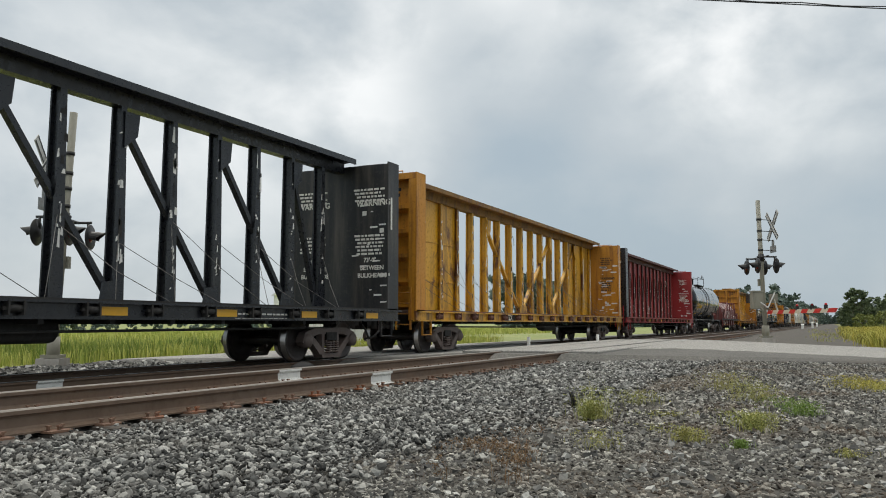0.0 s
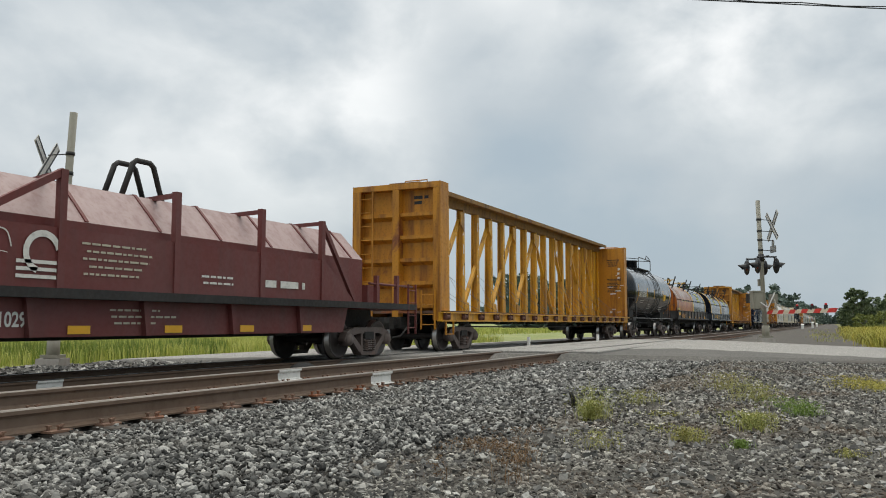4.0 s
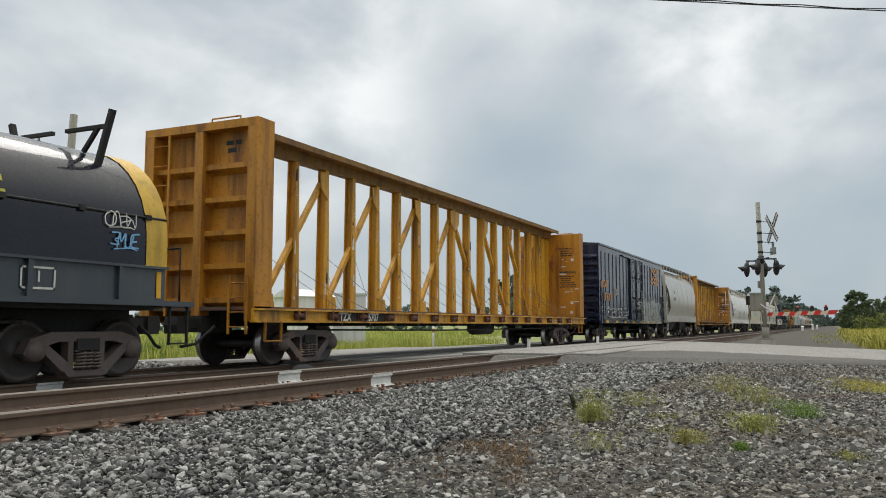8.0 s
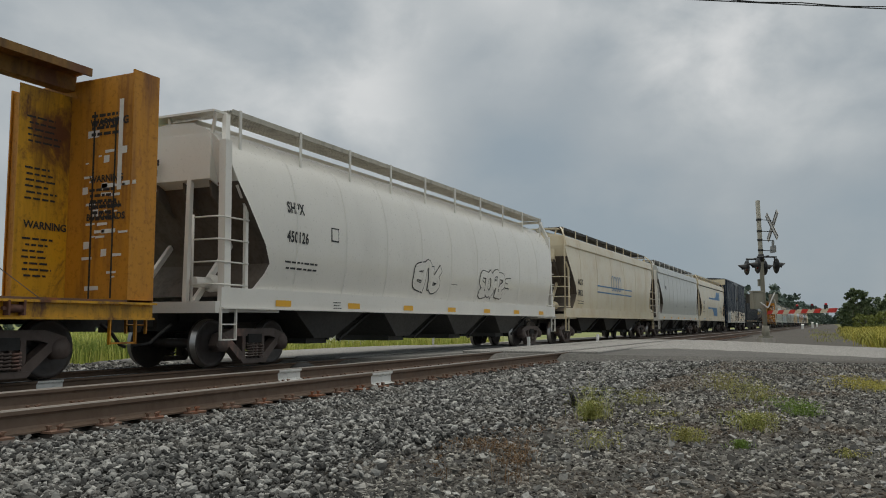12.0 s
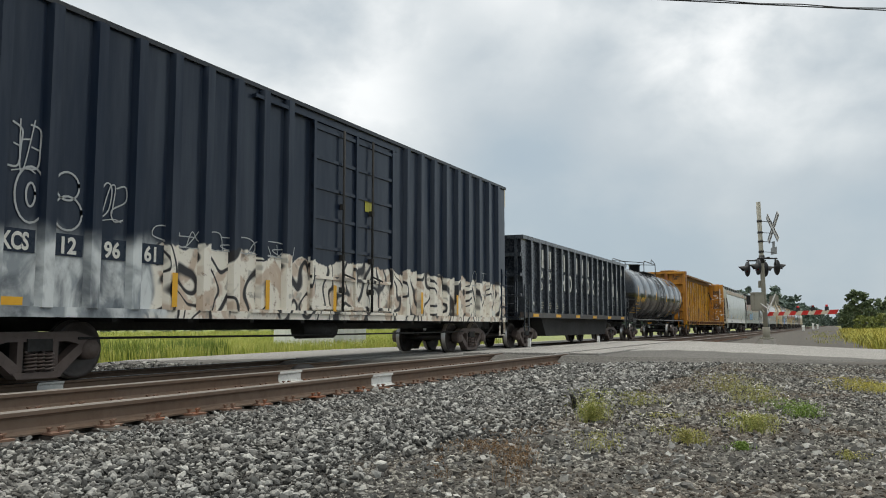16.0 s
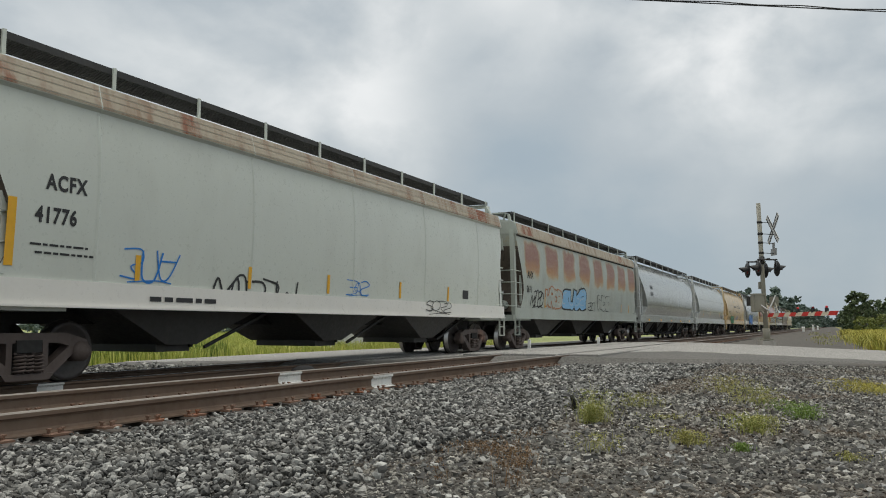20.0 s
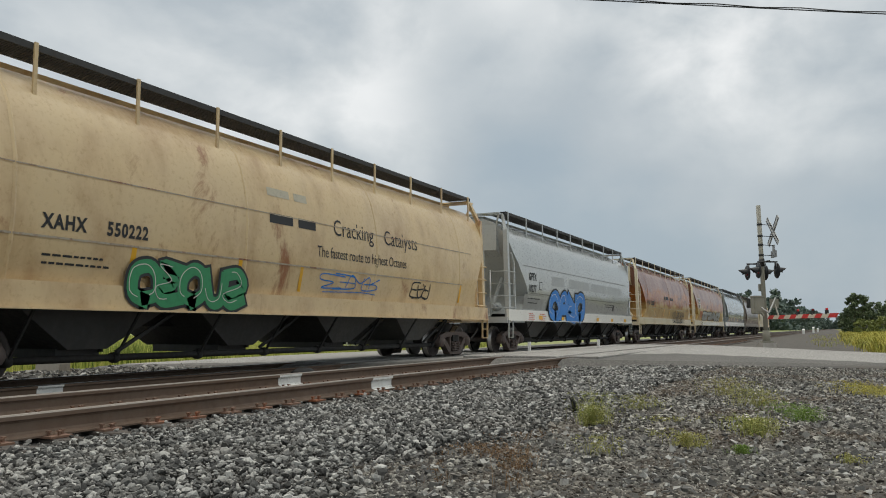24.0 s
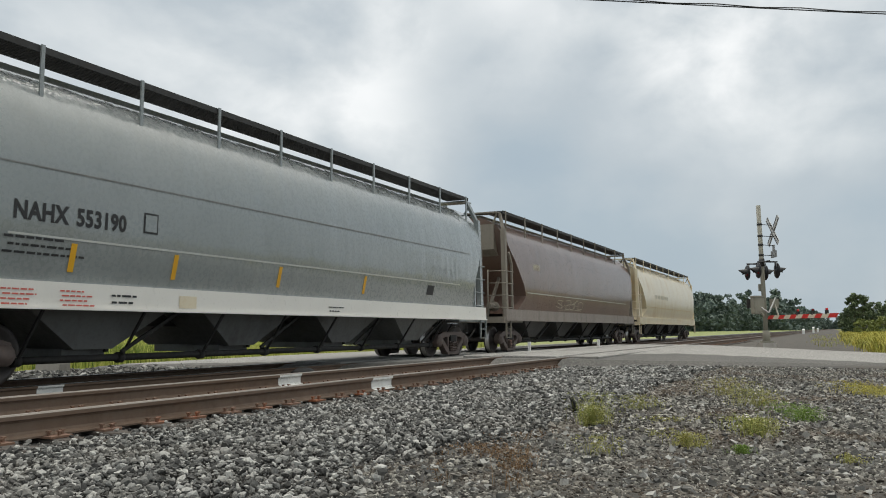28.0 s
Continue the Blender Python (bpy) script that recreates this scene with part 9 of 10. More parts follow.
# coil car, two dark hoods
car, half = add_car("coil_car", 7.985, 8.755, "dark blue coil car with yellow bands and white spray tags", "coil car")
coil_car(car, half, COIL_SILL)
surf = round_hood(car, -half + 0.55, -0.06, COIL_BLUE, COIL_BLUE, BAND)
surf = round_hood(car, 0.06, half - 0.5, COIL_BLUE, COIL_BLUE, BAND)
letter(car, "CSXT", -5.65, 1.34, 0.32, flat_side(1.522), L_YELLOW, 0.015, 1.05)
letter(car, "498584", -4.5, 1.34, 0.32, flat_side(1.522), L_YELLOW, 0.015, 1.0)
for x in (-5.9, -3.3, 0.35, 3.5, -half + 0.66, half - 0.8):
    plate(car, x, x + 0.1, 1.24, 1.66, sill, REFLECT, "reflector", 0.01)
letter(car, "CSXT", 0.62, 2.9, 0.32, lambda z: -half + 0.53, L_YELLOW, 0.015, face="front")
letter(car, "CSXT 498584", 0.75, 1.5, 0.2, lambda z: -half + 0.58, L_YELLOW, 0.015, face="front")
logo_three(car, -4.6, 2.72, 0.46, surf, L_DULL, True)
logo_three(car, 3.0, 2.72, 0.46, surf, L_DULL, True)
bars(car, -2.6, 1.52, 0.9, 3, sill, L_YELLOW, 0.06, 0.05, 3)
letter(car, "Iowa Hawkeyes #1", -0.95, 1.36, 0.27, sill, G_WHITE, -0.008, 1.05, 1.0)
scrawl(car, 1.1, 1.85, 1.9, 0.5, surf, G_WHITE, 6, 6, 0.03, 0.03)
scrawl(car, 1.2, 1.82, 1.7, 0.5, surf, G_WHITE, 86, 5, 0.04, 0.03)
scrawl(car, -5.8, 1.95, 2.6, 0.35, surf, L_PALE, 7, 5, 0.022, 0.03)
scrawl(car, -2.6, 1.9, 1.4, 0.3, surf, L_PALE, 17, 3, 0.02, 0.03)
scrawl(car, 6.0, 2.3, 0.55, 0.24, surf, G_WHITE, 8, 4, 0.022, 0.03)
scrawl(car, 6.1, 1.98, 0.5, 0.25, surf, G_SKY, 88, 4, 0.03, 0.03)
bm = bmesh.new()
for a, b, c, d in ((4.55, 5.1, 1.3, 1.33), (4.55, 5.1, 1.58, 1.61), (4.55, 4.58, 1.3, 1.61), (5.07, 5.1, 1.3, 1.61), (4.82, 4.85, 1.4, 1.55)):
    patch(bm, [(a, c), (b, c), (b, d), (a, d)], sill, 0.01)
part("lube_stencil", bm, L_WHITE, car)

yellow_flat(8.84, 9.955, "yellow centerbeam lumber flatcar with ribbed bulkheads", "TTZX", "85707", YELLOW_NEW, 9, 0)

# blue boxcar
car, half = add_car("boxcar", 10.065, 10.84, "dark blue boxcar with orange numbers and spray paint", "boxcar")
surf = boxcar(car, half, 4.68, sprayed("sprayed_blue_side", BOX_BLUE, (0.42, 0.44, 0.44), 2.35, 0.9, 1.4, 7.0, (0.1, 0.12, 0.16), (0.4, 0.38, 0.14), 0.6, 2.6, 0.85), 8, flush=True, roof_mat=BOX_BLUE, end_mat=BOX_BLUE)
letter(car, "CSXT", -7.45, 2.6, 0.46, flat_side(1.53), L_ORANGE, 0.03, 1.3, 1.0)
letter(car, "199639", -7.55, 2.02, 0.46, flat_side(1.53), L_ORANGE, 0.03, 1.45, 1.1)
logo_three(car, 4.15, 3.45, 0.72, flat_side(1.535), L_ORANGE)
for x, word in ((-7.4, "LD LMT"), (-6.35, "142100")):
    letter(car, word, x, 1.62, 0.14, flat_side(1.53), L_WHITE, 0.02)
for x, word in ((-7.4, "LT WT"), (-6.35, "77900")):
    letter(car, word, x, 1.42, 0.14, flat_side(1.53), L_WHITE, 0.02)
letter(car, "CSXT 199639", 0.6, 4.35, 0.17, lambda z: -half + 0.1, L_YELLOW, 0.02, face="front")
reflectors(car, -half + 0.3, half - 0.3, 8, 0.94, flat_side(1.575), 0.5, 0.11)
scrawl(car, -6.0, 1.2, 3.6, 0.5, flat_side(1.535), G_WHITE, 9, 6, 0.03, 0.02)
scrawl(car, -1.2, 1.75, 2.2, 0.4, flat_side(1.63), G_WHITE, 10, 4, 0.025, 0.02)
bm = bmesh.new()
for a, b, c, d in ((5.2, 5.75, 1.72, 1.75), (5.2, 5.75, 2.08, 2.11), (5.2, 5.23, 1.72, 2.11), (5.72, 5.75, 1.72, 2.11), (5.45, 5.48, 1.82, 2.02)):
    patch(bm, [(a, c), (b, c), (b, d), (a, d)], flat_side(1.53), 0.025)
part("lube_stencil", bm, L_WHITE, car)
plate(car, -4.75, -4.4, 2.3, 2.6, flat_side(1.53), L_YELLOW, "marking", 0.006)
plate(car, -4.71, -4.44, 2.34, 2.56, flat_side(1.53), BOX_BLUE, "marking", 0.010)


def hopper_car(t0, t1, label, body_mat, **kw):
    car, half = add_car("covered_hopper", t0, t1, label, "hopper car")
    return car, half, hopper(car, half, body_mat, **kw)


SILL = flat_side(1.535)


def eave(car, half, surf, material):
    """A lip along the top of the side, with its shadow drawn as a dark strip under it."""
    bm = bmesh.new()
    box(bm, -half + 0.42, half - 0.42, -surf(3.95) - 0.07, -surf(3.95) - 0.004, 3.95, 3.99)
    part("eave_lip", bm, material, car)
    # near-black strip that stands in for the lip's shadow
    bm = bmesh.new()
    box(bm, -half + 0.42, half - 0.42, -surf(3.92) - 0.012, -surf(3.92) - 0.003, 3.9, 3.95)
    part("eave_joint", bm, UNDER, car)



# short white two-bay hopper
car, half, surf = hopper_car(10.9, 11.526, "short off-white two-bay covered hopper with black lettering", H_STONE, levels=BARREL, grimy=True, bays=2, seams=5, axle=1.7, pipes=False, grate=GRATE_GREY)
letter(car, "TILX", -3.64, 2.95, 0.3, surf, L_BLACK, 0.02, 1.1, 0.85)
letter(car, "31086", -3.64, 2.5, 0.3, surf, L_BLACK, 0.02, 1.1, 0.85)
bars(car, -3.75, 2.1, 1.0, 2, surf, L_PALE, 0.06, 0.05, 3)
uprights(car, (-4.5, -1.5, 0.9, 3.2), 2.3, 2.75, surf)
bars(car, -2.0, 1.25, 1.6, 2, SILL, L_RED, 0.05, 0.04, 4)
bars(car, 0.6, 1.25, 1.0, 2, SILL, L_RED, 0.05, 0.04, 5)

yellow_flat(11.597, 12.715, "yellow centerbeam flatcar, posts scuffed and wrapped in torn sleeves", "TTZX", "865556", YELLOW, 12, 1, mark_x=3.4)

# big white hopper
car, half, surf = hopper_car(12.783, 13.74, "large off-white covered hopper with black number and outline tags", H_WHITE, levels=BARREL, grimy=True, bays=4, seams=9, grate=GRATE_PALE, pipes=False)
letter(car, "SHPX", -7.7, 3.0, 0.3, surf, L_BLACK, 0.02, 1.1, 0.75)
letter(car, "450126", -7.72, 2.42, 0.3, surf, L_BLACK, 0.02, 1.1, 0.75)
bars(car, -7.75, 2.0, 1.2, 2, surf, L_BLACK, 0.06, 0.06, 6)
bubble(car, -2.3, 1.65, 1.4, 0.75, 3, surf, H_WHITE, L_BLACK, 21, 0.03)
bubble(car, 2.0, 1.6, 1.9, 0.85, 4, surf, H_WHITE, L_BLACK, 22, 0.03)
scrawl(car, 4.1, 1.95, 0.4, 0.35, surf, L_BLACK, 23, 1, 0.03)
reflectors(car, -half + 0.6, half - 0.5, 7, 1.14, SILL, 0.5, 0.12)
bars(car, -6.0, 1.25, 0.4, 3, SILL, L_BLACK, 0.03, 0.03, 7)
bars(car, 0.0, 1.9, 0.6, 1, surf, L_BLACK, 0.03, 0.03, 8)
plate(car, -6.15, -5.85, 2.55, 2.85, surf, L_BLACK, "marking", 0.006)
plate(car, -6.12, -5.88, 2.58, 2.82, surf, H_WHITE, "marking", 0.010)
bars(car, 0.5, 3.75, 0.45, 2, lambda z: -half + 0.25, L_BLACK, 0.12, 0.08, 6, face="front")

# cream hopper with a blue emblem
car, half, surf = hopper_car(13.8, 14.694, "cream covered hopper with thin blue stripes and emblem", H_CREAM, levels=EAVED, grimy=True, bays=3, seams=6, pipes=False, rear=0.8, corner_posts=False)
letter(car, "ACFX", -7.2, 2.45, 0.34, surf, L_BLACK, 0.02, 1.1, 0.8)
letter(car, "59852", -7.2, 2.0, 0.34, surf, L_BLACK, 0.02, 1.1, 0.8)
plate(car, -4.1, 3.0, 2.5, 2.56, surf, L_BLUE, "stripe")
plate(car, -4.1, 3.0, 2.22, 2.28, surf, L_BLUE, "stripe")
bm = bmesh.new()
for k in range(4):
    ribbon(bm, [(-1.2 + 0.5 * k + 0.25 * math.cos(a), 2.75 + 0.35 * math.sin(a)) for a in np.linspace(0, 2 * math.pi, 18)], 0.05, surf, 0.012)
part("emblem", bm, L_BLUE, car)
bars(car, -7.2, 1.75, 1.3, 2, surf, L_BLACK, 0.05, 0.05, 4)

# light grey hopper
car, half, surf = hopper_car(14.76, 15.59, "light grey covered hopper, rippled side sheets, white sill", H_LIGHT, levels=EAVED, grimy=True, bays=3, seams=9, sill_mat=H_WHITE, grate=GRATE_GREY, frame_mat=H_WHITE, rear=0.8)
reflectors(car, -half + 0.6, half - 0.4, 6, 1.14, SILL, 0.45, 0.12)
for x in (-2.2, 1.4, 3.5, 5.6):
    bars(car, x, 2.05, 0.8, 2, surf, L_BLACK, 0.04, 0.04, int(x * 10) + 40)
letter(car, "SHPX", -half + 2.3, 3.0, 0.3, surf, L_BLACK, 0.02, 1.1, 0.75)

# cream hopper with blue flourishes
car, half, surf = hopper_car(15.6, 16.457, "cream covered hopper with two bold blue flourishes", H_CREAM, sill_mat=H_CREAM, levels=EAVED, grimy=True, bays=3, seams=6, pipes=False, grate=GRATE_PALE, rear=0.8, corner_posts=False)
eave(car, half, surf, H_CREAM)
letter(car, "ACFX", -6.015, 2.45, 0.36, surf, L_BLACK, 0.02, 1.15, 0.75)
letter(car, "51519", -6.115, 2.0, 0.36, surf, L_BLACK, 0.02, 1.1, 0.75)
bars(car, -6.165, 1.8, 1.2, 2, surf, L_BLACK, 0.05, 0.06, 9)


def flourish(car, x0, xm, x1, z0, z1, zl, up, surf):
    """A slim band that swells in a smooth curve into a broad one."""
    bm = bmesh.new()
    n = 24
    xs = np.linspace(xm - 0.9, xm + 0.9, n)
    k = 1 / (1 + np.exp(-(xs - xm) / 0.22))
    rows = [(x0, z0, z0 + zl)]
    for x, q in zip(xs, k):
        rows.append((x, z0 if up else z0 - (z1 - zl) * q, z0 + zl + ((z1 - zl) * q if up else 0)))
    last = rows[-1]
    rows.append((x1 - 0.6, last[1], last[2]))
    for a in np.linspace(0.2, 1.0, 8):
        b = math.sqrt(max(0, 1 - a * a))
        rows.append((x1 - 0.6 + 0.6 * a, last[1] + (0 if not up else (1 - b) * 0.0), last[2] - (1 - b) * (last[2] - last[1] - 0.15) if not up else last[2] - (1 - b) * 0.1))
    for a, b in zip(rows, rows[1:]):
        m = 4
        for i in range(m):
            p = [a[1] + (a[2] - a[1]) * i / m, a[1] + (a[2] - a[1]) * (i + 1) / m]
            q = [b[1] + (b[2] - b[1]) * i / m, b[1] + (b[2] - b[1]) * (i + 1) / m]
            patch(bm, [(a[0], p[0]), (b[0], q[0]), (b[0], q[1]), (a[0], p[1])], surf, 0.012)
    part("flourish", bm, L_BLUE, car, "bold blue painted flourish")


flourish(car, -2.565, 2.035, 4.635, 2.95, 0.75, 0.13, True, surf)
flourish(car, -3.265, 0.335, 2.935, 2.1, 0.75, 0.13, False, surf)
uprights(car, (-6.87,), 1.55, 2.6, surf, w=0.12)
uprights(car, (-1.97, -0.17, 3.24), 1.55, 1.95, surf, H_TAN, w=0.1)
bars(car, 5.235, 2.1, 0.9, 2, surf, L_BLACK, 0.05, 0.05, 3)
bars(car, -5.865, 1.22, 1.2, 2, SILL, L_BLUE, 0.05, 0.04, 4)
bars(car, -3.065, 1.22, 2.6, 2, SILL, L_BLACK, 0.04, 0.04, 5)
bars(car, 0.5, 3.85, 0.5, 2, lambda z: -half + 0.25, L_BLACK, 0.12, 0.08, 6, face="front")
plate(car, half - 1.72, half - 1.6, 1.6, 2.45, surf, REFLECT, "reflector", 0.014)
bars(car, half - 4.1, 2.35, 1.6, 3, surf, L_BLACK, 0.05, 0.045, 71)
bars(car, half - 4.0, 1.95, 0.8, 3, surf, L_BLACK, 0.035, 0.03, 72)
plate(car, half - 2.55, half - 2.2, 1.78, 2.08, surf, L_BLACK, "stencil", 0.012)
bars(car, half - 2.5, 1.98, 0.25, 2, surf, H_CREAM, 0.03, 0.06, 73, 0.016)
bars(car, half - 2.75, 1.3, 0.6, 3, SILL, L_BLACK, 0.035, 0.03, 74)
bars(car, half - 1.5, 1.3, 0.6, 2, SILL, L_BLACK, 0.035, 0.03, 75)

# tall black boxcar
car, half = add_car("boxcar", 16.53, 17.478, "tall black ribbed boxcar, lower half covered in flaking spray paint", "boxcar")
FLAKED = sprayed("flaking_sprayed_side", BOX_BLACK, (0.85, 0.8, 0.7), 2.12, 0.35, -5.9, tint=(0.36, 0.17, 0.06), tints=0.5, haze=-8.95)
surf = boxcar(car, half, 5.39, FLAKED, 9, roof_mat=BLACK_CAR, end_mat=BOX_BLACK, crown=H_CREAM)
letter(car, "KCS  123661", 0.85, 4.49, 0.2, lambda z: -half + 0.1, L_YELLOW, 0.02, face="front")
bars(car, 0.55, 3.4, 0.75, 3, lambda z: -half - 0.002, L_YELLOW, 0.045, 0.25, 64, face="front")
scrawl(car, -9.5, 3.35, 0.8, 0.65, flat_side(1.505), G_SILVER, 60, 4, 0.032)
scrawl(car, -9.45, 2.75, 0.6, 0.5, flat_side(1.505), G_SILVER, 65, 2, 0.032)
scrawl(car, -8.55, 2.85, 0.4, 0.7, flat_side(1.505), G_SILVER, 66, 3, 0.028)
bm = bmesh.new()
for cx, cz, rx, rz in ((-8.2, 2.55, 0.24, 0.38), (-7.62, 2.75, 0.2, 0.2), (-7.6, 2.37, 0.24, 0.24), (-8.2, 2.55, 0.07, 0.16)):
    ribbon(bm, [(cx + rx * math.cos(a), cz + rz * math.sin(a)) for a in np.linspace(0, 6.6, 22)], 0.03, flat_side(1.505), 0.01)
part("spray_outline", bm, G_SILVER, car, "thin silver sprayed outline")
scrawl(car, -7.1, 2.35, 0.45, 0.55, flat_side(1.505), G_SILVER, 68, 3, 0.025)
scrawl(car, -9.45, 1.72, 0.5, 0.35, flat_side(1.508), G_WHITE, 69, 3, 0.045)
scrawl(car, -6.0, 2.1, 3.6, 0.3, flat_side(1.505), G_SILVER, 63, 8, 0.022)
scrawl(car, 6.6, 1.7, 1.2, 0.7, flat_side(1.505), G_SILVER, 61, 3, 0.03)
for x, word in ((-8.62, "KCS"), (-7.74, "12"), (-6.95, "96"), (-6.17, "61")):
    w = 0.52 if len(word) == 3 else 0.42
    plate(car, x - 0.05, x + w, 1.77, 2.08, flat_side(1.505), BOX_BLACK, "number_panel", 0.012)
    letter(car, word, x, 1.81, 0.32, flat_side(1.505), L_WHITE, 0.02, wide=0.72 if len(word) == 3 else 0.95, off=0.02)
plate(car, -8.92, -8.81, 1.1, 2.1, flat_side(1.613), REFLECT, "reflector", 0.012)
plate(car, -8.8, -8.3, 1.07, 1.18, flat_side(1.573), REFLECT, "reflector", 0.012)
uprights(car, (-5.6, -3.2, 3.2, 5.4, -0.9), 1.1, 1.65, flat_side(1.62), w=0.12)
plate(car, 0.4, 0.75, 3.4, 3.7, flat_side(1.562), L_DULL, "marking", 0.012)
plate(car, half - 1.6, half - 1.2, 1.1, 1.25, flat_side(1.575), L_WHITE, "marking", 0.012)

# scrap gondola
car, half = add_car("gondola", 17.545, 18.335, "battered black scrap gondola with large pale lettering", "gondola")
surf, xs = gondola(car, half, GON_BLACK)
gs = flat_side(1.465)


def between(i, k=0.5):
    return xs[i] + (xs[i + 1] - xs[i]) * k


for i in range(8):      # the firm's name, as plain bars
    x = between(1 + i) - 0.2
    plate(car, x, x + 0.15, 2.94, 3.6, gs, L_WHITE, "painted_bar", 0.01)
    if i not in (2, 4):
        plate(car, x + 0.25, x + 0.4, 2.94, 3.6, gs, L_WHITE, "painted_bar", 0.01)
for word, first, z in (("SCRAP", 10, 2.95), ("HOLYOKE", 4, 2.2), ("MA", 13, 2.2)):
    for i, ch in enumerate(word):
        if first + i < len(xs) - 1:
            letter(car, ch, between(first + i) - 0.24, z, 0.86, gs, L_WHITE, 0.02, 1.0, 0.72)
letter(car, "EA", between(1) - 0.22, 2.55, 0.36, gs, L_WHITE, 0.025, 1.0, 0.9)
letter(car, "MX", between(2) - 0.22, 2.55, 0.36, gs, L_WHITE, 0.025, 1.0, 0.8)
letter(car, "43", between(1) - 0.25, 2.12, 0.36, gs, L_WHITE, 0.025, 1.0, 0.9)
letter(car, "6", between(2) - 0.1, 2.12, 0.36, gs, L_WHITE, 0.025)
for i, (k, w) in enumerate(((1, 0.5), (2, 0.5), (3, 0.45), (4, 0.4), (14, 0.4), (13, 0.4))):
    bars(car, between(k) - 0.25, 1.62, w, 3, gs, L_PALE, 0.05, 0.04, 70 + i)
plate(car, between(14) - 0.2, between(14) + 0.2, 1.75, 2.1, gs, L_WHITE, "stencil", 0.006)
plate(car, between(14) - 0.17, between(14) + 0.17, 1.78, 2.07, gs, BLACK_CAR, "stencil", 0.010)
scrawl(car, between(12) - 0.25, 1.75, 0.5, 0.25, gs, G_SILVER, 5, 2, 0.02)
scrawl(car, between(13) - 0.25, 1.75, 0.5, 0.25, gs, G_SILVER, 6, 2, 0.02)
plate(car, -half + 0.9, -half + 1.5, 1.55, 1.65, gs, L_WHITE, "worn_patch", 0.008)
plate(car, between(15) - 0.2, between(15) + 0.2, 3.3, 3.6, gs, L_WHITE, "marking", 0.008)
reflectors(car, -half, half, 6, 1.11, flat_side(1.595), 0.6, 0.11)

# tank car
car, half = add_car("tank_car", 18.42, 19.23, "black tank car with banded shell and yellow lettering", "tank car")
surf, e = tank_car(car, half, 1.5, 2.62, 0.33, 8, 0, 0.12, -0.85, 15)
letter(car, "UTLX", -7.15, 2.12, 0.38, surf, L_YELLOW, 0.02, 1.0, 0.85, off=0.025)
letter(car, "649094", -6.05, 2.12, 0.36, surf, L_YELLOW, 0.02, 1.0, 0.85, off=0.025)
bars(car, -7.15, 1.95, 1.4, 1, surf, L_YELLOW, 0.06, 0.05, 1)
bars(car, -7.15, 1.75, 2.0, 3, surf, L_YELLOW, 0.06, 0.06, 2)
uprights(car, (-4.9, -1.81, 1.58, 4.41), 2.3, 2.8, surf)
uprights(car, (-half + 1.35, half - 1.3), 1.9, 3.0, surf, w=0.1)
bars(car, 5.6, 2.35, 1.1, 6, surf, L_WHITE, 0.04, 0.03, 5, 0.02)
bars(car, 4.0, 1.7, 0.4, 4, surf, L_YELLOW, 0.05, 0.05, 6)
letter(car, "UTLX 649094", 0.7, 3.35, 0.2, lambda z: -half + 0.22, L_YELLOW, 0.015, face="front")
bm = bmesh.new()
patch(bm, [(half - 1.9, 1.55), (half - 1.68, 1.33), (half - 1.46, 1.55), (half - 1.68, 1.77)], flat_side(1.4), 0.02)
part("placard", bm, BLACK_CAR, car)

yellow_flat(19.318, 20.455, "yellow centerbeam flatcar with scuffed posts and trailing straps", "TTZX", "857 67", YELLOW, 15, 1)
car = CARS[-1][0]
half = place(19.318, 20.455)[1]
bm = bmesh.new()
pipe(bm, [(half - 3.2, -0.42, 3.9), (half - 2.7, -0.5, 3.45), (half - 2.0, -0.5, 3.3), (half - 1.3, -0.42, 3.45)], 0.045, 6)
pipe(bm, [(half - 1.9, -0.42, 3.4), (half - 2.1, -0.5, 2.9), (half - 2.0, -0.48, 2.5)], 0.04, 6)
part("loose_strap", bm, UNDER, car, "loose black strap")

# greenish grey hopper
car, half, surf = hopper_car(20.539, 21.47, "pale greenish-grey covered hopper with rusty roof edge", H_GREEN, sill_mat=H_WHITE, levels=STEEP, grimy=True, bays=3, seams=5, pipes=False)
bm = bmesh.new()
for za, zb in ((4.0, 4.03), (4.04, 4.16), (4.17, 4.26), (4.27, 4.36)):
    patch(bm, [(-half + 0.4, za), (half - 0.4, za), (half - 0.4, zb), (-half + 0.4, zb)], surf, 0.012)
part("roof_edge", bm, RUST_BAND, car, "rust-stained roof edge")
letter(car, "ACFX", -8.0, 2.68, 0.3, surf, L_BLACK, 0.02, 1.15, 0.8)
letter(car, "41776", -8.15, 2.22, 0.3, surf, L_BLACK, 0.02, 1.15, 0.8)
bars(car, -8.2, 1.9, 1.3, 2, surf, L_BLACK, 0.05, 0.06, 8)
uprights(car, (-half + 0.9,), 1.6, 2.5, surf, w=0.13)
bars(car, -6.05, 1.2, 1.9, 1, SILL, L_BLACK, 0.12, 0.05, 9)
uprights(car, (-6.3, -3.6, -1.0, 2.2, 5.0), 1.5, 1.9, surf, w=0.1)
scrawl(car, -6.6, 1.5, 1.0, 0.5, surf, G_BLUE, 12, 3, 0.035)
scrawl(car, -4.6, 1.12, 2.2, 0.6, surf, L_BLACK, 13, 5, 0.05)
scrawl(car, -0.3, 1.5, 0.9, 0.35, surf, G_BLUE, 14, 3, 0.025)
scrawl(car, 3.6, 1.15, 1.4, 0.35, SILL, L_BLACK, 15, 4, 0.025)
plate(car, 6.0, 6.4, 1.6, 1.85, surf, L_BLACK, "stencil")

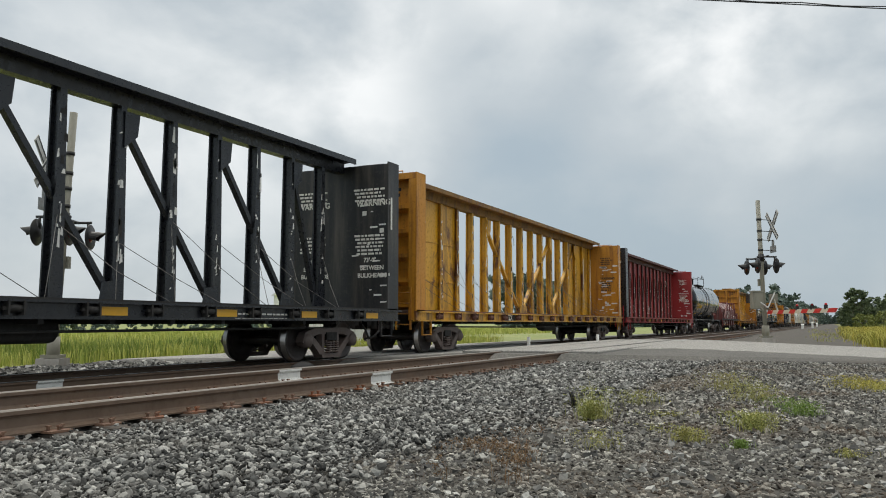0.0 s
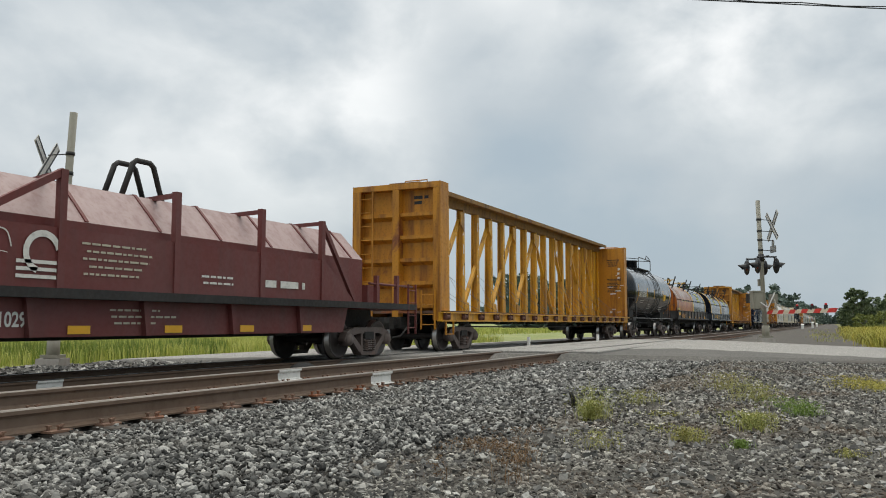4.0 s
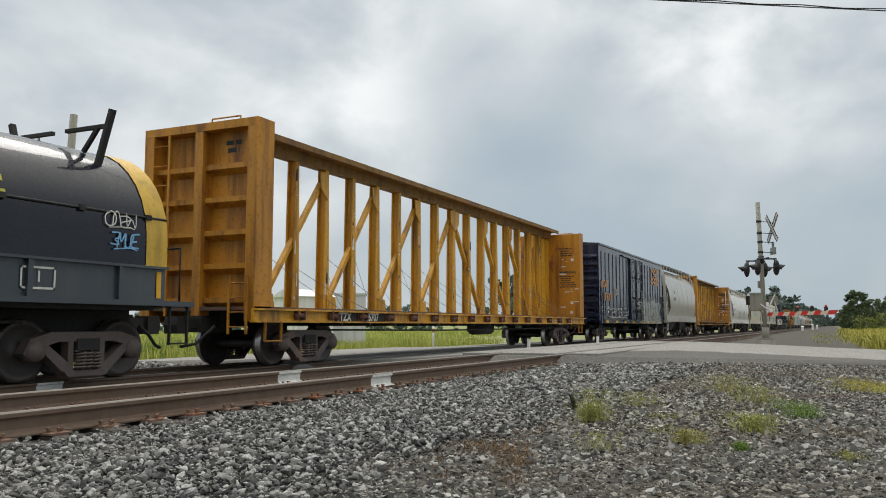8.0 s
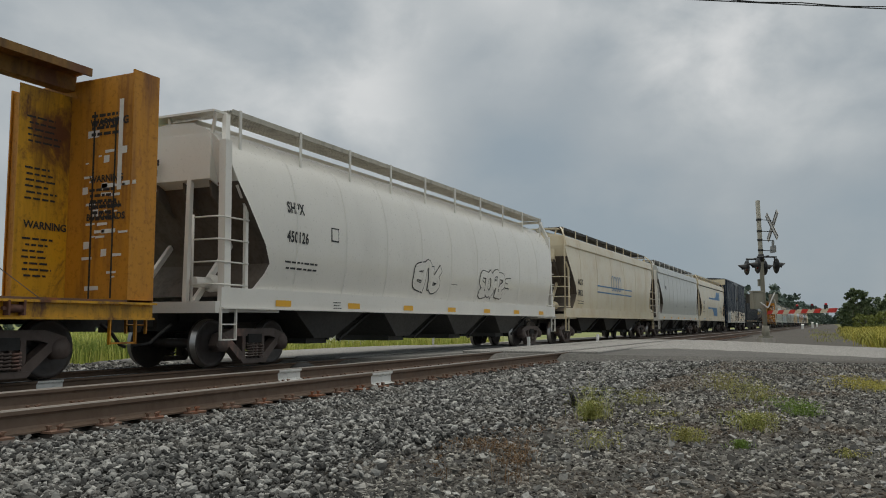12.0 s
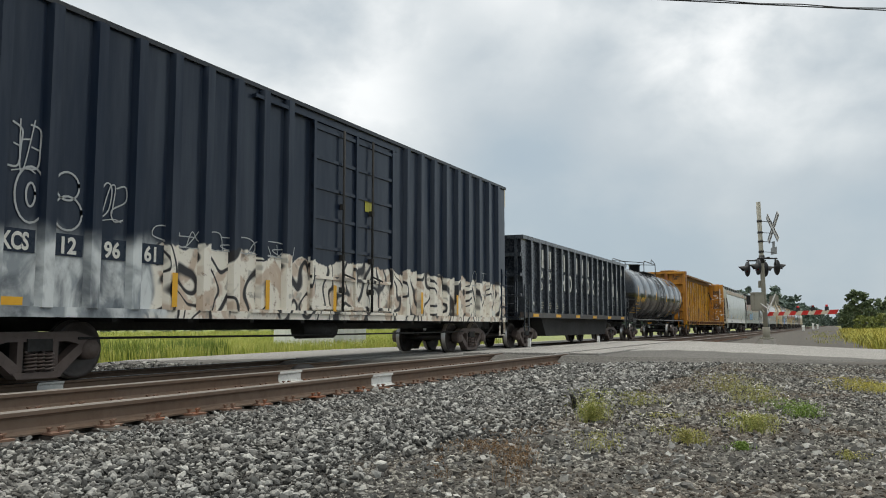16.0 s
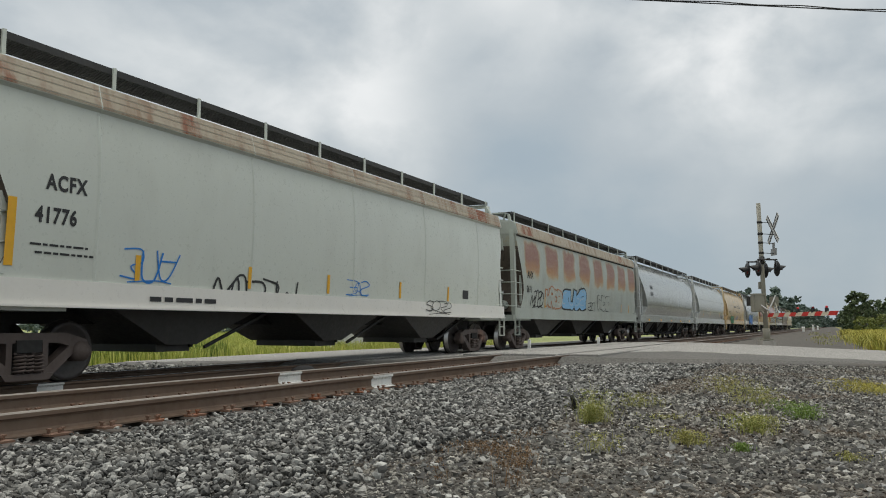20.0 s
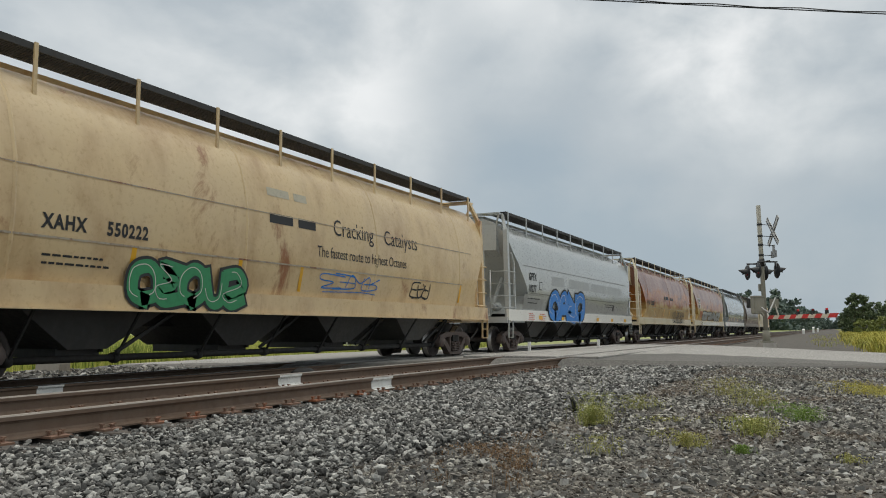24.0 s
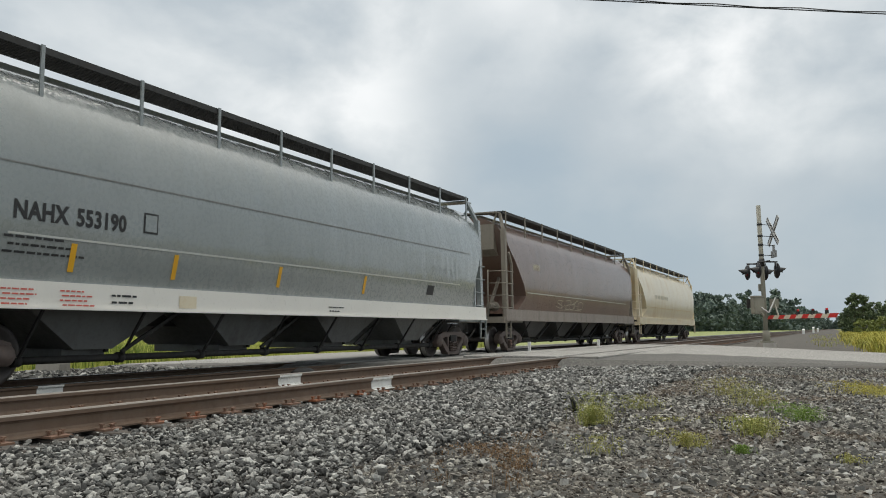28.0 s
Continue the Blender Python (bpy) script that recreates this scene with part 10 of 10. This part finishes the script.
# hopper with rust patches between its ribs
car, half, surf = hopper_car(21.51, 22.45, "greyish-green covered hopper with square rust blooms and spray paint", bloomed(H_PATCH, -9.494 + 0.95, 2.28, 1.85), levels=STEEP, grimy=True, bays=3, seams=0, pipes=False, frame_mat=H_PATCH, sill_mat=H_PATCH)
bm = bmesh.new()
for za, zb in ((4.0, 4.34),):
    patch(bm, [(-half + 0.4, za), (half - 0.4, za), (half - 0.4, zb), (-half + 0.4, zb)], surf, 0.012)
part("roof_edge", bm, RUST_BAND, car, "rust-stained roof edge")
eave(car, half, surf, RUST_BAND)
letter(car, "AHX", -8.2, 2.5, 0.36, surf, L_BLACK, 0.015, 1.0, 0.8)
letter(car, "0611", -8.25, 2.0, 0.34, surf, L_BLACK, 0.015, 1.1, 0.8)
scrawl(car, -7.8, 1.5, 1.3, 0.6, surf, L_BLACK, 22, 5, 0.05)
bubble(car, -6.2, 1.5, 1.9, 0.75, 4, surf, H_PATCH, G_ORANGE, 41, 0.05)
bubble(car, -4.1, 1.5, 3.2, 0.85, 4, surf, G_SKY, L_BLACK, 42, 0.07)
scrawl(car, -0.3, 1.5, 1.0, 0.35, surf, L_BLACK, 24, 3, 0.03)
bubble(car, 1.3, 1.5, 1.9, 0.75, 3, surf, H_PATCH, L_BLACK, 43, 0.025)
scrawl(car, 4.6, 1.5, 1.6, 0.5, surf, G_SILVER, 25, 4, 0.03)
uprights(car, (-6.2, 5.9, 7.6), 1.5, 1.9, surf, w=0.11)

# grey hoppers
car, half, surf = hopper_car(22.493, 23.45, "dull grey covered hopper with brown-stained roof and flat side panels", H_GREY, bays=4, seams=0)
letter(car, "NAHX", -6.9, 3.0, 0.32, surf, L_BLACK, 0.015, 1.1, 0.85)
letter(car, "550244", -6.9, 2.6, 0.32, surf, L_BLACK, 0.015, 1.05, 0.85)
plate(car, -half + 2.2, half - 2.2, 2.06, 2.09, surf, GRATE_GREY, "weld_seam", 0.012)
scrawl(car, -5.4, 1.6, 4.0, 0.4, surf, G_SILVER, 33, 3, 0.03)
reflectors(car, -half + 0.6, half - 0.6, 5, 1.14, SILL, 0.4, 0.11)

car, half, surf = hopper_car(23.5, 24.42, "pale bluish-grey covered hopper with orange upright reflectors", H_LIGHT, bays=4, seams=0)
plate(car, -half + 2.1, half - 2.1, 2.06, 2.09, surf, GRATE_GREY, "weld_seam", 0.012)
plate(car, -half + 1.4, half - 1.4, 2.98, 3.0, surf, GRATE_GREY, "weld_seam", 0.012)
uprights(car, (half - 1.0, half - 3.9, -1.0, -5.0), 1.6, 2.1, surf, w=0.12)
bars(car, half - 3.2, 2.0, 1.2, 5, surf, L_BLACK, 0.05, 0.05, 6)
scrawl(car, -3.0, 1.9, 3.2, 0.5, surf, G_WHITE, 35, 4, 0.04)
plate(car, half - 2.0, half - 1.6, 1.55, 1.8, surf, L_BLACK, "stencil")

# tan hopper with an advertisement
car, half, surf = hopper_car(24.47, 25.4, "rust-streaked tan covered hopper with black slogan and green tag", H_TAN, bays=4, seams=4)
plate(car, -half + 1.5, half - 1.5, 2.98, 3.0, surf, RUST_BAND, "weld_seam", 0.012)
plate(car, -half + 2.1, half - 2.1, 2.04, 2.07, surf, RUST_BAND, "weld_seam", 0.012)
letter(car, "XAHX", -6.65, 2.18, 0.28, surf, L_BLACK, 0.02, 1.15, 0.85)
letter(car, "550222", -5.55, 2.18, 0.28, surf, L_BLACK, 0.02, 1.15, 0.85)
bars(car, -1.7, 2.82, 1.9, 1, surf, L_BLACK, 0.3, 0.05, 11)
letter(car, "Cracking", 0.5, 2.8, 0.5, surf, L_BLACK, 0.0, 1.0, 0.95)
letter(car, "Catalysts", 2.7, 2.8, 0.5, surf, L_BLACK, 0.0, 1.0, 0.95)
bars(car, -1.7, 3.35, 1.6, 1, surf, L_PALE, 0.26, 0.05, 12)
letter(car, "The fastest route to highest Octanes", -0.1, 2.3, 0.33, surf, L_BLACK, 0.0, 0.95, 0.85)
bars(car, -6.6, 1.8, 1.4, 2, surf, L_BLACK, 0.05, 0.06, 13)
bubble(car, -5.1, 1.14, 2.6, 0.75, 5, lambda z: max(surf(z), 1.535), G_GREEN, L_BLACK, 44, 0.05, 0.012)
scrawl(car, 4.2, 1.6, 0.9, 0.4, surf, L_BLACK, 36, 3, 0.04)
scrawl(car, 0.0, 1.6, 2.4, 0.4, surf, G_BLUE, 37, 3, 0.03)
uprights(car, (-5.0, -2.5, -0.6, half - 2.2), 1.55, 2.05, surf, w=0.1)

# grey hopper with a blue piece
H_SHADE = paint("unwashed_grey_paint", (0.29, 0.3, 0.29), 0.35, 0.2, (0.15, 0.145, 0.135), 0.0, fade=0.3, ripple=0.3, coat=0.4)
car, half, surf = hopper_car(25.48, 26.393, "grey covered hopper with a big blue spray-painted piece", H_GREY, bays=4, seams=0, sill_mat=H_WHITE)
plate(car, -half + 2.1, half - 2.1, 2.04, 2.07, surf, GRATE_GREY, "weld_seam", 0.012)
plate(car, -half + 1.4, half - 1.4, 2.98, 3.0, surf, GRATE_GREY, "weld_seam", 0.012)
letter(car, "GPFX", -7.2, 2.52, 0.36, surf, L_BLACK, 0.02, 1.1, 0.85)
letter(car, "10277", -7.25, 2.1, 0.36, surf, L_BLACK, 0.02, 1.1, 0.85)
bars(car, -7.25, 1.85, 1.6, 2, surf, L_BLACK, 0.06, 0.09, 9)
bubble(car, -4.95, 1.02, 4.5, 1.25, 4, lambda z: max(surf(z), 1.535), G_BLUE, L_BLACK, 45, 0.07, 0.012)
for i, (a, b) in enumerate(((-4.6, -3.0), (-2.4, 0.6), (1.0, 3.6), (3.9, 6.6))):
    plate(car, a, b, 2.42, 2.78, surf, H_SHADE, "old_panel", 0.005, "darker unwashed side panel")
plate(car, -7.6, -5.5, 1.5, 2.02, surf, H_SHADE, "old_panel", 0.005, "darker unwashed side panel")
for x in (-7.2, -6.0):
    bars(car, x, 1.32, 0.8, 4, SILL, L_RED, 0.04, 0.03, int(-x * 10))
reflectors(car, -half + 2.0, half - 0.4, 6, 1.14, SILL, 0.4, 0.14)
bars(car, 3.4, 1.9, 2.4, 2, surf, L_BLACK, 0.05, 0.05, 10)
plate(car, 5.0, 5.3, 1.65, 1.9, surf, L_BLACK, "stencil")
plate(car, -6.1, -5.75, 2.2, 2.5, surf, L_BLACK, "stencil", 0.006)
plate(car, -6.07, -5.78, 2.23, 2.47, surf, H_GREY, "stencil", 0.010)

# rusty hoppers
car, half, surf = hopper_car(26.477, 27.38, "tan covered hopper thickly streaked with red-brown rust", H_RUST, bays=4, seams=3, sill_mat=H_CREAM, frame_mat=H_CREAM)
plate(car, -half + 2.1, half - 2.1, 2.04, 2.07, surf, RUST_BAND, "weld_seam", 0.012)
letter(car, "NAHX", -7.0, 2.2, 0.34, surf, L_BLACK, 0.02, 1.1, 0.85)
letter(car, "550228", -5.85, 2.2, 0.34, surf, L_BLACK, 0.02, 1.0, 0.85)
bars(car, -1.75, 2.62, 1.5, 1, surf, L_BLACK, 0.34, 0.05, 15)
bars(car, 0.2, 2.62, 1.6, 1, surf, L_BLACK, 0.28, 0.05, 16)
for i, x in enumerate((1.0, 1.9, 2.6, 3.5, 4.2, -6.0)):
    scrawl(car, x, 1.2, 1.6, 0.75, lambda z: max(surf(z), 1.535), L_BLACK if x > 0 else L_PALE, 80 + i, 6 if x > 0 else 3, 0.035 if x > 0 else 0.02)
uprights(car, (-4.6, -1.6, 0.3, 2.9), 1.6, 2.05, surf, w=0.1)

car, half, surf = hopper_car(27.464, 28.393, "rust-stained ochre covered hopper with a long silver spray-painted piece", H_RUSTY, bays=4, seams=3, sill_mat=H_CREAM, frame_mat=H_CREAM, outlets=OUTLET_GREY)
plate(car, -7.4, -6.25, 2.85, 3.2, surf, H_WHITE, "number_panel", 0.008)
plate(car, -7.4, -6.25, 2.4, 2.8, surf, H_CREAM, "number_panel", 0.008)
letter(car, "SOXX", -7.2, 2.88, 0.36, surf, L_BLACK, 0.02, 1.0, 0.85, off=0.018)
letter(car, "5929", -7.15, 2.44, 0.36, surf, L_BLACK, 0.02, 1.0, 0.85, off=0.018)
bubble(car, -5.1, 1.5, 10.6, 0.72, 13, surf, G_SILVER, L_BLACK, 46, 0.06, 0.014)
splash(car, -5.1, 5.6, 1.12, 1.36, SILL, H_WHITE, 47, 60)
scrawl(car, -6.3, 1.75, 0.9, 0.5, surf, G_RED, 39, 4, 0.06)
scrawl(car, -5.9, 1.14, 0.7, 0.25, SILL, L_BLACK, 40, 2, 0.03)

# the last three
car, half, surf = hopper_car(28.477, 29.393, "smooth grey covered hopper with pale scuffs and white sill", H_SLATE, bays=4, seams=0, sill_mat=H_WHITE, outlets=OUTLET_GREY)
plate(car, -half + 2.1, half - 2.1, 2.04, 2.07, surf, H_LIGHT, "weld_seam", 0.012)
plate(car, -half + 1.4, half - 1.4, 2.98, 3.0, surf, GRATE_GREY, "weld_seam", 0.012)
letter(car, "NAHX", -7.1, 2.26, 0.34, surf, L_BLACK, 0.02, 1.05, 0.85)
letter(car, "553190", -6.1, 2.26, 0.34, surf, L_BLACK, 0.02, 1.05, 0.85)
bars(car, -7.2, 2.0, 1.3, 3, surf, L_BLACK, 0.05, 0.05, 21)
for x in (-7.2, -6.3):
    bars(car, x, 1.32, 0.6, 4, SILL, L_RED, 0.035, 0.03, int(-x * 10) + 3)
bars(car, -5.4, 1.28, 0.5, 2, SILL, L_BLACK, 0.05, 0.05, 22)
plate(car, -4.0, -3.6, 1.14, 1.34, SILL, H_CREAM, "placard")
uprights(car, (-6.1, -4.1, -1.3, 1.9), 1.6, 2.0, surf, w=0.1)
plate(car, 5.1, 5.5, 1.7, 1.95, surf, L_BLACK, "stencil")
bars(car, 0.4, 1.25, 0.6, 2, SILL, L_BLACK, 0.04, 0.04, 23)
plate(car, -4.85, -4.55, 2.28, 2.6, surf, L_BLACK, "stencil", 0.006)
plate(car, -4.82, -4.58, 2.31, 2.57, surf, H_SLATE, "stencil", 0.010)

car, half, surf = hopper_car(29.469, 30.42, "dull brown covered hopper with grey sill", H_BROWN, bays=4, seams=0, sill_mat=paint("brown_grey_sill", (0.27, 0.23, 0.2), 0.55, 0.4), frame_mat=paint("olive_grey_frame", (0.24, 0.21, 0.17), 0.55, 0.4))
plate(car, -half + 2.1, half - 2.1, 2.04, 2.07, surf, H_LIGHT, "weld_seam", 0.012)
letter(car, "NAHX", -6.9, 2.9, 0.3, surf, L_PALE, 0.02, 1.05, 0.85)
scrawl(car, -4.0, 1.55, 3.4, 0.4, surf, L_PALE, 48, 4, 0.03)

car, half, surf = hopper_car(30.48, 31.48, "cream covered hopper, last car of the train", H_CREAM, bays=4, seams=0)
plate(car, -half + 2.1, half - 2.1, 2.04, 2.07, surf, H_TAN, "weld_seam", 0.012)
bars(car, -5.6, 2.6, 6.5, 1, surf, L_PALE, 0.35, 0.05, 31)


# ---- what moves ----
def motions():
    beats = [0, 1 / 30] + list(range(1, 28)) + [28 - 1 / 30, 28]
    for car, x in CARS:
        walk(car, [(t, pose(x - SPEED * t, TRACK_Y, 0)) for t in beats])
    # the wheels roll; all front axles turn alike, and so do all rear ones
    spin = math.degrees(SPEED / 0.45) / 30
    first = {}
    for ob, k in WHEELS:
        if k not in first:
            walk(ob, [(i / 30, pose(k * 0.889, 0, 0.45, 0, -((spin * i) % 360), 0)) for i in range(841)])
            first[k] = ob.animation_data
        else:
            ob.rotation_mode = "QUATERNION"
            keys = ob.animation_data_create()
            keys.action = first[k].action
            keys.action_slot = first[k].action_slot


motions()
